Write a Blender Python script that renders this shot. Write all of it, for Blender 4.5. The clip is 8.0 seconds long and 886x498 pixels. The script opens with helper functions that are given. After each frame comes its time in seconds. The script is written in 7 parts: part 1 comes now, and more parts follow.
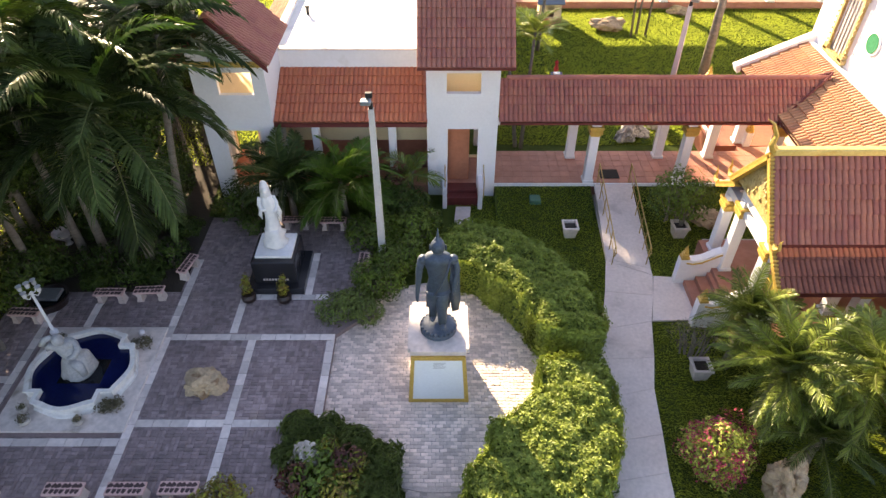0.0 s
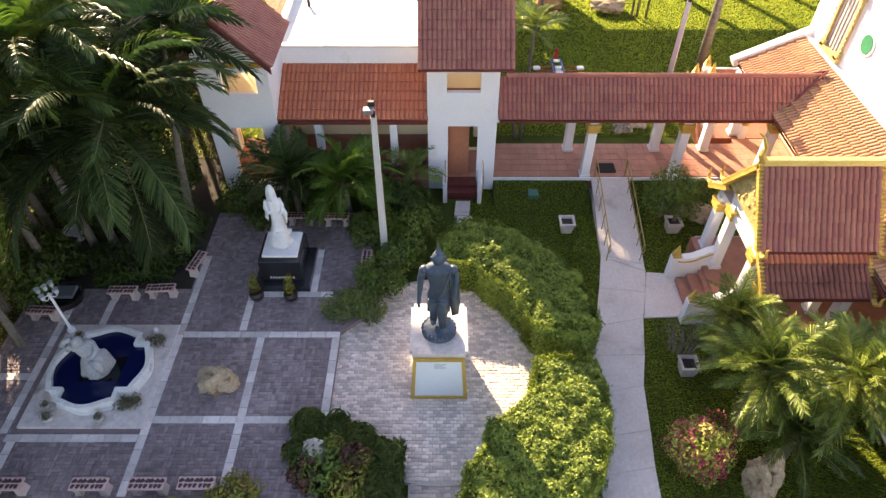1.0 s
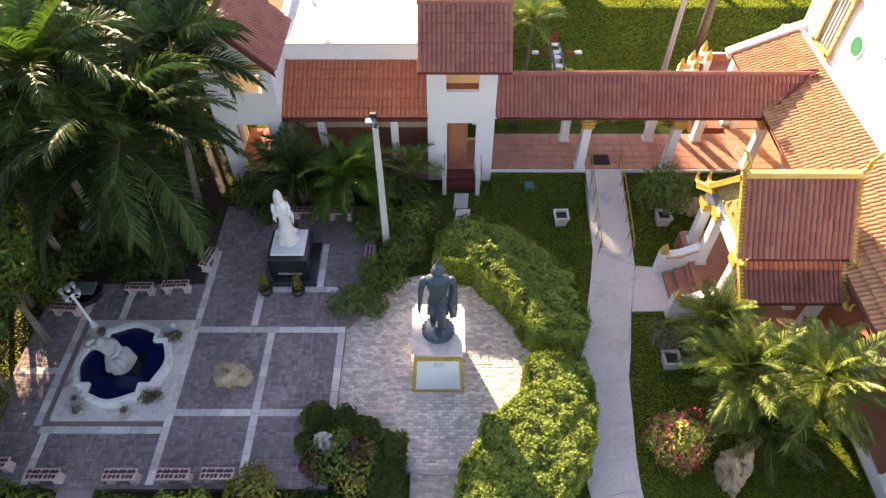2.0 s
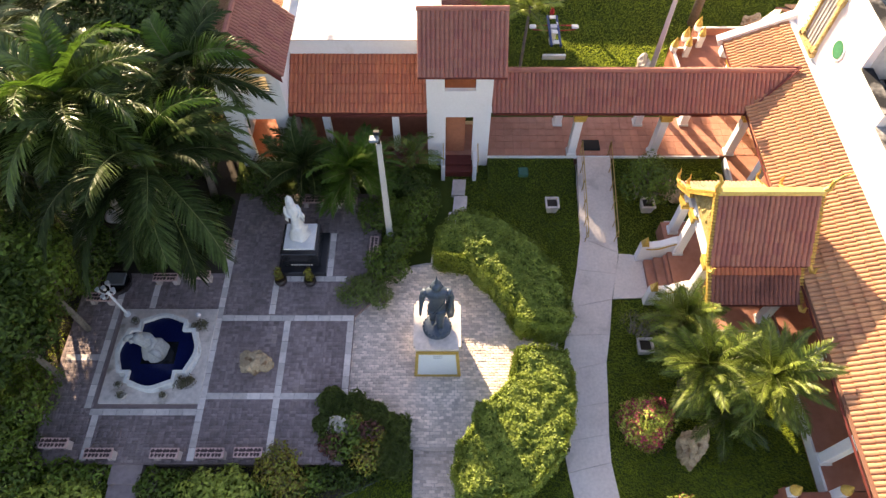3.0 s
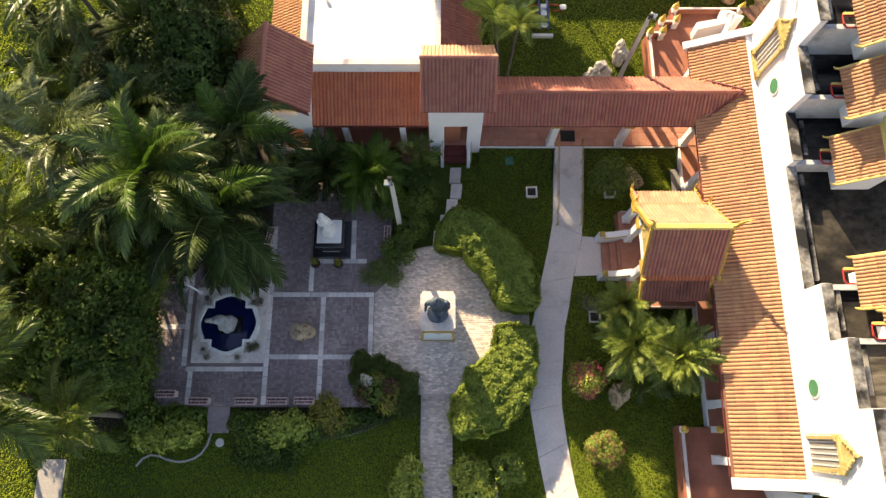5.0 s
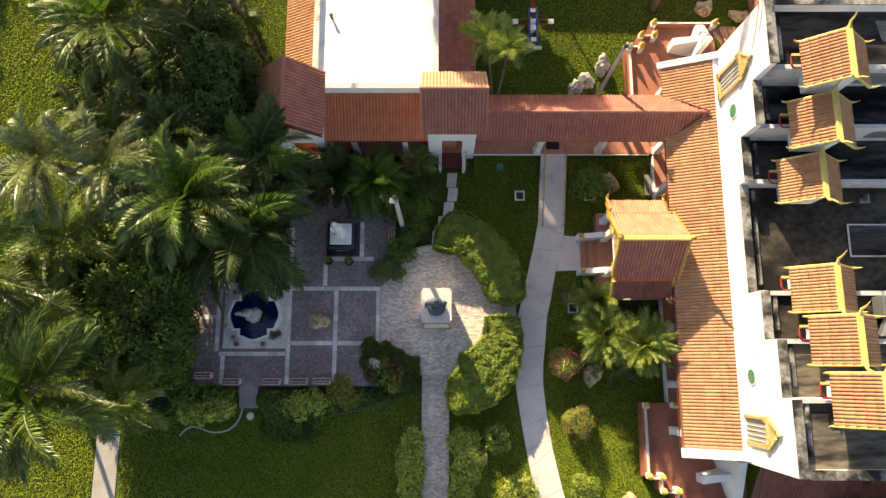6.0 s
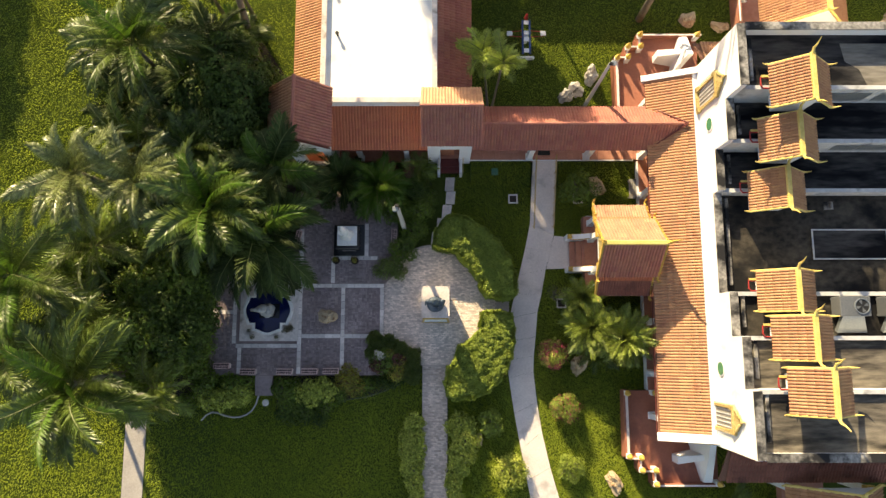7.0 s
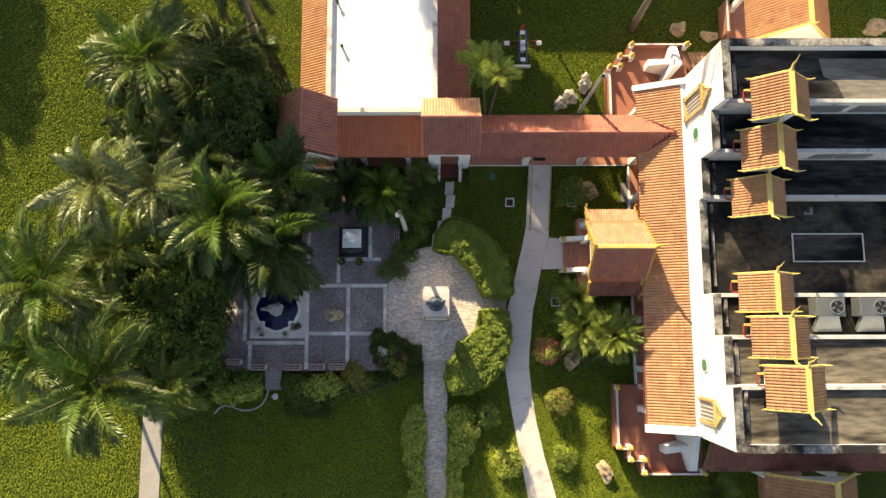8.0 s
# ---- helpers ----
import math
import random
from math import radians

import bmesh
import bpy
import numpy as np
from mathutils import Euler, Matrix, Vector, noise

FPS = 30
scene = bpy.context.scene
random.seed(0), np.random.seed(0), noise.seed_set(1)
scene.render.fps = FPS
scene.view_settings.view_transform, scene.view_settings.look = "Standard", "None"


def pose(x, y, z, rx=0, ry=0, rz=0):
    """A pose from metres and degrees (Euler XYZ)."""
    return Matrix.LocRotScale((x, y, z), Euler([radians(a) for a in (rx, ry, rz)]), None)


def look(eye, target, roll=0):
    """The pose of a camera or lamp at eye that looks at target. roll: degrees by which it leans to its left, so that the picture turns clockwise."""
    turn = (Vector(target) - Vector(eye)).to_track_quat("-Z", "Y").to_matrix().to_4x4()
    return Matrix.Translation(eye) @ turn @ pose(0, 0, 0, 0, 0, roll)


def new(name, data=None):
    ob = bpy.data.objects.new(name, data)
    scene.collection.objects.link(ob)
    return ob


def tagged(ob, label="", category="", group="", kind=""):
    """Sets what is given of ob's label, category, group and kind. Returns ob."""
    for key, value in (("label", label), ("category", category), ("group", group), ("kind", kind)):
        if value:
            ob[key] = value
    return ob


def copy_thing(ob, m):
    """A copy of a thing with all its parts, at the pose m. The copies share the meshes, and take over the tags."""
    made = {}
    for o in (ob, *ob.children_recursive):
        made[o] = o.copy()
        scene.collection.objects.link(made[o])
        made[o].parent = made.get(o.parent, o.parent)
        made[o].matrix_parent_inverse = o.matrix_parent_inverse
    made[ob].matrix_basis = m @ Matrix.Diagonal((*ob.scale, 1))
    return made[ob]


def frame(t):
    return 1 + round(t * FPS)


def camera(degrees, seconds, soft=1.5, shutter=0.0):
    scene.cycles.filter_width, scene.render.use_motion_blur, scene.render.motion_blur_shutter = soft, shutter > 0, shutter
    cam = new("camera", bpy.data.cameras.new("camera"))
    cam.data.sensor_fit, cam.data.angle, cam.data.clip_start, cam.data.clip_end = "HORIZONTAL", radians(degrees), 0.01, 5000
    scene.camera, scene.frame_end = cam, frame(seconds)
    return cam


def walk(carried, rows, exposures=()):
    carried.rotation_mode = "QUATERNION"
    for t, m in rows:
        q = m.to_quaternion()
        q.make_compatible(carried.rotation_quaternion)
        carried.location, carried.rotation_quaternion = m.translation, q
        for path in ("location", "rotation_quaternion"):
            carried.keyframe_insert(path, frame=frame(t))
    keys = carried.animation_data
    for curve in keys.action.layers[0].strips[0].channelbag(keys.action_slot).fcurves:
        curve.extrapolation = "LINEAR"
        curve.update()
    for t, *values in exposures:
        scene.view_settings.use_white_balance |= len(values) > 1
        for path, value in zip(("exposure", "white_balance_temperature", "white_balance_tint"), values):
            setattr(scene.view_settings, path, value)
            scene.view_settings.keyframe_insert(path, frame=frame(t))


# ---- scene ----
cam = camera(69.2, 8.0, soft=1.4)
METRES, EYE, TILT, LEAN, TURN = 30.0, 15.64, -41.0, 0.0, 0.0
ROWS = [
    (0.0, 0.0, 0.0, 0.0, -0.0, 0.0, -0.0),
    (0.5, -0.0005, -0.012, 0.0209, -0.02, -1.69, -0.03),
    (1.0, -0.0005, -0.0247, 0.0451, -0.01, -3.48, -0.06),
    (1.5, -0.0002, -0.0387, 0.0721, 0.01, -5.4, -0.07),
    (3.0, 0.0028, -0.104, 0.2365, 0.04, -16.55, -0.06),
    (3.5, 0.0018, -0.1264, 0.3238, 0.0, -21.52, -0.12),
    (4.0, 0.0033, -0.1482, 0.4102, 0.05, -25.92, -0.11),
    (4.5, 0.0039, -0.172, 0.4973, 0.07, -30.01, -0.07),
    (6.0, 0.0059, -0.2597, 0.7621, -0.06, -38.62, -0.1),
    (6.5, 0.0076, -0.2896, 0.8333, -0.12, -40.23, -0.09),
    (7.0, 0.0078, -0.3054, 0.8684, -0.13, -40.88, -0.07),
    (7.5, 0.0091, -0.3215, 0.9033, -0.12, -41.44, -0.03),
    (8.0, 0.007, -0.3368, 0.9381, -0.18, -42.01, -0.04),
]
walk(cam, [(t, pose(0, 0, EYE, TILT, LEAN, TURN) @ pose(METRES * x, METRES * y, METRES * z, 90 + pitch, roll, yaw)) for t, x, y, z, yaw, pitch, roll in ROWS], exposures=[(0.0, 2.08, 7500, 24), (3.5, 1.82, 7550, 23), (4.5, 1.56, 7600, 19), (8.0, 1.25, 7800, 13)])

# ---- light: a low sun from the north-north-west, clear sky ----
SUN_EL, SUN_AZ = 22.8, -25.0
world = bpy.data.worlds.new("sky")
scene.world = world
world.use_nodes = True
wn, wl = world.node_tree.nodes, world.node_tree.links
wn.clear()
sky = wn.new("ShaderNodeTexSky")
sky.sky_type, sky.sun_disc = "NISHITA", False
sky.sun_elevation, sky.sun_rotation = radians(SUN_EL), radians(SUN_AZ)
wbg, wout = wn.new("ShaderNodeBackground"), wn.new("ShaderNodeOutputWorld")
wbg.inputs["Strength"].default_value = 0.103
wl.new(sky.outputs["Color"], wbg.inputs["Color"])
wl.new(wbg.outputs["Background"], wout.inputs["Surface"])
sun_data = bpy.data.lights.new("sun", "SUN")
sun_data.energy, sun_data.angle, sun_data.color = 5.0, radians(0.6), (1.0, 0.89, 0.62)
sun = new("sun", sun_data)
az, el = radians(SUN_AZ), radians(SUN_EL)
TO_SUN = Vector((math.sin(az) * math.cos(el), math.cos(az) * math.cos(el), math.sin(el)))
sun.matrix_world = look(TO_SUN * 80, (0, 0, 0))


# ---- materials ----
def mat(name, c1, c2=None, rough=0.75, metal=0.0, s1=0.7, s2=14.0, bump=0.25, bs=45.0, rnd=0.0, island=0.0, spec=0.4, sat=0.0,
        stain=None, stain_scale=0.5, stain_at=0.55, leaf=0.0, stretch=(1, 1, 1)):
    m = bpy.data.materials.new(name)
    m.use_nodes = True
    N, L = m.node_tree.nodes, m.node_tree.links
    bsdf = N["Principled BSDF"]
    geo = N.new("ShaderNodeNewGeometry")
    mp = N.new("ShaderNodeVectorMath")
    mp.operation = "MULTIPLY"
    mp.inputs[1].default_value = stretch
    L.new(geo.outputs["Position"], mp.inputs[0])

    def noi(scale, detail=4.0):
        n = N.new("ShaderNodeTexNoise")
        n.inputs["Scale"].default_value, n.inputs["Detail"].default_value = scale, detail
        L.new(mp.outputs[0], n.inputs["Vector"])
        return n.outputs["Fac"]

    a, b = noi(s1), noi(s2)
    mixf = N.new("ShaderNodeMix")
    mixf.inputs["Factor"].default_value = 0.5
    L.new(a, mixf.inputs["A"]), L.new(b, mixf.inputs["B"])
    ramp = N.new("ShaderNodeMapRange")
    ramp.inputs["From Min"].default_value, ramp.inputs["From Max"].default_value = 0.36, 0.64
    L.new(mixf.outputs["Result"], ramp.inputs["Value"])
    col = N.new("ShaderNodeMix")
    col.data_type = "RGBA"
    c2 = c2 or tuple(c * 0.7 for c in c1)
    col.inputs["A"].default_value, col.inputs["B"].default_value = (*c1, 1), (*c2, 1)
    L.new(ramp.outputs["Result"], col.inputs["Factor"])
    out = col.outputs["Result"]
    if stain:
        st = N.new("ShaderNodeMapRange")
        st.inputs["From Min"].default_value, st.inputs["From Max"].default_value = stain_at, stain_at + 0.12
        L.new(noi(stain_scale, 6.0), st.inputs["Value"])
        sm = N.new("ShaderNodeMix")
        sm.data_type = "RGBA"
        sm.inputs["B"].default_value = (*stain, 1)
        L.new(st.outputs["Result"], sm.inputs["Factor"]), L.new(out, sm.inputs["A"])
        out = sm.outputs["Result"]
    for amount, source in ((rnd, "o"), (island, "i")):
        if amount:
            r = N.new("ShaderNodeObjectInfo").outputs["Random"] if source == "o" else geo.outputs["Random Per Island"]
            mr = N.new("ShaderNodeMapRange")
            mr.inputs["To Min"].default_value, mr.inputs["To Max"].default_value = 1 - amount, 1 + amount
            L.new(r, mr.inputs["Value"])
            hs = N.new("ShaderNodeHueSaturation")
            L.new(mr.outputs["Result"], hs.inputs["Value"]), L.new(out, hs.inputs["Color"])
            if sat:
                h2 = N.new("ShaderNodeMapRange")
                h2.inputs["To Min"].default_value, h2.inputs["To Max"].default_value = 0.5 - sat, 0.5 + sat
                L.new(r, h2.inputs["Value"]), L.new(h2.outputs["Result"], hs.inputs["Hue"])
            out = hs.outputs["Color"]
    L.new(out, bsdf.inputs["Base Color"])
    bsdf.inputs["Roughness"].default_value, bsdf.inputs["Metallic"].default_value = rough, metal
    bsdf.inputs["Specular IOR Level"].default_value = spec
    if bump:
        bm_ = N.new("ShaderNodeBump")
        bm_.inputs["Strength"].default_value, bm_.inputs["Distance"].default_value = bump, 0.02
        L.new(noi(bs, 5.0), bm_.inputs["Height"]), L.new(bm_.outputs["Normal"], bsdf.inputs["Normal"])
    if leaf:
        tr, mx = N.new("ShaderNodeBsdfTranslucent"), N.new("ShaderNodeMixShader")
        mx.inputs["Fac"].default_value = leaf
        L.new(out, tr.inputs["Color"]), L.new(bsdf.outputs["BSDF"], mx.inputs[1]), L.new(tr.outputs["BSDF"], mx.inputs[2])
        L.new(mx.outputs["Shader"], N["Material Output"].inputs["Surface"])
    return m


M_GRASS = mat("grass", (0.070, 0.096, 0.019), (0.045, 0.066, 0.013), rough=0.9, s1=0.6, s2=3.2, bump=0.35, bs=34, spec=0.1)
M_BLADE = mat("grass_blade", (0.415, 0.490, 0.070), (0.270, 0.345, 0.048), rough=0.7, s1=0.45, s2=2.6, island=0.08, leaf=0.6, bump=0, spec=0.1)
M_PAVER = mat("dark_paver", (0.372, 0.288, 0.286), (0.220, 0.173, 0.174), rough=0.85, s1=0.7, s2=5, bump=0.5, bs=30, rnd=0.22, island=0.22,
              stain=(0.40, 0.31, 0.28), stain_scale=0.8, stain_at=0.62)
M_STRIP = mat("pale_stone", (0.76, 0.68, 0.64), (0.56, 0.50, 0.475), rough=0.8, s2=6, rnd=0.2)
M_BRICK = mat("tumbled_brick", (0.80, 0.67, 0.595), (0.58, 0.49, 0.44), rough=0.9, s1=0.8, s2=6, bump=0.4, rnd=0.27, island=0.27)
M_JOINT = mat("joint_sand", (0.30, 0.222, 0.215), rough=0.95, s2=20)
M_JOINT_P = mat("pale_joint_sand", (0.53, 0.455, 0.415), rough=0.95, s2=20)
M_CONC = mat("concrete_path", (0.71, 0.635, 0.60), (0.56, 0.50, 0.475), rough=0.9, s1=0.9, s2=9, bump=0.3, stain=(0.42, 0.375, 0.35),
             stain_scale=0.9, stain_at=0.58)
M_CONC_OLD = mat("weathered_concrete_path", (0.40, 0.37, 0.35), (0.30, 0.28, 0.265), rough=0.9, s1=0.9, s2=9, bump=0.3)
M_WHITE = mat("white_render", (0.81, 0.81, 0.83), (0.75, 0.75, 0.77), rough=0.8, s1=0.8, s2=10, bump=0.15, stain=(0.66, 0.645, 0.63),
              stain_scale=0.9, stain_at=0.64)
M_ROOFWHITE = mat("white_membrane", (0.84, 0.83, 0.80), (0.78, 0.77, 0.74), rough=0.7, s1=0.3, s2=3, bump=0.1, stain=(0.62, 0.61, 0.60),
                  stain_scale=0.5, stain_at=0.63)
M_CREAM = mat("cream_render", (0.84, 0.70, 0.44), (0.78, 0.64, 0.39), rough=0.8)
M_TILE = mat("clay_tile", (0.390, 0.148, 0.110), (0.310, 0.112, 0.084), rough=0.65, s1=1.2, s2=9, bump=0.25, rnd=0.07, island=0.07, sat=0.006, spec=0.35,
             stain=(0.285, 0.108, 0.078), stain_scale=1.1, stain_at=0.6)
# paler copy of clay_tile: low sun on hall and west slopes painted in
M_TILE_LIT = mat("sunlit_tan_clay_tile", (0.465, 0.248, 0.138), (0.380, 0.190, 0.104), rough=0.7, s1=1.2, s2=9, bump=0.25, rnd=0.08, island=0.08, sat=0.005, spec=0.3,
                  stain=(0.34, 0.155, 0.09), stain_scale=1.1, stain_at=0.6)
# copy of clay_tile for north slopes, warm sun put into its colour
M_TILE_SUN = mat("sunlit_north_clay_tile", (0.43, 0.232, 0.152), (0.36, 0.185, 0.118), rough=0.7, s1=1.2, s2=9, bump=0.25, rnd=0.08, island=0.1, sat=0.005, spec=0.3)
# darker copy of clay_tile: south slopes' shade put into colour, plus rain stains
M_TILE_DARK = mat("shaded_stained_clay_tile", (0.27, 0.105, 0.075), (0.20, 0.075, 0.056), rough=0.8, s1=1.2, s2=9, bump=0.3, island=0.1, spec=0.25,
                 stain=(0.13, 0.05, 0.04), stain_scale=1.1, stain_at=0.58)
M_FLOOR_D = mat("dark_terracotta_floor", (0.36, 0.135, 0.085), (0.28, 0.10, 0.065), rough=0.65, s1=0.8, s2=6, bump=0.15, stain=(0.22, 0.085, 0.06), stain_scale=0.7, stain_at=0.58)
M_TILE_NEW = mat("fresh_clay_tile", (0.52, 0.165, 0.085), (0.43, 0.13, 0.07), rough=0.7, s1=1.2, s2=9, bump=0.3, rnd=0.05, island=0.05, sat=0.003)
M_UNDER = mat("roof_deck", (0.22, 0.10, 0.065), rough=0.85)
M_FASCIA = mat("fascia_paint", (0.17, 0.035, 0.03), rough=0.6, s2=5)
M_FLOOR = mat("terracotta_floor", (0.475, 0.222, 0.160), (0.36, 0.150, 0.100), rough=0.6, s1=0.8, s2=3.0, bump=0.1, rnd=0.07, island=0.07,
              stain=(0.36, 0.15, 0.10), stain_scale=0.7, stain_at=0.6)
M_GROUT = mat("grout", (0.40, 0.19, 0.135), rough=0.9)
M_GOLD = mat("gold_paint", (0.66, 0.45, 0.11), (0.46, 0.28, 0.06), rough=0.45, metal=0.15, s1=2, s2=18, bump=0.5, bs=60)
M_YELLOW = mat("yellow_ridge_paint", (0.74, 0.58, 0.20), (0.60, 0.44, 0.12), rough=0.5, s1=1.5, s2=14, bump=0.3,
               stain=(0.50, 0.36, 0.10), stain_scale=2.0, stain_at=0.62)
M_DOOR = mat("brown_door_paint", (0.47, 0.175, 0.095), (0.38, 0.135, 0.072), rough=0.6, s1=0.8, s2=8, bump=0.15)
M_GILT = mat("pale_gilt_carving", (0.62, 0.50, 0.24), (0.40, 0.28, 0.09), rough=0.45, metal=0.1, s1=3, s2=16, bump=0.8, bs=40, stain=(0.24, 0.15, 0.05), stain_scale=7.0, stain_at=0.58)
M_RED = mat("red_lacquer", (0.42, 0.03, 0.03), rough=0.5)
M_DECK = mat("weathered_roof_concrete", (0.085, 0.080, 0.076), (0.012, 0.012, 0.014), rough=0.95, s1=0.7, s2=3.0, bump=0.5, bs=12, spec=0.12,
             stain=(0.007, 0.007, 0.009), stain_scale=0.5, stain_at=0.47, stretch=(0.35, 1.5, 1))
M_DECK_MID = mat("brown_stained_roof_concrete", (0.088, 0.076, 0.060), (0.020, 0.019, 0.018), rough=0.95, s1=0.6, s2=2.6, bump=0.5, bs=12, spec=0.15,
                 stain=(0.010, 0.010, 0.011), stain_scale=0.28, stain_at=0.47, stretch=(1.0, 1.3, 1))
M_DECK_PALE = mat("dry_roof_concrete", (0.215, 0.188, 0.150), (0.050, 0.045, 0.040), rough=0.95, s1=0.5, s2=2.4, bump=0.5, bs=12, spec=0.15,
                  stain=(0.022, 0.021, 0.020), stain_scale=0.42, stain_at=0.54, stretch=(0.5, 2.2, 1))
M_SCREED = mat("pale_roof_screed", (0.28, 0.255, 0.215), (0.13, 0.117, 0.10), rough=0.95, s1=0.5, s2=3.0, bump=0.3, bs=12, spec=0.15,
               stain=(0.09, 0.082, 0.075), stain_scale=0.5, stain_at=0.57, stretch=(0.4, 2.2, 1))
M_RISER = mat("grey_white_riser", (0.60, 0.60, 0.60), (0.44, 0.44, 0.45), rough=0.85, s1=0.6, s2=4, bump=0.2, stain=(0.22, 0.22, 0.22), stain_scale=0.9, stain_at=0.6)
M_COPING = mat("stained_coping", (0.42, 0.40, 0.375), (0.10, 0.096, 0.092), rough=0.95, s1=1.1, s2=6, bump=0.4, spec=0.2, stain=(0.022, 0.022, 0.024),
               stain_scale=0.7, stain_at=0.46)
M_GREEN = mat("green_glass_paint", (0.05, 0.25, 0.13), rough=0.25, bump=0)
M_DARKGLASS = mat("window_glass", (0.03, 0.03, 0.035), rough=0.08, bump=0, spec=0.6)
M_LATTICE = mat("grey_lattice", (0.30, 0.28, 0.26), (0.18, 0.17, 0.16), rough=0.8)
M_BLACK = mat("black_granite", (0.018, 0.018, 0.022), (0.03, 0.03, 0.034), rough=0.18, bump=0.02, s2=40)
M_MARBLE = mat("white_marble", (0.78, 0.78, 0.78), (0.66, 0.67, 0.69), rough=0.45, s1=1.5, s2=9, bump=0.1)
M_MARBLE_W = mat("worn_white_marble", (0.74, 0.655, 0.61), (0.53, 0.47, 0.435), rough=0.7, s1=1.0, s2=7, bump=0.3,
                 stain=(0.34, 0.285, 0.245), stain_scale=1.3, stain_at=0.57)
M_RIM = mat("stained_white_rim", (0.80, 0.79, 0.77), (0.62, 0.61, 0.59), rough=0.55, s1=1.6, s2=9, bump=0.15, stain=(0.36, 0.31, 0.26), stain_scale=1.6, stain_at=0.64)
M_DRY = mat("dry_leaf", (0.20, 0.16, 0.10), (0.10, 0.10, 0.05), rough=0.7, s1=2, s2=9, bump=0, island=0.4, leaf=0.1)
M_STATUE = mat("grey_cast_stone", (0.40, 0.41, 0.42), (0.27, 0.28, 0.29), rough=0.8, s1=2, s2=14, bump=0.4)
M_BRONZE = mat("slate_blue_bronze", (0.085, 0.115, 0.155), (0.05, 0.07, 0.10), rough=0.5, metal=0.25, s1=2.5, s2=14, bump=0.25)
M_BLUE = mat("blue_pool_paint", (0.005, 0.011, 0.068), (0.004, 0.008, 0.045), rough=0.04, bump=0.03, bs=8, spec=0.5)
M_POOLBASE = mat("dark_pool_plinth", (0.008, 0.01, 0.014), rough=0.1, bump=0)
M_ROCK = mat("tan_boulder", (0.56, 0.42, 0.27), (0.33, 0.25, 0.165), rough=0.9, s1=2.2, s2=12, bump=0.8, bs=9, stain=(0.26, 0.155, 0.085),
             stain_scale=2.8, stain_at=0.55)
M_ROCK_G = mat("grey_coral_rock", (0.56, 0.51, 0.45), (0.36, 0.325, 0.285), rough=0.95, s1=2.5, s2=12, bump=0.9, bs=8,
               stain=(0.14, 0.12, 0.10), stain_scale=3.0, stain_at=0.58)
M_MOSAIC = mat("pink_mosaic", (0.62, 0.40, 0.36), (0.52, 0.33, 0.30), rough=0.5, s2=22, bump=0.2)
M_MOSDARK = mat("dark_mosaic", (0.07, 0.04, 0.04), rough=0.5, bump=0.1)
M_BENCH = mat("pale_bench_concrete", (0.62, 0.50, 0.44), (0.50, 0.40, 0.36), rough=0.8, s2=16)
M_STEEL = mat("painted_metal", (0.17, 0.18, 0.19), (0.12, 0.13, 0.14), rough=0.5, metal=0.3, bump=0)
M_STEEL_L = mat("galvanised_sheet", (0.36, 0.39, 0.41), (0.25, 0.28, 0.30), rough=0.4, metal=0.6, bump=0)
M_BLACKP = mat("black_plastic", (0.02, 0.02, 0.02), rough=0.5, bump=0)
M_POLE = mat("grey_pole_concrete", (0.56, 0.55, 0.53), (0.45, 0.44, 0.43), rough=0.8)
M_BRASS = mat("brass_rail", (0.62, 0.44, 0.17), (0.48, 0.33, 0.12), rough=0.35, metal=0.7, bump=0)
M_BOARD = mat("white_board", (0.74, 0.78, 0.80), (0.68, 0.72, 0.74), rough=0.4, bump=0)
M_INK = mat("faint_grey_ink", (0.45, 0.48, 0.50), rough=0.5, bump=0)
M_POT = mat("dark_glazed_pot", (0.03, 0.018, 0.016), rough=0.35)
M_SOIL = mat("soil_mulch", (0.062, 0.047, 0.036), (0.030, 0.023, 0.017), rough=0.95, s2=20, bump=0.8)
M_MOSS = mat("mossy_concrete", (0.21, 0.22, 0.17), (0.07, 0.09, 0.05), rough=0.95, s1=1.2, s2=8, bump=0.3)
M_BARK = mat("palm_bark", (0.24, 0.205, 0.17), (0.13, 0.11, 0.09), rough=0.9, s1=2, s2=12, bump=0.6, stretch=(1, 1, 3))
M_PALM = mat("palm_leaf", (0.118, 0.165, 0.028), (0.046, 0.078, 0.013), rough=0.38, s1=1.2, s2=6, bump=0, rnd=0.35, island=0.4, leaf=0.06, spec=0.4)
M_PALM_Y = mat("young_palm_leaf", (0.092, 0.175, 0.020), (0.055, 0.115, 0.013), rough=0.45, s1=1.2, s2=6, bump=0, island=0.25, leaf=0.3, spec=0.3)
# M_PALM_L and M_PALM_D: palm_leaf recoloured for palms in sun and in shade
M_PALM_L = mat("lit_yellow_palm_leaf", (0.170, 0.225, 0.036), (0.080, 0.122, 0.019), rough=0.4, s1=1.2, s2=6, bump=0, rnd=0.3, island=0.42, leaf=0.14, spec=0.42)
M_PALM_D = mat("dark_shaded_palm_leaf", (0.060, 0.088, 0.023), (0.028, 0.046, 0.013), rough=0.55, s1=1.2, s2=6, bump=0, rnd=0.45, island=0.35, leaf=0.03, spec=0.13)
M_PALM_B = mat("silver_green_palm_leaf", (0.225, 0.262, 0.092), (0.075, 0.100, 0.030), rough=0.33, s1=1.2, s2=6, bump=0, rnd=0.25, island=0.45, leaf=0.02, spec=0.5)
M_CYCAD = mat("stiff_low_palm_leaf", (0.225, 0.280, 0.052), (0.105, 0.150, 0.026), rough=0.42, s1=1.2, s2=6, bump=0, rnd=0.25, island=0.45, leaf=0.12, spec=0.35)
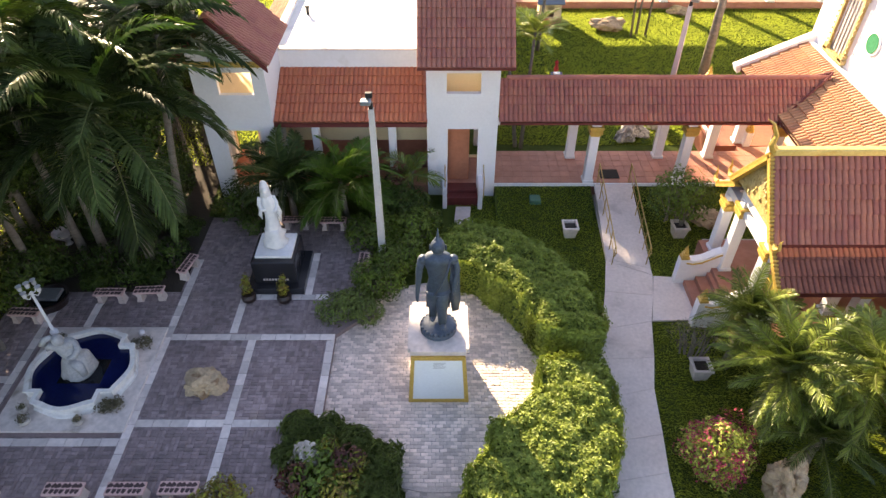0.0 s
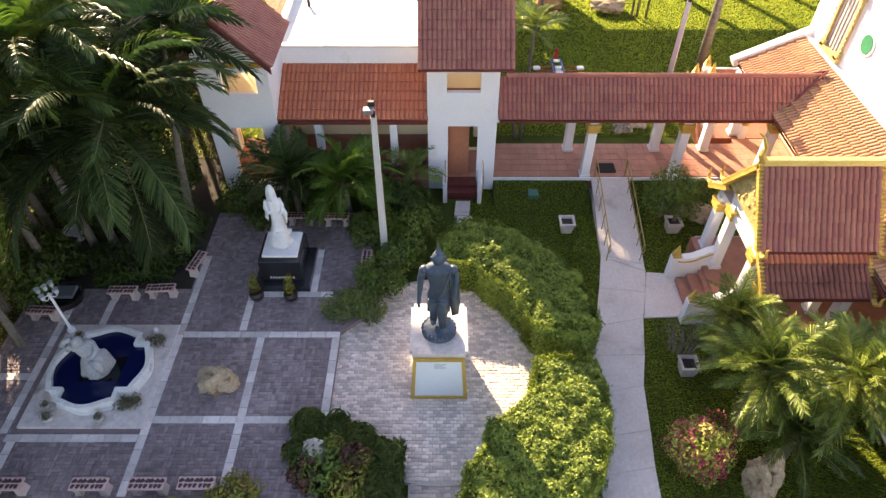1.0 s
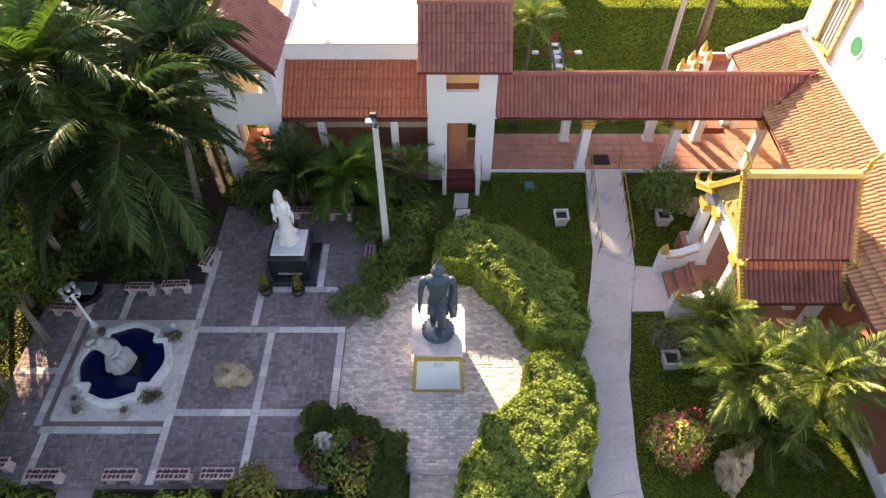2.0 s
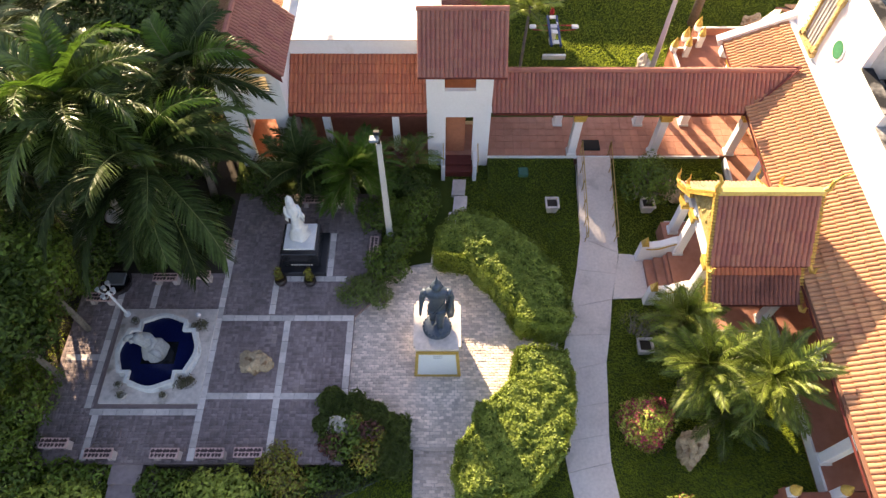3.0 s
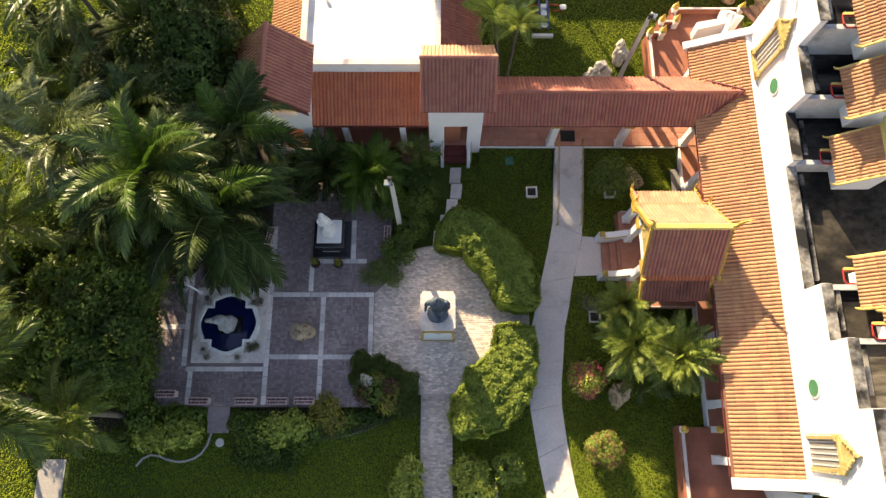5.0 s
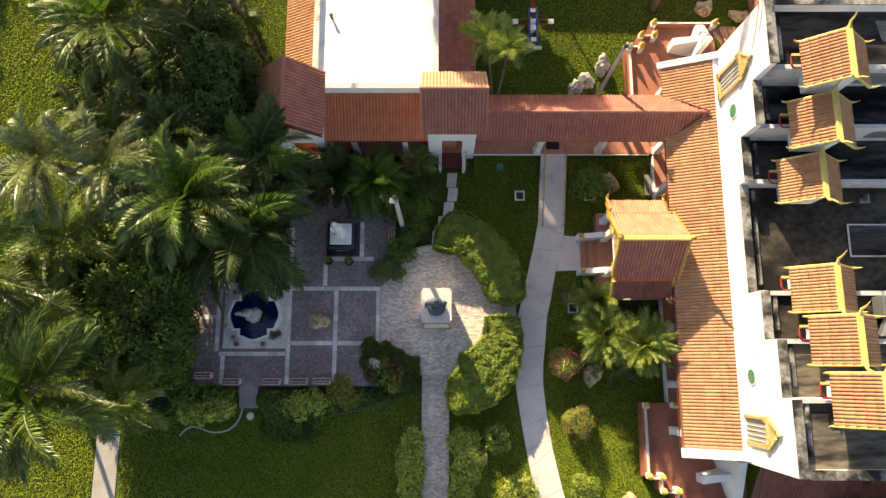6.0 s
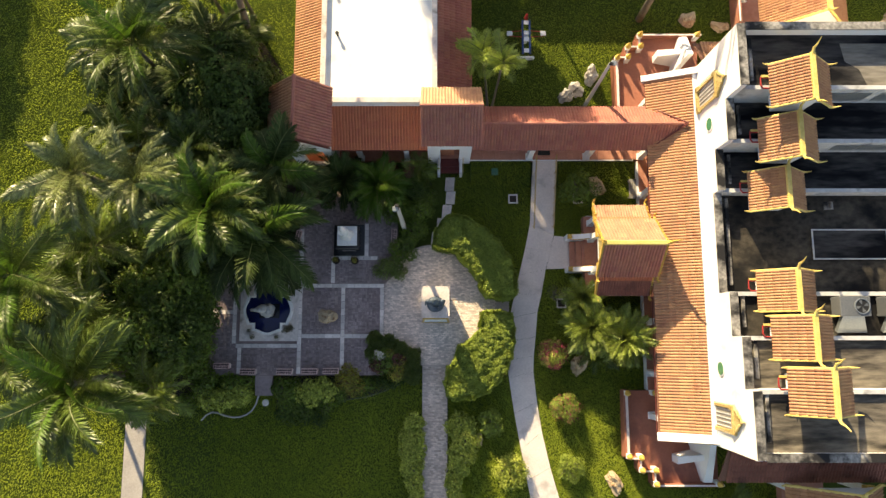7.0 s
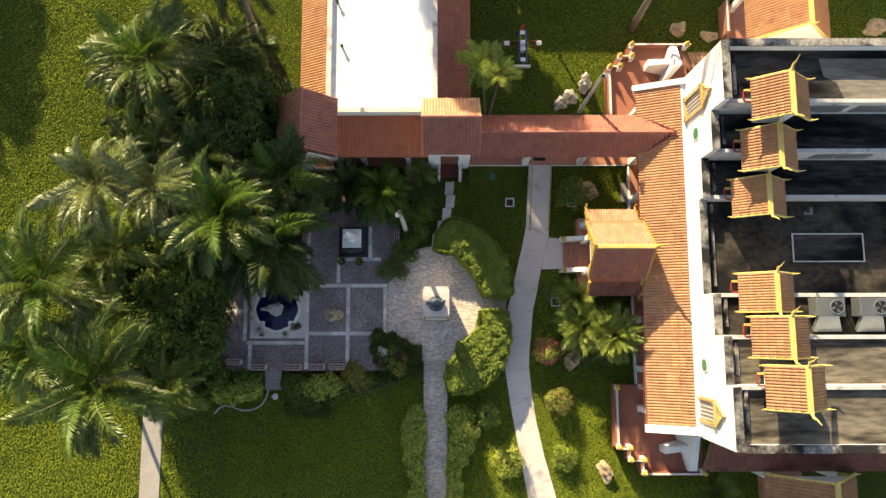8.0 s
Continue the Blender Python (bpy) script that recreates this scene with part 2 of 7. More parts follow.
M_PALM_S = mat("bright_arching_palm_leaf", (0.38, 0.45, 0.08), (0.20, 0.27, 0.045), rough=0.4, s1=1.2, s2=6, bump=0, rnd=0.25, island=0.2, leaf=0.15, spec=0.4)
M_RACHIS = mat("palm_rib", (0.14, 0.16, 0.045), (0.09, 0.105, 0.03), rough=0.5, bump=0)
M_LEAF = mat("hedge_leaf", (0.290, 0.355, 0.062), (0.160, 0.220, 0.036), rough=0.5, s1=1.5, s2=7, bump=0, island=0.2, leaf=0.25, spec=0.25)
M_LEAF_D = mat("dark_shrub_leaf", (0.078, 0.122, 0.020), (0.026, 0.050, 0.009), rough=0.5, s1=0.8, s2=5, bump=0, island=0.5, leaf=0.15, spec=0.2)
M_LEAF_G = mat("border_grass_leaf", (0.215, 0.275, 0.066), (0.110, 0.160, 0.038), rough=0.5, s1=1.2, s2=6, bump=0, island=0.4, leaf=0.2, spec=0.3)
M_LEAF_M = mat("mixed_shrub_leaf", (0.165, 0.238, 0.030), (0.060, 0.102, 0.016), rough=0.45, s1=0.8, s2=5, bump=0, island=0.45, sat=0.012, leaf=0.25, spec=0.3)
M_LEAF_Y = mat("golden_shrub_leaf", (0.37, 0.29, 0.04), (0.16, 0.17, 0.026), rough=0.5, s1=2, s2=7, bump=0, island=0.45, sat=0.055, leaf=0.22)
M_LEAF_R = mat("red_cordyline_leaf", (0.15, 0.035, 0.03), (0.07, 0.03, 0.02), rough=0.5, bump=0, island=0.45, sat=0.02, leaf=0.2)
M_LEAF_V = mat("variegated_leaf", (0.47, 0.51, 0.095), (0.20, 0.26, 0.042), rough=0.5, s1=2, s2=8, bump=0, island=0.4, leaf=0.25, spec=0.25)
M_LEAF_P = mat("reddish_shrub_leaf", (0.17, 0.135, 0.085), (0.085, 0.095, 0.04), rough=0.5, s1=2, s2=7, bump=0, island=0.45, sat=0.02, leaf=0.2)
M_FLOWER = mat("magenta_bract", (0.40, 0.05, 0.10), (0.26, 0.03, 0.065), rough=0.6, bump=0, island=0.4, leaf=0.3)
M_GREENBOX = mat("green_utility_lid", (0.06, 0.19, 0.13), rough=0.6)
M_BLUEP = mat("blue_toy_paint", (0.03, 0.07, 0.22), rough=0.5, bump=0)
M_SHRINE_ROOF = mat("blue_shrine_roof", (0.16, 0.22, 0.30), rough=0.6)
M_MAT = mat("black_door_mat", (0.02, 0.02, 0.02), rough=0.95)
M_GLASSLAMP = mat("milky_glass", (0.52, 0.53, 0.54), (0.46, 0.47, 0.48), rough=0.25, bump=0)


# ---- builders ----
def part(name, bm, material, parent=None, label="", smooth=False):
    me = bpy.data.meshes.new(name)
    bmesh.ops.recalc_face_normals(bm, faces=bm.faces)
    if smooth:
        for f in bm.faces:
            f.smooth = True
    bm.to_mesh(me)
    bm.free()
    me.materials.append(material)
    ob = new(name, me)
    ob.parent = parent
    if label:
        tagged(ob, label)
    return ob


def np_part(name, verts, faces, material, parent=None, label="", smooth=False):
    verts, faces = np.asarray(verts, np.float32), np.asarray(faces, np.int32)
    me = bpy.data.meshes.new(name)
    n, k = faces.shape
    me.vertices.add(len(verts)), me.loops.add(n * k), me.polygons.add(n)
    me.vertices.foreach_set("co", verts.ravel())
    me.loops.foreach_set("vertex_index", faces.ravel())
    me.polygons.foreach_set("loop_start", np.arange(0, n * k, k, dtype=np.int32))
    me.polygons.foreach_set("loop_total", np.full(n, k, np.int32))
    if smooth:
        me.polygons.foreach_set("use_smooth", np.ones(n, bool))
    me.update(calc_edges=True)
    me.validate()
    me.materials.append(material)
    ob = new(name, me)
    ob.parent = parent
    if label:
        tagged(ob, label)
    return ob


def thing(name, label, category, group="", kind="", at=(0, 0, 0), rz=0.0):
    ob = new(name)
    ob.matrix_basis = pose(*at, 0, 0, rz)
    ob.empty_display_size = 0.2
    return tagged(ob, label, category, group, kind)


def B():
    return bmesh.new()


def box(bm, x0, x1, y0, y1, z0, z1, bevel=0.0):
    r = bmesh.ops.create_cube(bm, size=1.0, matrix=Matrix.LocRotScale(((x0 + x1) / 2, (y0 + y1) / 2, (z0 + z1) / 2), None,
                                                                       (abs(x1 - x0), abs(y1 - y0), abs(z1 - z0))))
    if bevel:
        es = list({e for v in r["verts"] for e in v.link_edges})
        bmesh.ops.bevel(bm, geom=es, offset=bevel, segments=1, affect="EDGES")
    return bm


def cyl(bm, p0, p1, r0, r1=None, n=10):
    p0, p1 = Vector(p0), Vector(p1)
    d = p1 - p0
    m = Matrix.Translation((p0 + p1) / 2) @ d.to_track_quat("Z", "Y").to_matrix().to_4x4()
    bmesh.ops.create_cone(bm, cap_ends=True, segments=n, radius1=r0, radius2=r0 if r1 is None else r1, depth=d.length, matrix=m)
    return bm


def ball(bm, c, r, sub=2, scale=(1, 1, 1)):
    bmesh.ops.create_icosphere(bm, subdivisions=sub, radius=r, matrix=Matrix.LocRotScale(c, None, scale))
    return bm


def prism(bm, pts, z0, z1):
    lo = [bm.verts.new((x, y, z0)) for x, y in pts]
    hi = [bm.verts.new((x, y, z1)) for x, y in pts]
    bm.faces.new(hi), bm.faces.new(lo[::-1])
    for i in range(len(pts)):
        j = (i + 1) % len(pts)
        bm.faces.new((lo[i], lo[j], hi[j], hi[i]))
    return bm


def slab(bm, pts, thick):
    """A flat plate under the polygon pts, thick metres deep along its normal."""
    p = [Vector(q) for q in pts]
    n = (p[1] - p[0]).cross(p[2] - p[0]).normalized()
    if n.z < 0:
        n = -n
    a = [bm.verts.new(q) for q in p]
    b = [bm.verts.new(q - n * thick) for q in p]
    bm.faces.new(a), bm.faces.new(b[::-1])
    for i in range(len(p)):
        j = (i + 1) % len(p)
        bm.faces.new((a[i], b[i], b[j], a[j]))
    return bm


def lathe(bm, prof, c=(0, 0, 0), n=16, squash=1.0, turn=0.0):
    rings = []
    for r, z in prof:
        rings.append([bm.verts.new((c[0] + r * math.cos(turn + 2 * math.pi * i / n), c[1] + squash * r * math.sin(turn + 2 * math.pi * i / n), c[2] + z))
                      for i in range(n)])
    for a, b in zip(rings, rings[1:]):
        for i in range(n):
            bm.faces.new((a[i], a[(i + 1) % n], b[(i + 1) % n], b[i]))
    bm.faces.new(rings[0][::-1]), bm.faces.new(rings[-1])
    return bm


def tube(bm, pts, radii, n=7):
    """A tapered tube along a line of points."""
    pts = [Vector(p) for p in pts]
    rings = []
    for i, p in enumerate(pts):
        d = (pts[min(i + 1, len(pts) - 1)] - pts[max(i - 1, 0)]).normalized()
        q = d.to_track_quat("Z", "Y")
        r = radii[i] if hasattr(radii, "__len__") else radii
        rings.append([bm.verts.new(p + q @ Vector((r * math.cos(2 * math.pi * k / n), r * math.sin(2 * math.pi * k / n), 0))) for k in range(n)])
    for a, b in zip(rings, rings[1:]):
        for k in range(n):
            bm.faces.new((a[k], a[(k + 1) % n], b[(k + 1) % n], b[k]))
    bm.faces.new(rings[0][::-1]), bm.faces.new(rings[-1])
    return bm


def wall_xz(bm, x0, x1, y0, y1, z0, z1, holes=()):
    """A wall along x with rectangular holes (xa, xb, za, zb) right through it."""
    xs = sorted({x0, x1, *[h[0] for h in holes], *[h[1] for h in holes]})
    for a, b in zip(xs, xs[1:]):
        cut = sorted((h[2], h[3]) for h in holes if h[0] <= a + 1e-6 and h[1] >= b - 1e-6)
        z = z0
        for lo, hi in cut:
            if lo > z + 1e-4:
                box(bm, a, b, y0, y1, z, lo)
            z = hi
        if z < z1 - 1e-4:
            box(bm, a, b, y0, y1, z, z1)
    return bm


# one clay tile: two rolls with flat pans between; x across, -y down the slope, lower end lifted
def tile_shape(w, l):
    us = [0.0, 0.035, 0.11, 0.23, 0.35, 0.425, 0.46, 0.5, 0.535, 0.61, 0.73, 0.85, 0.925, 0.96, 1.0]
    hs = [0.0, 0.030, 0.053, 0.062, 0.053, 0.030, 0.0, 0.0, 0.030, 0.053, 0.062, 0.053, 0.030, 0.0, 0.0]
    top = [(u * w, 0.0, h) for u, h in zip(us, hs)]
    low = [(u * w, -l * 1.06, h + 0.052) for u, h in zip(us, hs)]
    lip = [(u * w, -l * 1.06, h - 0.004) for u, h in zip(us, hs)]
    n = len(us)
    faces = [(i, i + 1, n + i + 1, n + i) for i in range(n - 1)] + [(n + i, n + i + 1, 2 * n + i + 1, 2 * n + i) for i in range(n - 1)]
    return np.array(top + low + lip, np.float32), np.array(faces, np.int32)


TILE_MESHES = {}


def tile_field(roof, corner, along, down, cols, rows, w, l, material, keep=None, singles=0, lift=0.004):
    """Rows of tiles from the upper corner: along the ridge, then down the slope. The first singles of them are pieces of their own."""
    U, D = Vector(along).normalized(), Vector(down).normalized()
    Nn = U.cross(-D).normalized()
    if Nn.z < 0:
        U, Nn = -U, -Nn
        corner = Vector(corner) - U * (cols * w)
    base, c0 = tile_shape(w, l), Vector(corner)
    rot = Matrix((U, -D, Nn)).transposed()
    R = np.array(rot, np.float32)
    key = (round(w, 4), round(l, 4), material.name)
    spots = []
    for j in range(rows - 1, -1, -1):
        for i in range(cols):
            p = c0 + U * (i * w) + D * (j * l) + Nn * lift
            if keep is None or keep(*(p + U * w * 0.5 + D * l * 0.5)):
                spots.append(p)
    for p in spots[:singles]:
        if key not in TILE_MESHES:
            me = bpy.data.meshes.new("tile")
            me.from_pydata(base[0].tolist(), [], base[1].tolist())
            me.materials.append(material)
            TILE_MESHES[key] = me
        ob = new("tile", TILE_MESHES[key])
        ob.parent = roof
        jig = Euler((random.uniform(-0.012, 0.012), random.uniform(-0.01, 0.01), random.uniform(-0.01, 0.01))).to_matrix()
        ob.matrix_local = Matrix.Translation(p) @ (rot @ jig).to_4x4()
    rest = spots[singles:]
    if rest:
        V, F = [], []
        loc = base[0] @ R.T
        for k, p in enumerate(rest):
            V.append(loc + np.array(p, np.float32) + np.float32(random.uniform(-0.004, 0.004)))
            F.append(base[1] + k * len(base[0]))
        ob = np_part("tiling", np.concatenate(V), np.concatenate(F), material, roof)
        tagged(ob, kind="stuff")


def ridge_caps(roof, p0, p1, r, material, step=0.42):
    """Overlapping half-round caps along a ridge or hip."""
    p0, p1 = Vector(p0), Vector(p1)
    n = max(1, round((p1 - p0).length / step))
    d = (p1 - p0) / n
    for i in range(n):
        part("ridge_tile", cyl(B(), p0 + d * i - d * 0.08, p0 + d * (i + 1), r, r * 1.12, 8), material, roof)


# ---- leaves and plants ----
def leaf_mesh(name, pts, nrm, size, material, parent, label="", aspect=0.5, spread=0.9, seed=1, smin=0.6):
    """Many folded diamond leaves at pts, facing roughly along nrm."""
    rng = np.random.default_rng(seed)
    pts, nrm = np.asarray(pts, float), np.asarray(nrm, float)
    n = len(pts)
    nn = nrm + rng.normal(0, spread, (n, 3)) * 0.6
    nn /= np.linalg.norm(nn, axis=1, keepdims=True) + 1e-9
    t = rng.normal(0, 1, (n, 3))
    t -= nn * (t * nn).sum(1, keepdims=True)
    t /= np.linalg.norm(t, axis=1, keepdims=True) + 1e-9
    b = np.cross(nn, t)
    s = size * rng.uniform(smin, 1.3, (n, 1))
    base, tip = pts - t * s * 0.5, pts + t * s * 0.5 - nn * s * 0.12
    l, r = pts + b * s * aspect * 0.5 + nn * s * 0.08, pts - b * s * aspect * 0.5 + nn * s * 0.08
    V = np.stack([base, r, tip, l], 1).reshape(-1, 3)
    F = np.arange(n * 4).reshape(n, 4)
    F = np.concatenate([F[:, [0, 1, 2]], F[:, [0, 2, 3]]], 0)
    return np_part(name, V, F, material, parent, label)


def blob_points(lumps, per, seed, shell=0.75):
    """Points on and just inside a set of ellipsoid lumps (cx, cy, cz, rx, ry, rz), with outward directions."""
    rng = np.random.default_rng(seed)
    P, Q = [], []
    for cx, cy, cz, rx, ry, rz in lumps:
        n = int(per * (rx * ry + rx * rz + ry * rz) * 4.2)
        d = rng.normal(0, 1, (n, 3))
        d /= np.linalg.norm(d, axis=1, keepdims=True)
        bumps = 1 + 0.16 * np.sin(d[:, :1] * 7 + seed) * np.sin(d[:, 1:2] * 6 + 2 * seed) + 0.10 * np.sin(d[:, 2:] * 11 + d[:, :1] * 9)
        tips = rng.normal(0, 1, (16, 3))
        tips /= np.linalg.norm(tips, axis=1, keepdims=True)
        near = (d @ tips.T).max(1, keepdims=True)
        bumps += 0.30 * np.clip((near - 0.90) / 0.10, 0, 1) - 0.16 * np.clip((0.86 - near) / 0.12, 0, 1)
        r = (shell + (1 - shell) * rng.random((n, 1)) ** 0.5) * bumps
        P.append(np.array([cx, cy, cz]) + d * r * np.array([rx, ry, rz]))
        Q.append(d)
    P, Q = np.concatenate(P), np.concatenate(Q)
    ok = P[:, 2] > -0.5
    return P[ok], Q[ok]


def shrub(name, lumps, material, label, category="shrub", size=0.12, per=130, seed=1, stems=True, aspect=0.5, group="", ground=-0.35, core=None):
    c = np.mean(np.array(lumps), 0)
    ob = thing(name, label, category, group, at=(c[0], c[1], ground))
    off = np.array([c[0], c[1], ground])
    P, Q = blob_points(lumps, per, seed)
    leaf_mesh("foliage", P - off, Q + np.array([0, 0, 0.5]), size, material, ob, aspect=aspect, seed=seed)
    if stems:
        rng = random.Random(seed)
        bm = B()
        for lx, ly, lz, rx, ry, rz in lumps:
            for k in range(4):
                tip = Vector((lx - off[0] + rng.uniform(-0.6, 0.6) * rx, ly - off[1] + rng.uniform(-0.6, 0.6) * ry, lz - ground + rz * rng.uniform(0.2, 0.7)))
                foot = Vector(((lx - off[0]) * 0.6 + rng.uniform(-0.1, 0.1), (ly - off[1]) * 0.6 + rng.uniform(-0.1, 0.1), 0))
                tube(bm, [foot, (foot + tip) / 2 + Vector((0.05, 0.04, 0.05)), tip], [0.035, 0.025, 0.01], 5)
        part("stem", bm, M_BARK, ob)
    return ob


FRONDS = {}


def frond_mesh(L, rise, droop, n, leaf, material, seed, vee=0.6, curl=0.0):
    """A feather leaf along +x: a rib that rises and then droops, with leaflets on both sides."""
    key = (L, rise, round(droop, 2), n, leaf, material.name, seed)
    if key in FRONDS:
        return FRONDS[key]
    rng = random.Random(seed)
    pts, a, p = [], rise, Vector((0, 0, 0))
    for i in range(13):
        pts.append(p.copy())
        p = p + Vector((math.cos(a), curl * i / 12.0 * 0.3, math.sin(a))) * (L / 12)
        a -= droop / 12 * (0.5 + i / 12.0)
    V, F, slots = [], [], []

    def rib(t):
        f = t * 12
        i = min(11, int(f))
        q = pts[i].lerp(pts[i + 1], f - i)
        return q, (pts[i + 1] - pts[i]).normalized()

    for k in range(n):
        t = 0.13 + 0.87 * (k + rng.uniform(-0.1, 0.1)) / (n - 1)
        q, d = rib(min(1.0, max(0.1, t)))
        up = Vector((-d.z, 0, d.x)).normalized()
        side = d.cross(up).normalized()
        ll = leaf * (0.45 + 0.9 * math.sin(min(1.0, t * 1.05) * math.pi * 0.82 + 0.25)) * rng.uniform(0.92, 1.06)
        sweep = 0.34 + 0.70 * t + rng.uniform(-0.06, 0.06)
        for sgn in (-1, 1):
            lift = vee * (1 - t * 0.5) * rng.uniform(0.75, 1.15)
            dirv = (side * sgn * math.cos(sweep) + d * math.sin(sweep) + up * lift + Vector((rng.uniform(-.04, .04), rng.uniform(-.04, .04), rng.uniform(-.05, .05)))).normalized()
            ww = min(0.042, leaf * rng.uniform(0.052, 0.066))
            w = (d * 0.85 + up * rng.uniform(0.1, 0.5)).normalized() * ww
            sag = ll * rng.uniform(0.26, 0.44)
            b = len(V)
            V += [q - w * 0.5, q + w * 0.5]
            for f, dz, g in ((0.35, 0.04, 1.0), (0.72, 0.45, 0.8)):
                c = q + dirv * ll * f - Vector((0, 0, sag * dz))
                V += [c + w * g, c - w * g]
            V.append(q + dirv * ll - Vector((0, 0, sag)))
            F += [(b, b + 1, b + 2, b + 3), (b + 3, b + 2, b + 4, b + 5), (b + 5, b + 4, b + 6)]
            slots += [0, 0, 0]
    for i in range(12):
        r = 0.012 + 0.035 * (1 - i / 13)
        b = len(V)
        for q, rr in ((pts[i], r), (pts[i + 1], r * 0.92)):
            V += [q + Vector((0, -rr, 0)), q + Vector((0, rr, 0)), q + Vector((0, 0, rr))]
        F += [(b, b + 3, b + 5, b + 2), (b + 1, b + 2, b + 5, b + 4)]
        slots += [1, 1]
    me = bpy.data.meshes.new("frond")
    me.from_pydata([tuple(v) for v in V], [], F)
    me.materials.append(material)
    me.materials.append(M_RACHIS)
    me.polygons.foreach_set("material_index", slots)
    FRONDS[key] = me
    return me


def palm(name, base, top, nf, L, material, label, seed, trunk_r=0.13, leaf=0.62, n=46, group="", rises=(1.2, -0.05), trunks=1, droop=1.15, young=3, dense=1.0):
    """A feather palm: leaning trunk, then fronds in a spiral from upright to hanging."""
    rng = random.Random(seed)
    ob = thing(name, label, "palm tree", group, at=base)
    tp = Vector(top) - Vector(base)
    for k in range(trunks):
        off = Vector((rng.uniform(-0.5, 0.5), rng.uniform(-0.5, 0.5), 0)) if k else Vector((0, 0, 0))
        end = tp + off * 0.4
        pts = [off, off + (end - off) * 0.35 + Vector((tp.x * -0.06, tp.y * -0.06, 0)), off + (end - off) * 0.7 + Vector((tp.x * -0.05, tp.y * -0.05, 0)), end]
        bm = B()
        tube(bm, pts, [trunk_r * 1.35, trunk_r, trunk_r * 0.9, trunk_r * 0.75], 9)
        part("trunk", bm, M_BARK, ob, smooth=True)
    for i in range(nf):
        f = (i + 0.5) / nf
        rise = rises[0] + (rises[1] - rises[0]) * f + rng.uniform(-0.12, 0.12)
        rise = round(rise * 5) / 5
        fresh = M_PALM_Y if i < young and material in (M_PALM, M_PALM_D) else material
        me = frond_mesh(L, rise, droop if f < 0.7 else droop * 0.75, int(n * dense), leaf, fresh, i % 3, curl=(i % 3 - 1) * 0.8)
        fr = new("frond", me)
        fr.parent = ob
        s = rng.uniform(0.76, 1.14)
        fr.matrix_local = Matrix.Translation(tp + Vector((0, 0, -0.25 * f))) @ Matrix.Rotation(i * 2.39996 + rng.uniform(-0.45, 0.45), 4, "Z") @ \
            Matrix.Rotation(rng.uniform(-0.55, 0.55), 4, "X") @ Matrix.Scale(s, 4)
    return ob


def rock(name, at, size, material, label, seed, group="", rz=0.0, pits=()):
    bm = B()
    bmesh.ops.create_icosphere(bm, subdivisions=4, radius=1.0)
    rng = random.Random(seed)
    cuts = [(Vector((rng.gauss(0, 1), rng.gauss(0, 1), rng.gauss(0, 0.8))).normalized(), rng.uniform(0.68, 1.0)) for _ in range(13)]
    for v in bm.verts:
        d = v.co.copy()
        r = min([1.22] + [h / d.dot(n) for n, h in cuts if d.dot(n) > 0.15])
        r += 0.30 * noise.noise(d * 1.7 + Vector((seed * 3.1, 0, 0))) + 0.20 * noise.noise(d * 3.6 + Vector((0, seed * 1.7, 0))) + 0.11 * noise.noise(d * 7.5) + 0.05 * noise.noise(d * 15)
        for px, py, pz, pr, deep in pits:
            r -= deep * max(0.0, 1 - (d - Vector((px, py, pz)).normalized()).length / pr) ** 0.5
        v.co = Vector((d.x * size[0], d.y * size[1], d.z * size[2])) * r
        v.co.z = max(v.co.z, -size[2] * 0.55)
    ob = part(name, bm, material)
    ob.matrix_basis = pose(at[0], at[1], at[2] + size[2] * 0.5, 0, 0, rz)
    return tagged(ob, label, "rock", group)


# ---- ground, lawns, paths ----
def gz(x):
    return -0.35 - 0.15 * min(1.0, max(0.0, (x + 1) / 5.0))


gx = [-2400, -600, -150, -80] + [x * 1.5 - 60 for x in range(81)] + [90, 160, 600, 2400]
gv = [(x, y, gz(x)) for y in gx for x in gx]
gn = len(gx)
gf = [(j * gn + i, j * gn + i + 1, (j + 1) * gn + i + 1, (j + 1) * gn + i) for j in range(gn - 1) for i in range(gn - 1)]
tagged(np_part("ground", gv, gf, M_GRASS), "mown green lawn in patchy light", "lawn", kind="structure")

# terrace
bm = B()
prism(bm, [(-14.6, 8.0), (-3.45, 8.0), (-3.45, 13.8), (-2.6, 14.6), (-2.6, 19.9), (-14.6, 19.9)], -0.6, -0.02)
terrace = tagged(part("pavement_terrace", bm, M_JOINT), "dark purple-grey block paving with sandy joints", "paving", kind="structure")

# brick court round the standing bronze figure, with its path to the south
bm = B()
CX, CY, CR = -0.1, 12.45, 3.95
ring = [(CX + CR * math.cos(a * math.pi / 24), CY + CR * math.sin(a * math.pi / 24), ) for a in range(48)]
prism(bm, ring, -0.6, -0.19)
prism(bm, [(-0.98, -30), (0.60, -30), (0.60, 8.9), (-0.98, 8.9)], -0.6, -0.26)
prism(bm, [(2.6, 11.75), (4.6, 11.75), (4.6, 12.95), (2.6, 12.95)], -0.7, -0.27)
court = tagged(part("pavement_court", bm, M_JOINT_P), "round court of pale tumbled grey bricks", "paving", kind="structure")

# pale concrete walk, in slabs with open joints
LEFT = [(6.33, 22.2), (6.20, 20.0), (6.09, 17.84), (5.75, 16.2), (5.30, 14.4), (5.0, 13.14), (4.62, 11.6), (4.38, 10.08), (4.42, 8.9), (4.54, 7.82), (4.85, 5.6), (5.24, 3.38), (5.58, 1.5), (5.92, -0.31), (7.2, -6), (9.5, -14)]
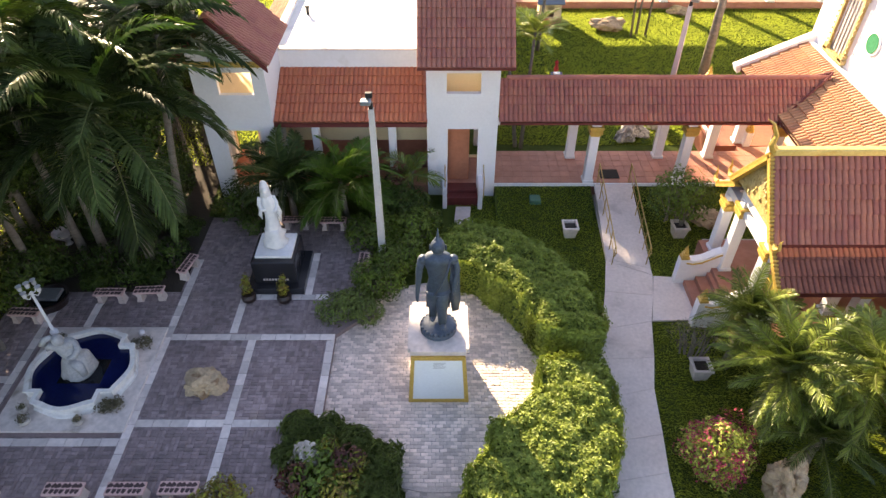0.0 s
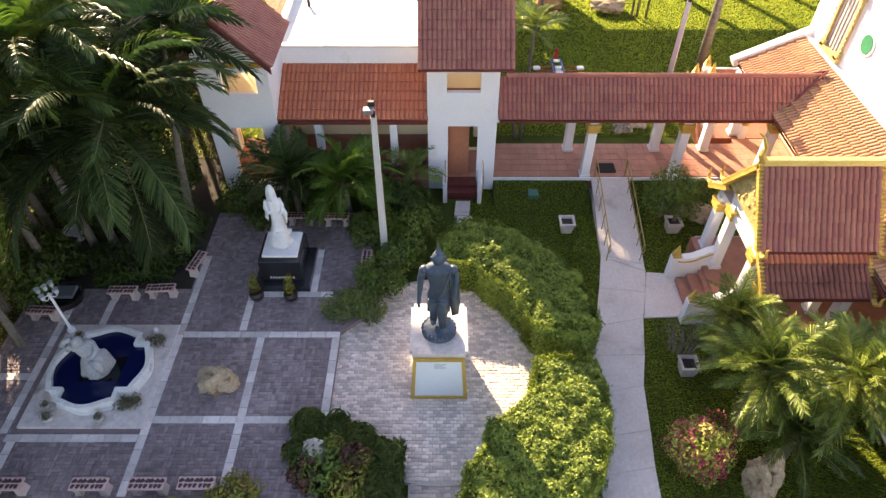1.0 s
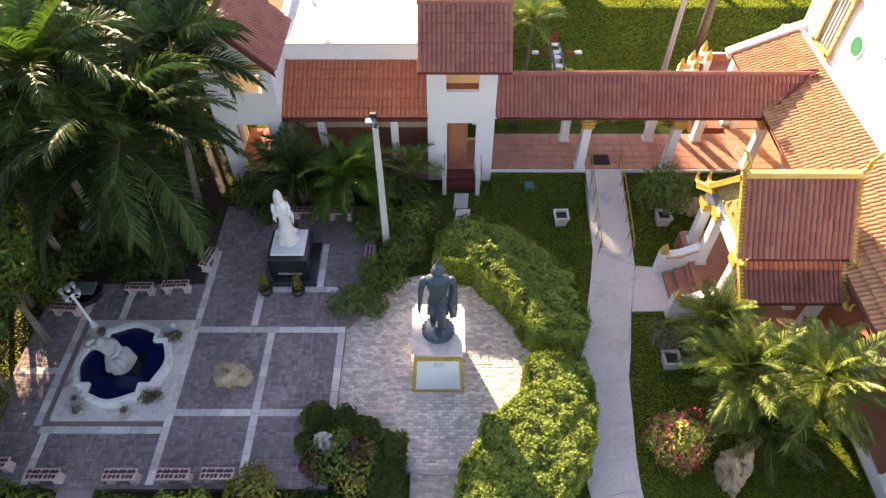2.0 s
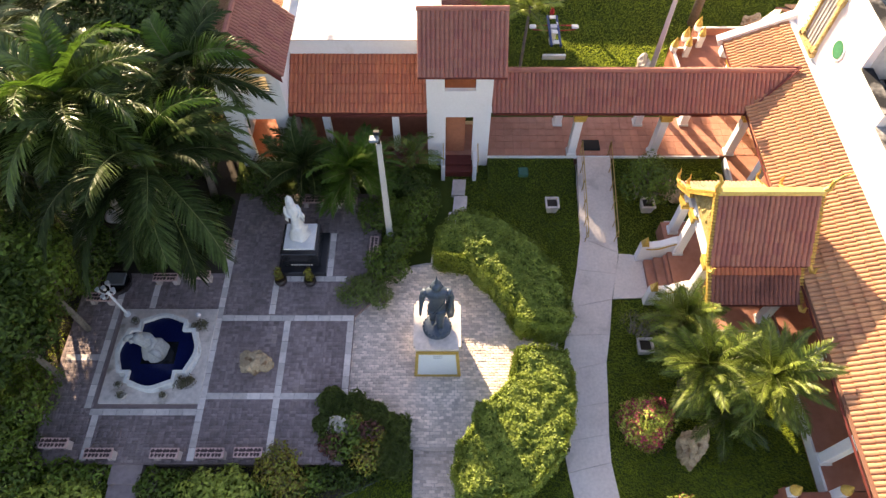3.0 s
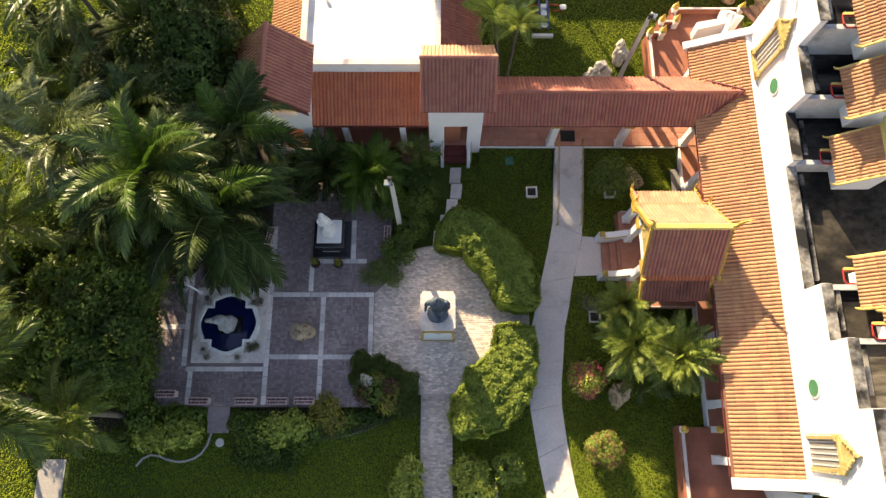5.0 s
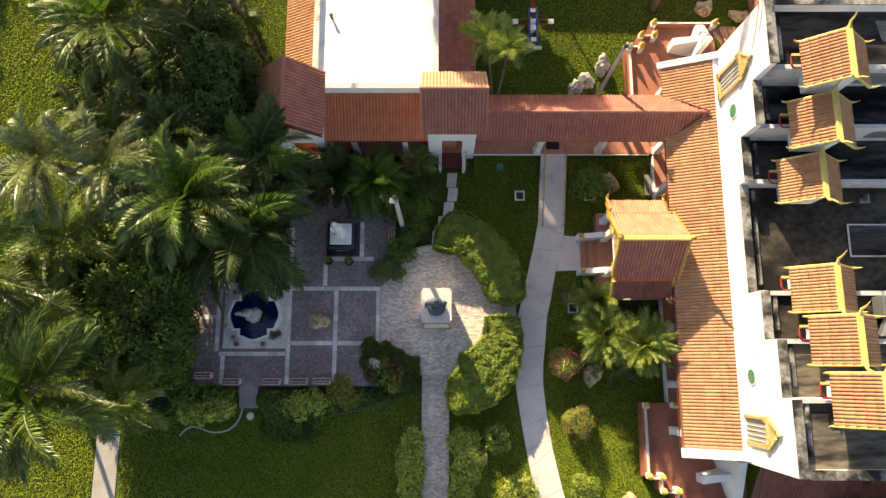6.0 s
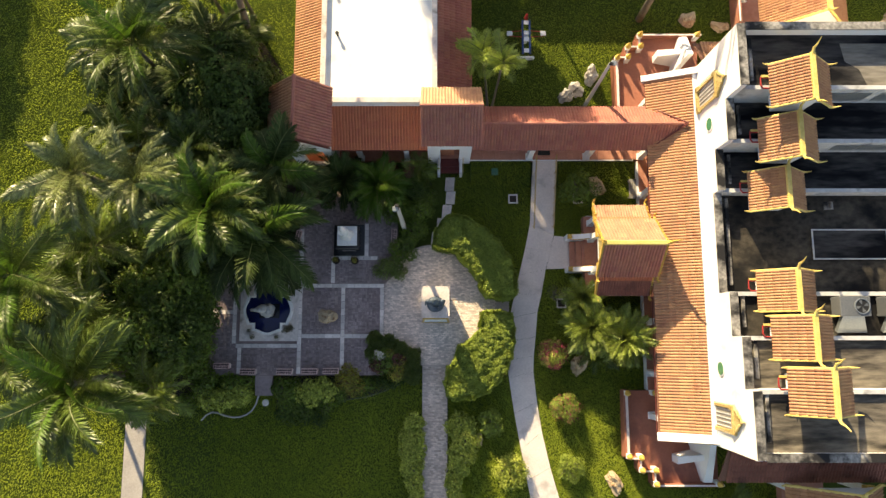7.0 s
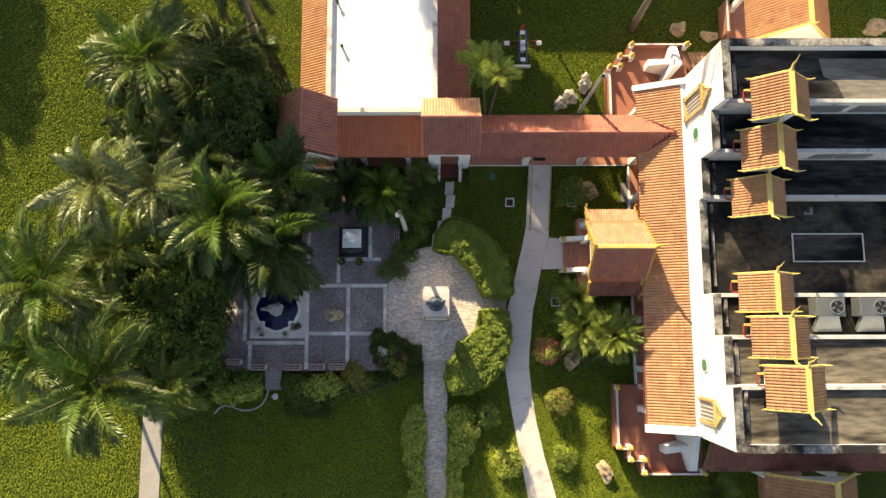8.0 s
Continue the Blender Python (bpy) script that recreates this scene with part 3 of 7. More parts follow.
RIGHT = [(7.88, 22.2), (7.72, 20.0), (7.64, 17.04), (7.40, 16.0), (7.05, 14.77), (6.75, 13.2), (6.45, 12.0), (6.30, 10.4), (6.16, 9.2), (6.11, 8.19), (6.30, 6.3), (6.57, 4.47), (7.05, 2.3), (7.78, -0.32), (9.1, -6), (11.5, -14)]
walkway = thing("pavement_walk", "pale grey concrete garden walk in cast slabs", "path", kind="structure")


def slab_piece(parent, pts, z, mtl, name="slab", thick=0.12):
    bm_ = B()
    prism(bm_, pts, z - thick, z)
    return part(name, bm_, mtl, parent)


for (a, b), (c, d) in zip(zip(LEFT, LEFT[1:]), zip(RIGHT, RIGHT[1:])):
    g = 0.004
    q = [Vector(a).lerp(Vector(b), g), Vector(c).lerp(Vector(d), g), Vector(c).lerp(Vector(d), 1 - g), Vector(a).lerp(Vector(b), 1 - g)]
    slab_piece(walkway, [(p.x, p.y) for p in q[::-1]], -0.43, M_CONC)
slab_piece(walkway, [(7.66, 17.0), (7.09, 14.80), (8.62, 14.86), (8.62, 16.92)], -0.435, M_CONC)
# sloped top of the walk up to the covered way
bm = B()
slab(bm, [(6.32, 22.2, 0.16), (7.86, 22.2, 0.16), (7.66, 17.4, -0.42), (6.10, 17.9, -0.42)], 0.15)
part("ramp", bm, M_CONC, walkway)
# narrow far-left walk
bm = B()
prism(bm, [(-19.6, -40), (-18.25, -40), (-18.35, 5.5), (-19.65, 5.5)], -0.5, -0.31)
tagged(part("pavement_side", bm, M_CONC_OLD), "narrow pale concrete footpath across the lawn", "path", kind="structure")
# stepping pavers from the court to the gate tower
stones = thing("pavement_stepping", "worn grey paving stones leading to the gate", "path", kind="structure")
for x0, x1, y0, y1 in ((0.45, 1.05, 20.0, 20.9), (0.5, 1.1, 19.1, 19.95), (0.25, 0.85, 18.2, 19.05), (-0.1, 0.5, 17.3, 18.15), (-0.45, 0.15, 16.3, 17.25)):
    slab_piece(stones, [(x0, y0), (x1, y0), (x1 + 0.08, y1), (x0 + 0.08, y1)], gz(0.5) + 0.16, M_STRIP, "stone", 0.3)
# two steps from terrace to the south lawn and a round stepping stone
steps = thing("steps_terrace", "two plain grey concrete steps down to the lawn", "steps", kind="structure")
for k, (y0, y1, z) in enumerate(((7.35, 8.0, -0.08), (6.75, 7.36, -0.2))):
    slab_piece(steps, [(-11.55, y0), (-10.45, y0), (-10.45, y1), (-11.55, y1)], z, M_PAVER, "step", 0.3)
bm = lathe(B(), [(0.21, 0.0), (0.22, 0.05), (0.19, 0.07)], (0, 0, 0), 18)
ob = part("stepping_stone", bm, M_STRIP)
ob.matrix_basis = pose(-10.9, 6.3, -0.36)
tagged(ob, "round pale concrete stepping stone set in the lawn", "stepping stone")


# ---- buildings ----
def gold_finial(parent, at, s=1.0, name="finial"):
    bm_ = B()
    lathe(bm_, [(0.16 * s, 0), (0.17 * s, 0.05 * s), (0.12 * s, 0.09 * s), (0.14 * s, 0.13 * s), (0.10 * s, 0.18 * s), (0.11 * s, 0.22 * s),
                (0.06 * s, 0.29 * s), (0.065 * s, 0.33 * s), (0.015 * s, 0.46 * s)], at, 10)
    return part(name, bm_, M_GOLD, parent)


def column(parent, x, y, z0, z1, w=0.36, name="column", cap=True):
    bm_ = B()
    box(bm_, x - w / 2, x + w / 2, y - w / 2, y + w / 2, z0, z1, 0.02)
    box(bm_, x - w * 0.62, x + w * 0.62, y - w * 0.62, y + w * 0.62, z0, z0 + 0.12, 0.01)
    col = part(name, bm_, M_WHITE, parent)
    if cap:
        bm_ = B()
        for k, (dw, za, zb) in enumerate(((0.06, 0.62, 0.52), (0.16, 0.52, 0.38), (0.10, 0.38, 0.30), (0.20, 0.30, 0.20))):
            box(bm_, x - (w + dw) / 2, x + (w + dw) / 2, y - (w + dw) / 2, y + (w + dw) / 2, z1 - za, z1 - zb)
        part("capital", bm_, M_GOLD, col, "gilded stepped capital")
    return col


def gable_x(parent, name, x0, x1, yc, half, ze, zr, cols, rows, mtl, singles_front=0, back=None):
    """A roof with its ridge along x."""
    bm_ = B()
    slab(bm_, [(x0, yc, zr), (x1, yc, zr), (x1, yc - half, ze), (x0, yc - half, ze)], 0.10)
    slab(bm_, [(x0, yc, zr), (x1, yc, zr), (x1, yc + half, ze), (x0, yc + half, ze)], 0.10)
    roof = part(name, bm_, M_UNDER, parent)
    L = math.hypot(half, zr - ze)
    tile_field(roof, (x0, yc, zr), (1, 0, 0), (0, -half, ze - zr), cols, rows, (x1 - x0) / cols, L / rows, mtl, singles=singles_front)
    tile_field(roof, (x0, yc, zr), (1, 0, 0), (0, half, ze - zr), cols, rows, (x1 - x0) / cols, L / rows, back or mtl)
    for s in (-1, 1):
        part("fascia", box(B(), x0, x1, yc + s * half - 0.03, yc + s * half + 0.03, ze - 0.10, ze - 0.01), M_FASCIA, roof)
    return roof


# gate tower
tower = thing("gate_tower", "white rendered gate tower with a clay tile gable roof", "tower")
TX0, TX1, TY0, TY1 = -0.62, 2.12, 21.9, 24.2
bm = B()
wall_xz(bm, TX0, TX1, TY0, TY0 + 0.2, -0.5, 5.9, [(0.18, 1.38, 0.10, 2.78), (0.14, 1.42, 4.28, 5.10)])
part("front_wall", bm, M_WHITE, tower)
bm = B()
wall_xz(bm, TX0, TX1, TY1 - 0.2, TY1, -0.5, 5.9, [(1.0, 1.85, 0.15, 2.6), (-0.2, 1.7, 4.45, 5.5)])
part("back_wall", bm, M_CREAM, tower)
bm = B()
for y0, y1, z0, z1 in ((22.1, 22.5, -0.5, 5.9), (23.7, 24.0, -0.5, 5.9), (22.5, 23.7, -0.5, 4.5), (22.5, 23.7, 5.5, 5.9)):
    box(bm, TX0, TX0 + 0.2, y0, y1, z0, z1)
part("side_wall", bm, M_WHITE, tower)
bm = B()
box(bm, TX1 - 0.2, TX1, TY0 + 0.2, TY1 - 0.2, 2.7, 5.9)
box(bm, TX1 - 0.2, TX1, TY0 + 0.2, TY0 + 0.5, -0.5, 2.7)
part("side_wall", bm, M_WHITE, tower)
bm = B()
for x in (TX0 + 0.0, TX1 - 0.2):
    prism(bm, [(x, TY0), (x + 0.2, TY0), (x + 0.2, TY1), (x, TY1)], 5.9, 5.91)
    vs = [bm.verts.new(p) for p in ((x, TY0, 5.9), (x, TY1, 5.9), (x, 23.0, 7.15), (x + 0.2, TY0, 5.9), (x + 0.2, TY1, 5.9), (x + 0.2, 23.0, 7.15))]
    for f in ((0, 1, 2), (3, 5, 4), (0, 2, 5, 3), (1, 4, 5, 2)):
        bm.faces.new([vs[i] for i in f])
part("gable", bm, M_WHITE, tower)
bm = box(B(), TX0 + 0.2, TX1 - 0.2, TY0 + 0.2, TY1 - 0.2, 3.1, 3.25)
part("upper_floor", bm, M_FLOOR_D, tower)
bm = box(B(), TX0 + 0.2, TX1 - 0.2, TY0 + 0.2, TY1 - 0.2, -0.1, 0.12)
part("floor_slab", bm, M_FLOOR, tower)
bm = B()
box(bm, 0.12, 1.44, 21.2, 21.9, -0.5, -0.02, 0.01)
box(bm, 0.18, 1.38, 21.55, 22.1, -0.5, 0.11, 0.01)
part("threshold", bm, M_FASCIA, tower, "dark red tiled steps")
for x in (0.0, 1.44):
    bm = box(B(), x - 0.02, x + 0.16, 20.95, 21.9, -0.5, 0.62, 0.02)
    part("wing_wall", bm, M_WHITE, tower)
    bm = B()
    tube(bm, [(x + 0.2 - (x < 1) * 0.12, 21.05, 0.1), (x + 0.2 - (x < 1) * 0.12, 21.05, 0.95), (x + 0.2 - (x < 1) * 0.12, 21.85, 1.15)], 0.02, 6)
    part("handrail", bm, M_BRASS, tower, "thin brass handrail")
part("door", box(B(), 0.20, 1.06, 22.32, 22.37, 0.12, 2.72, 0.01), M_DOOR, tower, "half-open plain brown door leaf")
# back (north) slope in the tile colour that already holds the sun
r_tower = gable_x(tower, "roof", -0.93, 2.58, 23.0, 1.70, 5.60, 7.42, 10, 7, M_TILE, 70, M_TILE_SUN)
ridge_caps(r_tower, (-0.93, 23.0, 7.44), (2.58, 23.0, 7.44), 0.10, M_TILE)

# west tower, its ridge along y
wtower = thing("corner_tower", "white rendered corner tower with steep clay tile gable", "tower")
bm = B()
wall_xz(bm, -9.2, -6.5, 21.75, 21.95, -0.5, 5.9, [(-8.45, -7.1, 0.10, 2.8), (-8.3, -7.0, 4.3, 5.2)])
vs = [bm.verts.new(p) for p in ((-9.2, 21.75, 5.9), (-6.5, 21.75, 5.9), (-7.9, 21.75, 7.2), (-9.2, 21.95, 5.9), (-6.5, 21.95, 5.9), (-7.9, 21.95, 7.2))]
for f in ((0, 1, 2), (3, 5, 4), (0, 2, 5, 3), (1, 4, 5, 2)):
    bm.faces.new([vs[i] for i in f])
part("front_wall", bm, M_WHITE, wtower)
part("inner_lining", box(B(), -6.72, -6.702, 21.96, 24.18, 0.13, 5.8), M_CREAM, wtower, "cream inner wall face")
part("side_wall", box(B(), -6.7, -6.5, 21.95, 24.2, -0.5, 5.85), M_WHITE, wtower)
bm = B()
for y0, y1, z0, z1 in ((21.95, 22.3, -0.5, 5.85), (23.9, 24.2, -0.5, 5.85), (22.3, 23.9, 2.7, 4.3), (22.3, 23.9, 5.5, 5.85), (22.3, 23.9, -0.5, 0.1)):
    box(bm, -9.2, -9.0, y0, y1, z0, z1)
part("side_wall", bm, M_WHITE, wtower)
bm = wall_xz(B(), -9.2, -6.5, 24.2, 24.4, -0.5, 5.9, [(-8.98, -6.9, 0.1, 2.3), (-8.95, -6.75, 4.32, 5.75)])
part("back_wall", bm, M_CREAM, wtower)
part("floor_slab", box(B(), -9.0, -6.7, 21.95, 24.9, -0.1, 0.12), M_TILE_NEW, wtower, "bright orange terracotta floor")
part("upper_floor", box(B(), -9.0, -6.7, 21.95, 24.2, 4.12, 4.29), M_CREAM, wtower, "cream painted upper floor")
part("cornice", box(B(), -9.3, -6.4, 21.62, 21.75, 5.45, 5.62), M_GOLD, wtower, "gilded moulding under the eave")
bm = B()
slab(bm, [(-7.92, 21.15, 7.5), (-7.92, 24.75, 7.5), (-6.15, 24.75, 5.72), (-6.15, 21.15, 5.72)], 0.1)
slab(bm, [(-7.92, 21.15, 7.5), (-7.92, 24.75, 7.5), (-9.72, 24.75, 5.66), (-9.72, 21.15, 5.66)], 0.1)
r_wt = part("roof", bm, M_UNDER, wtower)
Lw = math.hypot(1.77, 1.78)
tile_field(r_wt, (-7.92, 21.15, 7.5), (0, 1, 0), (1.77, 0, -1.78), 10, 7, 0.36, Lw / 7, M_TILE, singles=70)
# west slope takes the paler tile, with the sunlight in its colour
tile_field(r_wt, (-7.92, 21.15, 7.5), (0, 1, 0), (-1.8, 0, -1.84), 10, 7, 0.36, Lw / 7, M_TILE_LIT)
ridge_caps(r_wt, (-7.92, 21.15, 7.52), (-7.92, 24.75, 7.52), 0.10, M_TILE)
part("bargeboard", slab(slab(B(), [(-7.92, 21.12, 7.46), (-6.15, 21.12, 5.70), (-6.15, 21.12, 5.50), (-7.92, 21.12, 7.26)], 0.05),
     [(-7.92, 21.12, 7.46), (-9.72, 21.12, 5.66), (-9.72, 21.12, 5.46), (-7.92, 21.12, 7.26)], 0.05), M_FASCIA, r_wt)

# flat-roofed wing behind, with tiled skirts
wing = thing("flat_roofed_wing", "long white building with flat white roof and tiled skirts", "building")
WN = 60.0
bm = B()
box(bm, -6.5, -0.6, 24.15, 24.35, -0.5, 5.0)
box(bm, -6.9, -6.7, 24.35, WN, -0.5, 5.0)
box(bm, -0.25, -0.05, 24.35, WN, -0.5, 5.0)
part("wall", bm, M_WHITE, wing)
part("flat_roof", box(B(), -6.7, -0.25, 24.35, WN, 4.6, 4.78), M_ROOFWHITE, wing, "sun-bleached white roof membrane")
bm = B()
box(bm, -6.5, -0.95, 24.10, 24.42, 5.0, 5.06, 0.01)
box(bm, -6.96, -6.64, 24.8, WN, 5.0, 5.06, 0.01)
box(bm, -0.32, 0.0, 24.8, WN, 5.0, 5.06, 0.01)
part("coping", bm, M_MARBLE_W, wing)
for nm, (x, y) in (("vent_pipe", (-6.0, 28.4)), ("vent_pipe", (-6.35, 31.4))):
    bm = cyl(B(), (x, y, 4.75), (x, y, 5.1), 0.07, None, 8)
    cyl(bm, (x, y, 5.1), (x, y, 5.18), 0.12, 0.1, 8)
    part(nm, bm, M_BLACKP, wing)
# front skirt
bm = slab(B(), [(-6.5, 24.15, 4.26), (-0.6, 24.15, 4.26), (-0.6, 21.8, 3.14), (-6.5, 21.8, 3.14)], 0.1)
r_c2 = part("front_skirt_roof", bm, M_UNDER, wing)
Lc = math.hypot(2.35, 1.12)
tile_field(r_c2, (-6.5, 24.15, 4.26), (1, 0, 0), (0, -2.35, -1.12), 16, 6, 5.9 / 16, Lc / 6, M_TILE_NEW, singles=96)
part("fascia", box(B(), -6.5, -0.62, 21.76, 21.82, 2.94, 3.10), M_FASCIA, r_c2)
part("back_wall_low", box(B(), -6.5, -0.62, 23.3, 23.5, -0.5, 3.4), M_CREAM, wing)
part("dado", box(B(), -6.5, -0.62, 23.25, 23.298, -0.5, 1.45), M_FLOOR_D, wing, "dark red painted dado")
for x0, x1 in ((-4.1, -3.7), (-2.8, -2.4), (-1.9, -1.3)):
    part("vent_window", box(B(), x0, x1, 23.26, 23.298, 2.1, 2.4), M_DARKGLASS, wing)
part("walk_floor", box(B(), -6.5, -0.62, 21.95, 23.3, -0.5, 0.10), M_FLOOR, wing)
for x in (-5.0, -2.0):
    column(wing, x, 22.1, 0.1, 3.1, 0.3, cap=False)
# east and west skirts
for sx, xa, xb in ((1, 0.0, 2.08), (-1, -6.95, -8.88)):
    bm = slab(B(), [(xa, 24.9, 4.3), (xa, WN, 4.3), (xb, WN, 3.2), (xb, 24.9, 3.2)], 0.1)
    rr = part("side_skirt_roof", bm, M_UNDER, wing)
    Ls = math.hypot(xb - xa, 1.1)
    # only the west skirt gets the tile colour that includes sunlight
    tile_field(rr, (xa, 24.75, 4.3), (0, 1, 0), (xb - xa, 0, -1.1), 46, 6, 0.362, Ls / 6, M_TILE_LIT if xb < xa else M_TILE)
    bm = B()
    for y in range(26, 60, 4):
        box(bm, xb - sx * 0.5 - 0.15, xb - sx * 0.5 + 0.15, y - 0.15, y + 0.15, -0.5, 3.25)
    part("posts", bm, M_WHITE, wing)
    part("wall_low", box(B(), xa - 0.02 * sx, xa + 0.1 * sx, 24.9, WN, -0.5, 4.25), M_WHITE, wing)

# covered way to the hall
cway = thing("covered_walkway", "open covered walkway with clay tile roof and white columns", "walkway")
part("floor_base", box(B(), 2.12, 15.6, 22.0, 24.35, -0.6, 0.155), M_GROUT, cway)
part("floor_edge", box(B(), 2.12, 12.9, 21.95, 22.0, 0.02, 0.168), M_WHITE, cway)
for x0, x1 in ((2.15, 6.15), (7.95, 13.0)):
    bm = B()
    vs = [bm.verts.new(p) for p in ((x0, 19.9, -0.6), (x1, 19.9, -0.6), (x1, 21.95, -0.6), (x0, 21.95, -0.6), (x0, 21.95, 0.03), (x1, 21.95, 0.03), (x0, 21.0, -0.28), (x1, 21.0, -0.28))]
    for f in ((0, 1, 7, 6), (6, 7, 5, 4), (3, 4, 5, 2), (0, 6, 4, 3), (1, 2, 5, 7), (0, 3, 2, 1)):
        bm.faces.new([vs[i] for i in f])
    tagged(part("lawn_bank", bm, M_GRASS), "gentle grass bank beside the covered walkway", "lawn", kind="structure")
bm = B()
slab(bm, [(2.62, 23.0, 4.35), (14.9, 23.0, 4.35), (12.95, 21.8, 3.15), (2.2, 21.8, 3.15)], 0.1)
slab(bm, [(2.62, 23.0, 4.35), (14.9, 23.0, 4.35), (12.95, 24.45, 3.15), (2.2, 24.45, 3.15)], 0.1)
r_cw = part("roof", bm, M_UNDER, cway)
Lc = math.hypot(1.2, 1.2)
tile_field(r_cw, (2.15, 23.0, 4.36), (1, 0, 0), (0, -1.2, -1.2), 36, 5, 0.357, Lc / 5, M_TILE, singles=180,
           keep=lambda x, y, z: x < 13.35 + (z - 3.15) * 1.66)
Lc = math.hypot(1.45, 1.2)
tile_field(r_cw, (2.15, 23.0, 4.36), (1, 0, 0), (0, 1.45, -1.2), 36, 5, 0.357, Lc / 5, M_TILE,
           keep=lambda x, y, z: x < 13.35 + (z - 3.15) * 1.66 and x > 2.5)
ridge_caps(r_cw, (2.5, 23.0, 4.40), (14.9, 23.0, 4.40), 0.10, M_TILE)
part("fascia", box(box(B(), 2.2, 12.95, 21.76, 21.81, 3.03, 3.12), 2.2, 12.95, 24.45, 24.5, 3.03, 3.12), M_FASCIA, r_cw)
part("beam", box(box(B(), 2.12, 13.4, 22.08, 22.22, 2.85, 3.1), 2.12, 13.4, 23.9, 24.05, 2.85, 3.1), M_WHITE, cway)
for x in (6.02, 9.78, 13.35):
    column(cway, x, 22.2, 0.16, 3.0)
for x in (5.55, 9.4, 11.6):
    column(cway, x, 24.05, 0.16, 3.0)
part("door_mat", box(B(), 6.62, 7.42, 22.3, 22.95, 0.18, 0.20), M_MAT, cway)

# temple hall
hall = thing("temple_hall", "large white temple hall with stepped flat roof and gilded windows", "building")
HX, HE = 15.6, 36.0
# tiers from north to south: y range, top of facade, deck height
TIERS = [(23.12, 26.5, 9.95, 9.25), (20.78, 23.12, 8.15, 7.55), (18.40, 20.78, 6.50, 6.0), (12.75, 18.40, 5.90, 5.35), (10.38, 12.75, 7.15, 6.6),
         (7.72, 10.38, 8.25, 7.65), (4.36, 7.72, 9.05, 8.45)]
for k, (ya, yb, zt, zd) in enumerate(TIERS):
    bm = box(B(), HX, HX + 0.3, ya, yb, -0.5, zt)
    part("facade", bm, M_WHITE, hall)
    part("rear_wall", box(B(), HE, HE + 0.3, ya, yb, -0.5, zt), M_WHITE, hall)
    if k == 0:
        part("end_wall", box(B(), HX + 0.3, HE, yb - 0.3, yb, -0.5, zt), M_WHITE, hall)
    if k == len(TIERS) - 1:
        part("end_wall", box(B(), HX + 0.3, HE, ya, ya + 0.3, -0.5, zt), M_WHITE, hall)
    lo, hi = ya + (0.3 if k == 6 else 0), yb - (0.3 if k == 0 else 0)
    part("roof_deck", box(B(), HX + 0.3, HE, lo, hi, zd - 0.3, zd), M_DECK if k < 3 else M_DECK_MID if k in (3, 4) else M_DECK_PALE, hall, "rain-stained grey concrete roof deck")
    part("coping", box(B(), HX - 0.03, HX + 0.42, ya + 0.02, yb - 0.02, zt, zt + 0.07, 0.015), M_COPING, hall)
    bm = box(B(), HX + 0.8, HX + 0.98, lo + 0.5, hi - 0.2, zd, zd + 0.14, 0.02)
    part("roof_kerb", bm, M_COPING, hall)
    # risers up to the higher neighbour
    if k in (0, 1, 2):
        y, zlow = ya, TIERS[k + 1][3]
        part("riser", box(B(), HX + 0.3, HE, y - 0.02, y + 0.2, zlow - 0.2, zd + 0.22), M_RISER, hall)
    if k in (4, 5, 6):
        y, zlow = yb, TIERS[k - 1][3]
        part("riser", box(B(), HX + 0.3, HE, y - 0.2, y + 0.02, zlow - 0.2, zd + 0.22), M_RISER, hall)
part("coping", box(B(), HX + 0.42, HE, 26.12, 26.56, 9.95, 10.03, 0.015), M_COPING, hall)
part("coping", box(B(), HX + 0.42, HE, 4.30, 4.74, 9.05, 9.13, 0.015), M_COPING, hall)
hatch = part("roof_hatch", box(B(), 21.2, 25.5, 14.68, 16.42, 5.3, 5.44), M_DECK, hall, "low black-stained concrete roof hatch")
for a, b, c, d in ((21.2, 25.5, 14.68, 14.76), (21.2, 25.5, 16.34, 16.42), (21.2, 21.28, 14.76, 16.34), (25.42, 25.5, 14.76, 16.34)):
    part("kerb", box(B(), a, b, c, d, 5.44, 5.50, 0.01), M_RISER, hatch)
# screed patches on two of the decks, and clerestory panes in the risers
part("screed_patch", prism(B(), [(21.3, 25.72), (HE - 0.2, 25.72), (HE - 0.2, 23.35), (22.6, 23.35), (22.2, 24.3), (21.5, 24.7)], 9.25, 9.256), M_SCREED, hall, "paler patch of roof screed")
part("screed_patch", prism(B(), [(16.6, 12.95), (18.6, 12.95), (18.9, 13.8), (18.1, 14.6), (17.6, 15.9), (16.7, 16.1)], 5.35, 5.356), M_DECK_MID, hall, "brownish patch of roof screed")
for x0, x1, y, z0, z1 in ((20.7, 23.0, 23.1, 7.95, 9.0), (23.5, 25.9, 23.1, 7.95, 9.0), (21.9, 23.2, 20.76, 6.5, 7.4), (23.4, 25.2, 20.76, 6.5, 7.4)):
    part("clerestory_pane", box(B(), x0, x1, y - 0.035, y - 0.01, z0, z1), M_STEEL_L, hall, "pale blue-grey clerestory panel")
part("conduit", tube(B(), [(19.9, 12.62, 6.75), (22.9, 12.62, 6.75), (25.4, 12.58, 6.75)], 0.03, 6), M_STEEL_L, hall)
part("skylight", box(box(B(), 22.3, 22.36, 17.6, 17.95, 5.35, 5.75), 22.1, 22.56, 17.55, 18.0, 5.35, 5.5), M_COPING, hall)

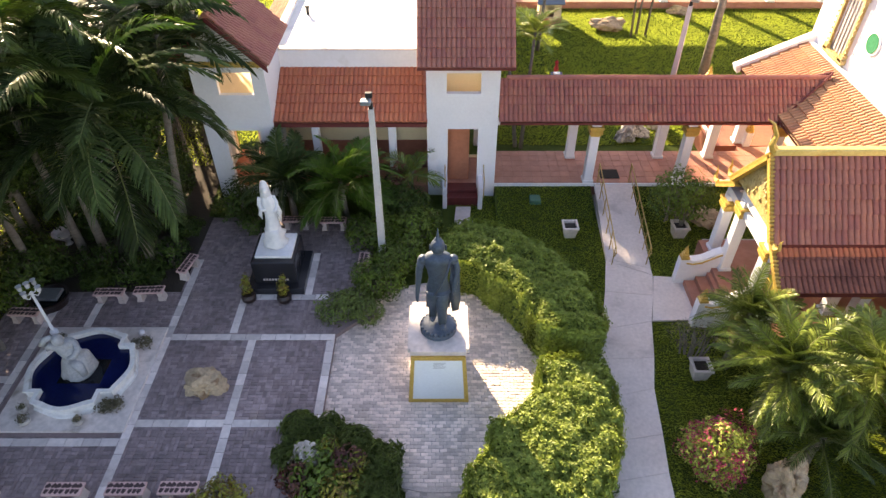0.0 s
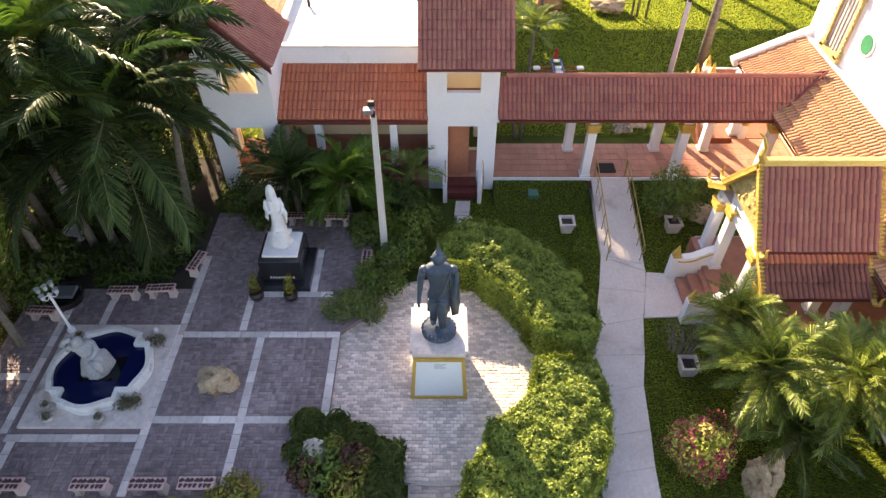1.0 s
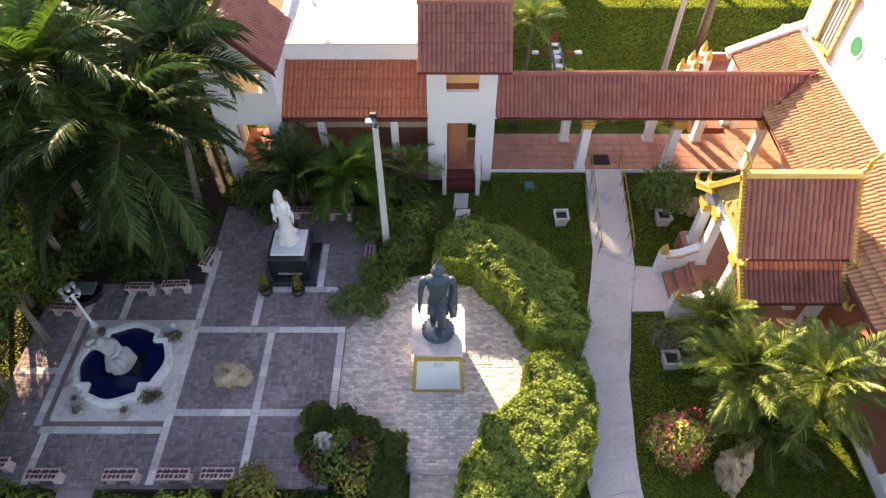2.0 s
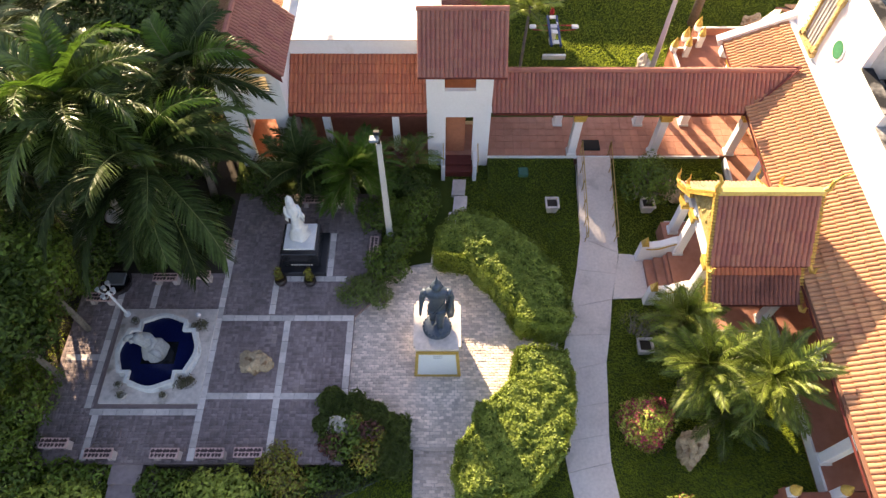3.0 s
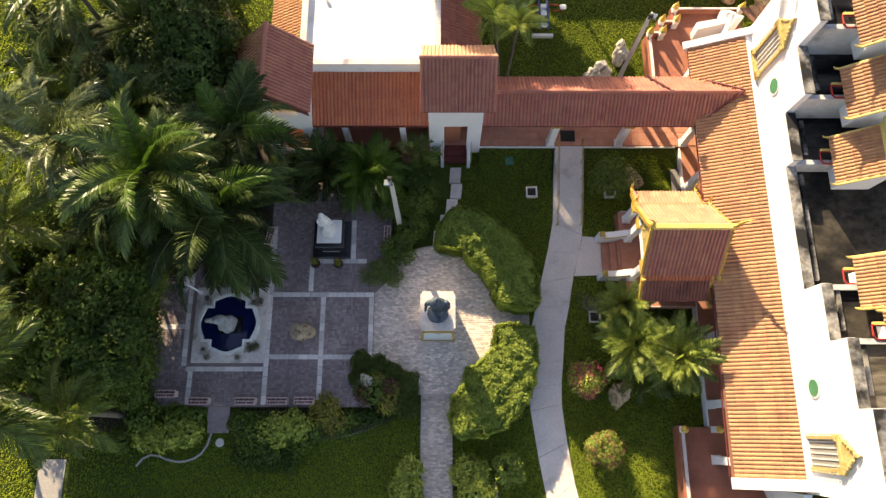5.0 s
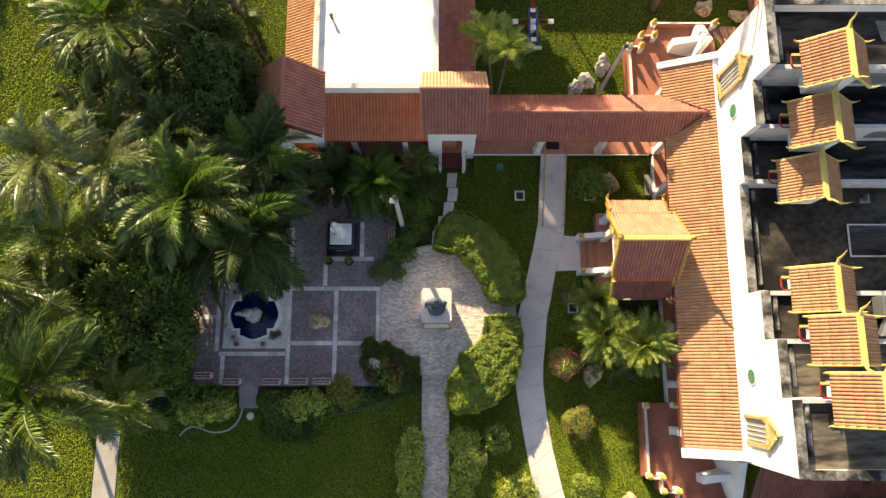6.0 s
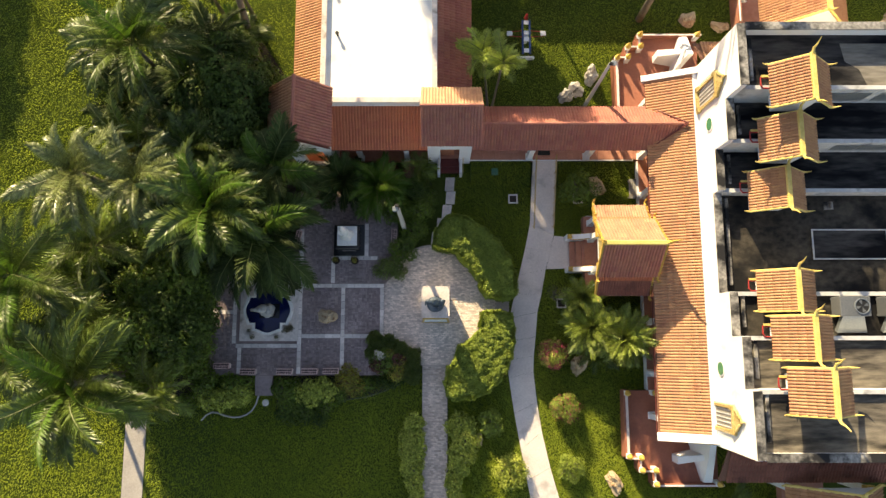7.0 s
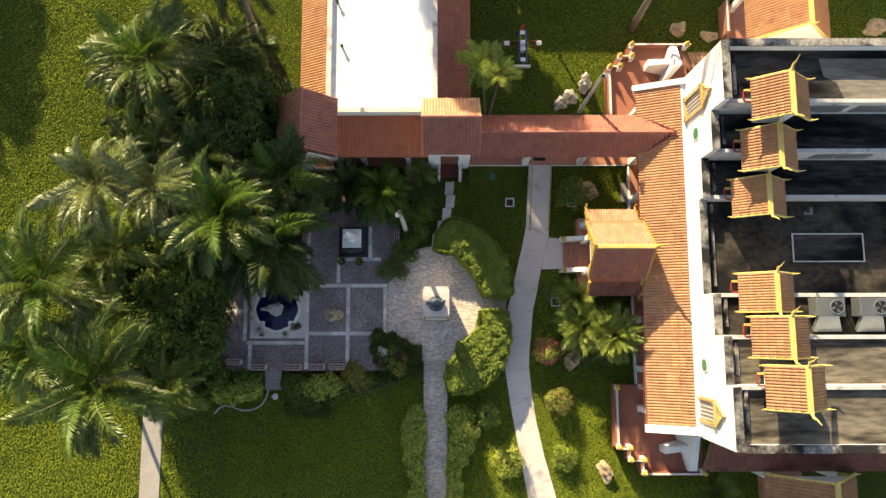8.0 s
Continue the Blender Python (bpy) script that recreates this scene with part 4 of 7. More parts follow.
# verandah roof along the west front
bm = slab(B(), [(HX - 0.26, 4.75, 4.38), (HX - 0.26, 26.05, 4.50), (12.95, 26.2, 3.3), (12.72, 4.95, 3.2)], 0.12)
r_ver = part("verandah_roof", bm, M_UNDER, hall)
Lv = math.hypot(2.45, 1.175)
part("upstand", box(B(), HX - 0.26, HX - 0.002, 4.95, 26.05, 4.2, 4.56, 0.02), M_WHITE, hall, "white rendered upstand above the tiles")
tile_field(r_ver, (HX - 0.26, 4.95, 4.405), (0.0, 1, 0.004), (-2.46, 0.0, -1.175), 60, 7, 0.352, Lv / 7, M_TILE_LIT, singles=300,
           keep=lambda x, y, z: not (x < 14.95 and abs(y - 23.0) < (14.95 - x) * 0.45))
part("fascia", slab(B(), [(12.92, 26.2, 3.26), (12.69, 4.95, 3.16), (12.69, 4.95, 3.09), (12.92, 26.2, 3.19)], 0.04), M_FASCIA, r_ver)
# valley trims where the two roofs meet
bm = B()
tube(bm, [(14.95, 23.0, 4.60), (12.93, 21.76, 3.28)], 0.05, 6)
tube(bm, [(14.95, 23.0, 4.60), (12.95, 24.5, 3.28)], 0.05, 6)
part("valley", bm, M_FASCIA, r_ver)
# white gable kerbs at the two ends
for y0, y1 in ((26.05, 26.42), (4.5, 4.95)):
    part("roof_kerb_end", slab(B(), [(12.6, y0, 3.42), (12.6, y1, 3.42), (15.6, y1, 4.85), (15.6, y0, 4.85)], 0.34), M_WHITE, r_ver, "white rendered end kerb")
part("verandah_floor", prism(B(), [(13.2, 7.1), (15.6, 7.1), (15.6, 24.85), (13.2, 24.85)], -0.6, 0.15), M_FLOOR, hall)
part("verandah_edge", box(B(), 13.12, 13.2, 7.1, 21.9, -0.3, 0.165), M_WHITE, hall)
part("back_wall", box(B(), 15.5, 15.6, 4.4, 26.4, -0.5, 4.4), M_CREAM, hall)
for y in (25.3, 19.55, 11.35, 8.15, 5.55):
    column(hall, 13.35, y, 0.16, 3.25)
# round vents and gilded windows on the west front
for y, z in ((22.42, 6.0), (8.65, 5.55)):
    bm = B()
    cyl(bm, (HX - 0.05, y, z), (HX + 0.02, y, z), 0.43, None, 28)
    oc = part("round_vent", bm, M_WHITE, hall)
    bm = cyl(B(), (HX - 0.07, y, z), (HX + 0.02, y, z), 0.35, None, 28)
    part("glazing", bm, M_GREEN, oc, "green painted round vent")
for y, z0 in ((24.3, 4.75), (6.05, 4.3)):
    bm = B()
    for s in (-1, 1):
        box(bm, HX - 0.13, HX, y + s * 0.62 - 0.06, y + s * 0.62 + 0.06, z0, z0 + 2.5)
        box(bm, HX - 0.2, HX, y + s * 0.62 - 0.14, y + s * 0.62 + 0.14, z0, z0 + 0.25)
        box(bm, HX - 0.2, HX, y + s * 0.62 - 0.13, y + s * 0.62 + 0.13, z0 + 2.3, z0 + 2.5)
    box(bm, HX - 0.18, HX, y - 0.75, y + 0.75, z0 + 2.45, z0 + 2.62)
    box(bm, HX - 0.2, HX, y - 0.8, y + 0.8, z0 - 0.1, z0 + 0.08)
    pts = [(-0.80, 2.6), (0.80, 2.6), (0.45, 2.85), (0.55, 2.9), (0.26, 3.1), (0.32, 3.16), (0.06, 3.4), (0.0, 3.75), (-0.06, 3.4), (-0.32, 3.16), (-0.26, 3.1), (-0.55, 2.9), (-0.45, 2.85)]
    a_ = [bm.verts.new((HX - 0.14, y + p, z0 + q)) for p, q in pts]
    b_ = [bm.verts.new((HX, y + p, z0 + q)) for p, q in pts]
    bm.faces.new(a_), bm.faces.new(b_[::-1])
    for i in range(len(pts)):
        bm.faces.new((a_[i], b_[i], b_[(i + 1) % len(pts)], a_[(i + 1) % len(pts)]))
    for k in range(11):
        for s in (-1, 1):
            ball(bm, (HX - 0.14, y + s * 0.74, z0 + 0.15 + 0.22 * k), 0.05, 1, (0.7, 1, 1.2))
    for (pa, qa), (pb, qb) in zip(pts[2:], pts[3:]):
        ball(bm, (HX - 0.14, y + (pa + pb) / 2, z0 + (qa + qb) / 2), 0.09, 1, (0.7, 1, 1.3))
    win = part("window", bm, M_GILT, hall, "gilded carved window surround with spire top")
    bm = box(B(), HX - 0.03, HX + 0.02, y - 0.52, y + 0.52, z0 + 0.08, z0 + 2.45)
    part("pane", bm, M_LATTICE, win)
    bm = B()
    for k in range(5):
        box(bm, HX - 0.06, HX - 0.025, y - 0.45 + 0.225 * k - 0.03, y - 0.45 + 0.225 * k + 0.03, z0 + 0.1, z0 + 2.4)
    part("lattice", bm, M_RISER, win)


# turret roofs on the steps of the hall roof
def turret(y0, y1, zr, x=18.62):
    ze, half = zr - 1.30, 1.50
    body = B()
    zb = ze - 1.5
    box(body, x - 0.85, x + 0.85, y0 + 0.35, y1 - 0.35, zb, ze + 0.35)
    t = part("turret", body, M_WHITE, hall, "small gabled roof turret with gilt ridge")
    bm_ = slab(B(), [(x, y0, zr), (x, y1, zr), (x - half, y1, ze), (x - half, y0, ze)], 0.08)
    slab(bm_, [(x, y0, zr), (x, y1, zr), (x + half, y1, ze), (x + half, y0, ze)], 0.08)
    part("turret_roof", bm_, M_UNDER, t)
    Lt = math.hypot(half, 1.3)
    n = 7
    for sx in (-1, 1):
        tile_field(t, (x, y0, zr), (0, 1, 0), (sx * half, 0, -1.3), n, 5, (y1 - y0) / n, Lt / 5, M_TILE_LIT)
    bm_ = box(B(), x - 0.13, x + 0.13, y0 - 0.06, y1 + 0.06, zr - 0.04, zr + 0.13, 0.03)
    for ys, s in ((y0, -1), (y1, 1)):
        tube(bm_, [(x, ys, zr + 0.08), (x, ys + s * 0.22, zr + 0.22), (x + 0.02, ys + s * 0.30, zr + 0.5), (x + 0.03, ys + s * 0.5, zr + 0.85)], [0.09, 0.07, 0.045, 0.015], 6)
    part("ridge", bm_, M_YELLOW, t, "yellow gilt ridge with upswept horns")
    for ys in (y0, y1):
        bm_ = B()
        for sx in (-1, 1):
            tube(bm_, [(x, ys, zr), (x + sx * half, ys, ze + 0.03), (x + sx * (half + 0.25), ys, ze + 0.06), (x + sx * (half + 0.42), ys, ze + 0.22)], [0.07, 0.07, 0.045, 0.015], 6)
        part("bargeboard", bm_, M_YELLOW, t)
    bm_ = B()
    yc_ = (y0 + y1) / 2
    tube(bm_, [(x - 0.85, yc_ + 0.05, ze - 0.42), (x - 1.65, yc_ + 0.05, ze - 0.42), (x - 1.78, yc_ + 0.2, ze - 0.38), (x - 1.78, yc_ + 0.6, ze - 0.38), (x - 0.85, yc_ + 0.6, ze - 0.42)], 0.045, 8)
    part("bracket", bm_, M_RED, t, "red lacquered bracket under the eave")
    part("sill", box(B(), x - 1.72, x - 0.85, yc_ + 0.62, yc_ + 0.74, ze - 0.45, ze - 0.33), M_YELLOW, t)


for y0, y1, zr in ((21.95, 24.25, 11.2), (19.5, 21.85, 9.7), (17.15, 19.35, 8.2), (11.7, 13.85, 8.4), (9.2, 11.4, 9.6), (6.6, 8.85, 10.8)):
    turret(y0, y1, zr)

# air-conditioning units on the roof
for x in (22.0, 24.45):
    ac = thing("rooftop_air_conditioner", "grey metal rooftop air conditioner with round fan", "air conditioner", "rooftop units", at=(x, 11.95, 6.6))
    ac.scale = (0.95, 0.95, 0.95)
    part("casing", box(B(), -0.85, 0.85, -0.55, 0.55, 0.12, 1.0, 0.03), M_STEEL, ac)
    part("fan_ring", lathe(B(), [(0.44, 1.0), (0.44, 1.05), (0.38, 1.05), (0.38, 1.0)], (0.35, 0, 0), 24), M_STEEL_L, ac)
    bm = B()
    cyl(bm, (0.35, 0, 1.0), (0.35, 0, 1.012), 0.37, None, 24)
    part("fan_well", bm, M_BLACKP, ac)
    bm = B()
    for k in range(4):
        a = k * math.pi / 2
        slab(bm, [(0.35 + 0.06 * math.cos(a), 0.06 * math.sin(a), 1.03), (0.35 + 0.34 * math.cos(a), 0.34 * math.sin(a), 1.03),
                  (0.35 + 0.34 * math.cos(a + 0.6), 0.34 * math.sin(a + 0.6), 1.05)], 0.01)
    part("fan_blade", bm, M_STEEL, ac)
    part("duct", slab(B(), [(-0.7, -0.55, 0.9), (0.5, -0.55, 0.9), (1.0, -1.45, 0.25), (-0.7, -1.45, 0.25)], 0.25), M_STEEL_L, ac, "sloping galvanised duct")
    part("skid", box(box(B(), -0.8, 0.8, -0.5, -0.4, 0, 0.12), -0.8, 0.8, 0.4, 0.5, 0, 0.12), M_STEEL, ac)


# corner terraces with low walls and gilded posts
def corner_terrace(name, s, yc, dx=0.0):
    """s = -1: the south one; +1: the north one. yc: the hall's end."""
    P = [(11.6, -2.7), (11.55, 1.35), (12.3, 1.35), (12.3, 2.1), (13.15, 2.1), (13.15, 2.95), (17.3, 2.95), (17.3, 0.0), (15.6, 0.0), (15.6, -2.7)]
    P = [(x + dx, v) for x, v in P]
    pts = [(x, yc + s * v) for x, v in P]
    ob_ = thing(name, "raised terracotta corner terrace with low white-edged walls", "terrace", "corner terraces")
    bm_ = B()
    prism(bm_, pts, -0.6, 0.16)
    part("floor_slab", bm_, M_FLOOR_D, ob_)
    for (xa, va), (xb, vb) in zip(P[:6], P[1:7]):
        ya, yb_ = yc + s * va, yc + s * vb
        lo = B()
        box(lo, min(xa, xb) - 0.02, max(xa, xb) + 0.18, min(ya, yb_) - 0.09, max(ya, yb_) + 0.09, 0.10, 0.55)
        w_ = part("low_wall", lo, M_FLOOR_D, ob_)
        part("cap", box(B(), min(xa, xb) + 0.10, max(xa, xb) + 0.20, min(ya, yb_) - 0.05, max(ya, yb_) + 0.05, 0.55, 0.60), M_STRIP, w_)
    for x, v in ((11.72, -2.6), (11.7, 1.2), (12.42, 1.25), (12.45, 2.0), (13.28, 2.0), (13.28, 2.82), (17.1, 2.82), (13.4, -2.6)):
        x += dx
        po = part("post", box(B(), x - 0.15, x + 0.15, yc + s * v - 0.15, yc + s * v + 0.15, 0.1, 0.85, 0.015), M_WHITE, ob_)
        gold_finial(po, (x, yc + s * v, 0.85), 1.15)
    # leaning white buttress with its arm
    bm_ = B()
    for pa, pb in (((15.6, 0.05, 3.9), (16.45, 2.75, 0.7)), ((15.8, 1.0, 2.3), (14.5, 1.35, 1.2))):
        a, b = Vector((pa[0], yc + s * pa[1], pa[2])), Vector((pb[0], yc + s * pb[1], pb[2]))
        w_ = Vector((0.17, 0, 0)) if abs(pa[1] - pb[1]) > 1 else Vector((0, 0.15, 0))
        vs_ = [bm_.verts.new(q) for q in (a - w_, a + w_, b + w_ * 1.5, b - w_ * 1.5)]
        lo_ = [bm_.verts.new(Vector((q.co.x, q.co.y, 0.1))) for q in vs_]
        bm_.faces.new(vs_), bm_.faces.new(lo_[::-1])
        for i in range(4):
            bm_.faces.new((vs_[i], lo_[i], lo_[(i + 1) % 4], vs_[(i + 1) % 4]))
    part("buttress", bm_, M_WHITE, ob_, "sloping white rendered buttress")
    return ob_


corner_terrace("corner_terrace", -1, 4.36)
corner_terrace("corner_terrace", 1, 27.6, 0.25)
part("terrace_link", box(B(), 13.0, 17.2, 25.4, 27.7, -0.6, 0.148), M_FLOOR_D, hall)

# skirts and portico roofs at the two ends of the hall
for s, y0 in ((-1, 4.34), (1, 26.52)):
    bm = slab(B(), [(16.3, y0, 4.4), (HE, y0, 4.4), (HE, y0 + s * 2.1, 3.3), (16.0, y0 + s * 2.1, 3.3)], 0.1)
    rs = part("end_skirt_roof", bm, M_UNDER, hall)
    # south skirt: shade is in the tile colour; north skirt: sunlight is
    tile_field(rs, (16.4, y0, 4.42), (1, 0, 0), (0, s * 2.1, -1.1), 52, 6, 0.362, math.hypot(2.1, 1.1) / 6, M_TILE_DARK if s < 0 else M_TILE_LIT)
    xc, ya, yb = 22.72 + 0.28 * s, y0 + (2.3 if s < 0 else 2.9) * s, y0 + s * 7.2
    part("porch_floor", box(B(), xc - (2.5 if s > 0 else 1.3), xc + (2.5 if s > 0 else 1.3), min(y0, yb), max(y0, yb), -0.6, 0.15), M_FLOOR, hall)
    if s > 0:
        part("porch_wall", box(B(), xc - 2.72, xc - 2.5, min(ya + s * 2.0, yb), max(ya + s * 2.0, yb), -0.6, 0.8), M_FLOOR, hall)
        part("porch_wall_cap", box(B(), xc - 2.7, xc - 2.62, min(ya + s * 2.0, yb), max(ya + s * 2.0, yb), 0.8, 0.86), M_WHITE, hall)
    for sx in (-2.1, 2.1):
        for v in (ya + 0.3 * s, yb - 0.4 * s):
            column(hall, xc + sx, v, -0.5 if s < 0 else 0.15, 3.6)
    bm = B()
    for sx in (-1, 1):
        slab(bm, [(xc, ya, 6.1), (xc, yb, 6.1), (xc + sx * 2.7, yb, 3.4), (xc + sx * 2.7, ya, 3.4)], 0.1)
    rp = part("portico_roof", bm, M_UNDER, hall)
    for sx in (-1, 1):
        tile_field(rp, (xc, min(ya, yb), 6.12), (0, 1, 0), (sx * 2.7, 0, -2.7), 12, 10, abs(yb - ya) / 12, math.hypot(2.7, 2.7) / 10, M_TILE_LIT)
    bm = box(B(), xc - 0.14, xc + 0.14, min(ya, yb) - 0.1, max(ya, yb) + 0.1, 6.1, 6.28, 0.03)
    tube(bm, [(xc, ya + 0.1 * s, 6.2), (xc, ya - 0.2 * s, 6.4), (xc, ya - 0.35 * s, 6.9)], [0.1, 0.07, 0.015], 6)
    for sx in (-1, 1):
        tube(bm, [(xc, ya, 6.1), (xc + sx * 2.7, ya, 3.45), (xc + sx * 3.0, ya, 3.6)], [0.09, 0.09, 0.03], 6)
    part("ridge", bm, M_YELLOW, rp, "yellow gilt ridge and gable edges")
    gp = B()
    vs_ = [gp.verts.new((xc + q, ya + s * v, z)) for v in (0.12, 0.24) for q, z in ((-2.45, 3.55), (2.45, 3.55), (0, 5.95))]
    for f in ((0, 1, 2), (3, 5, 4), (0, 2, 5, 3), (1, 4, 5, 2), (0, 3, 4, 1)):
        gp.faces.new([vs_[i] for i in f])
    part("gable_panel", gp, M_WHITE, rp)


# ---- entrance pavilion ----
pav = thing("entrance_pavilion", "gilded entrance pavilion with two-tier clay tile roof", "pavilion")
PX0, PX1, PY, PZ = 9.42, 12.95, 15.6, 5.68
for tier, (x0, x1, ya, za, yb, zb, rows) in enumerate(((PX0, PX1, 0.0, PZ, 1.66, 3.72, 6), (9.55, 12.72, 1.50, 3.62, 2.70, 2.78, 3))):
    bm = B()
    for s in (-1, 1):
        slab(bm, [(x0, PY + s * ya, za), (x1, PY + s * ya, za), (x1, PY + s * yb, zb), (x0, PY + s * yb, zb)], 0.09)
    rf = part("roof", bm, M_UNDER, pav)
    cols = 10
    L = math.hypot(yb - ya, za - zb)
    for s in (-1, 1):
        # north slopes have sunlight in the tile colour; lower south tier is darker
        tile_field(rf, (x0, PY + s * ya, za), (1, 0, 0), (0, s * (yb - ya), zb - za), cols, rows, (x1 - x0) / cols, L / rows, M_TILE_SUN if s > 0 else M_TILE_DARK if tier else M_TILE, singles=60 if s < 0 else 0)
        if tier:
            tile_field(rf, (x0, PY + s * ya, za), (1, 0, 0), (0, s * (yb - ya), zb - za), cols, 1, (x1 - x0) / cols, L / rows * 0.85, M_TILE_NEW, lift=0.03)
    part("fascia", box(box(B(), x0, x1, PY - yb - 0.04, PY - yb + 0.02, zb - 0.14, zb - 0.01), x0, x1, PY + yb - 0.02, PY + yb + 0.04, zb - 0.14, zb - 0.01), M_FASCIA, rf)
    # gilded ribbed bargeboards
    for xg in (x0, x1):
        for s in (-1, 1):
            bm = B()
            a, b = Vector((xg, PY + s * ya, za)), Vector((xg, PY + s * yb, zb))
            d = (b - a)
            n = 22 if tier == 0 else 12
            e = Vector((0.11, 0, 0))
            slab(bm, [a - e, a + e, b + e, b - e], 0.13)
            for k in range(n):
                p = a + d * ((k + 0.5) / n) + Vector((0, s * 0.015, 0.02))
                cyl(bm, p - e * 1.1, p + e * 1.1, 0.042, None, 6)
            tip = b + Vector((0, s * 0.05, 0))
            tube(bm, [tip, tip + Vector((0, s * 0.20, -0.03)), tip + Vector((0, s * 0.32, 0.10)), tip + Vector((0, s * 0.28, 0.30)), tip + Vector((0, s * 0.36, 0.44))], [0.085, 0.085, 0.06, 0.035, 0.01], 6)
            part("bargeboard", bm, M_GOLD, rf, "gilded ribbed bargeboard with upturned tip")
bm = box(B(), PX0 - 0.05, PX1 + 0.05, PY - 0.13, PY + 0.13, PZ - 0.02, PZ + 0.20, 0.04)
part("ridge", bm, M_YELLOW, pav, "broad yellow ridge beam")
for xg, s in ((PX0, -1), (PX1, 1)):
    bm = tube(B(), [(xg, PY, PZ + 0.1), (xg + s * 0.14, PY, PZ + 0.32), (xg + s * 0.10, PY, PZ + 0.6), (xg + s * 0.28, PY, PZ + 0.95), (xg + s * 0.5, PY, PZ + 1.1)],
              [0.13, 0.10, 0.07, 0.045, 0.012], 7)
    part("horn", bm, M_GOLD, pav, "gilded upswept roof horn")
    # gable panel
    bm = B()
    xi = xg - s * 0.12
    pts = [(PY - 1.5, 3.72), (PY + 1.5, 3.72), (PY, PZ - 0.15)]
    a_ = [bm.verts.new((xi, p, q)) for p, q in pts]
    b_ = [bm.verts.new((xi - s * 0.1, p, q)) for p, q in pts]
    bm.faces.new(a_), bm.faces.new(b_[::-1])
    for i in range(3):
        bm.faces.new((a_[i], b_[i], b_[(i + 1) % 3], a_[(i + 1) % 3]))
    for k in range(70):
        t = random.random()
        yy = PY + (1 - t) * random.uniform(-1.3, 1.3)
        ball(bm, (xi + s * 0.02, yy, 3.80 + t * 1.6), random.uniform(0.04, 0.075), 1, (0.6, 1, 1.3))
    part("gable_panel", bm, M_GILT, pav, "gilded carved gable panel")
for x in (9.85, 12.5):
    for y in (13.5, 14.55, 16.65, 17.7):
        column(pav, x, y, 0.3, 3.25 if abs(y - PY) < 1.5 else 2.75, 0.34)
for x in (9.85, 12.5):
    part("beam", box(B(), x - 0.12, x + 0.12, 13.3, 17.9, 2.72, 2.98), M_WHITE, pav)
    part("beam", box(B(), x - 0.12, x + 0.12, 14.3, 16.9, 3.2, 3.5), M_WHITE, pav)
for y in (13.5, 17.7):
    part("beam", box(B(), 9.97, 12.38, y - 0.11, y + 0.11, 2.74, 2.96), M_WHITE, pav)
part("floor_slab", box(box(B(), 9.45, 13.1, 13.05, 18.15, -0.6, 0.30), 13.0, 15.6, 14.2, 17.0, -0.6, 0.165), M_FLOOR, pav)
part("plinth_edge", box(box(B(), 9.6, 13.0, 18.15, 18.2, 0.2, 0.31), 9.6, 13.0, 13.0, 13.05, 0.2, 0.31), M_STRIP, pav)
for k in range(3):
    part("step", box(B(), 8.60 + 0.36 * k, 9.5, 14.88, 16.58, -0.6, -0.24 + 0.19 * k, 0.012), M_FLOOR, pav, "terracotta tiled step")
for y in (14.68, 16.78):
    bm = B()
    prof = [(8.30, -0.5), (8.30, 0.62), (8.52, 0.66), (8.75, 0.62), (9.05, 0.68), (9.35, 0.86), (9.62, 1.02), (9.85, 1.06), (9.85, -0.5)]
    a_ = [bm.verts.new((p, y - 0.15, q)) for p, q in prof]
    b_ = [bm.verts.new((p, y + 0.15, q)) for p, q in prof]
    bm.faces.new(a_), bm.faces.new(b_[::-1])
    for i in range(len(prof)):
        j = (i + 1) % len(prof)
        bm.faces.new((a_[i], b_[i], b_[j], a_[j]))
    bal = part("balustrade", bm, M_WHITE, pav, "curved white stair balustrade")
    bm = B()
    for yy in (y - 0.16, y + 0.16):
        tube(bm, [(p, yy, q - 0.14) for p, q in prof[2:8]], 0.03, 5)
    part("trim", bm, M_GOLD, bal)
    bm = lathe(B(), [(0.20, 0), (0.20, 0.08), (0.14, 0.10), (0.16, 0.18), (0.10, 0.21), (0.12, 0.28), (0.07, 0.31), (0.08, 0.37), (0.015, 0.52)], (8.46, y, 0.66), 4, turn=math.pi / 4)
    part("finial", bm, M_GOLD, bal, "gilded tiered finial")

# ramp handrails
for x0, x1 in ((6.42, 6.25), (7.72, 7.52)):
    rail = thing("handrail", "thin brass ramp handrail on slim posts", "handrail", "ramp handrails", at=(0, 0, 0))
    ya, yb = 22.1, 17.5
    za, zb = 0.16, -0.42
    P = lambda t, h: (x0 + (x1 - x0) * t, ya + (yb - ya) * t, za + (zb - za) * t + h)
    bm = tube(B(), [P(0, 0.45), P(0, 0.9), P(0.5, 0.9), P(1, 0.9), P(1.03, 0.8), P(1.0, 0.5), P(0.97, 0.48)], 0.024, 6)
    part("top_rail", bm, M_BRASS, rail)
    part("mid_rail", tube(B(), [P(0, 0.5), P(1, 0.5)], 0.016, 6), M_BRASS, rail)
    for t in (0.02, 0.22, 0.43, 0.64, 0.82, 0.98):
        part("post", tube(B(), [P(t, 0), P(t, 0.9)], 0.02, 6), M_BRASS, rail)


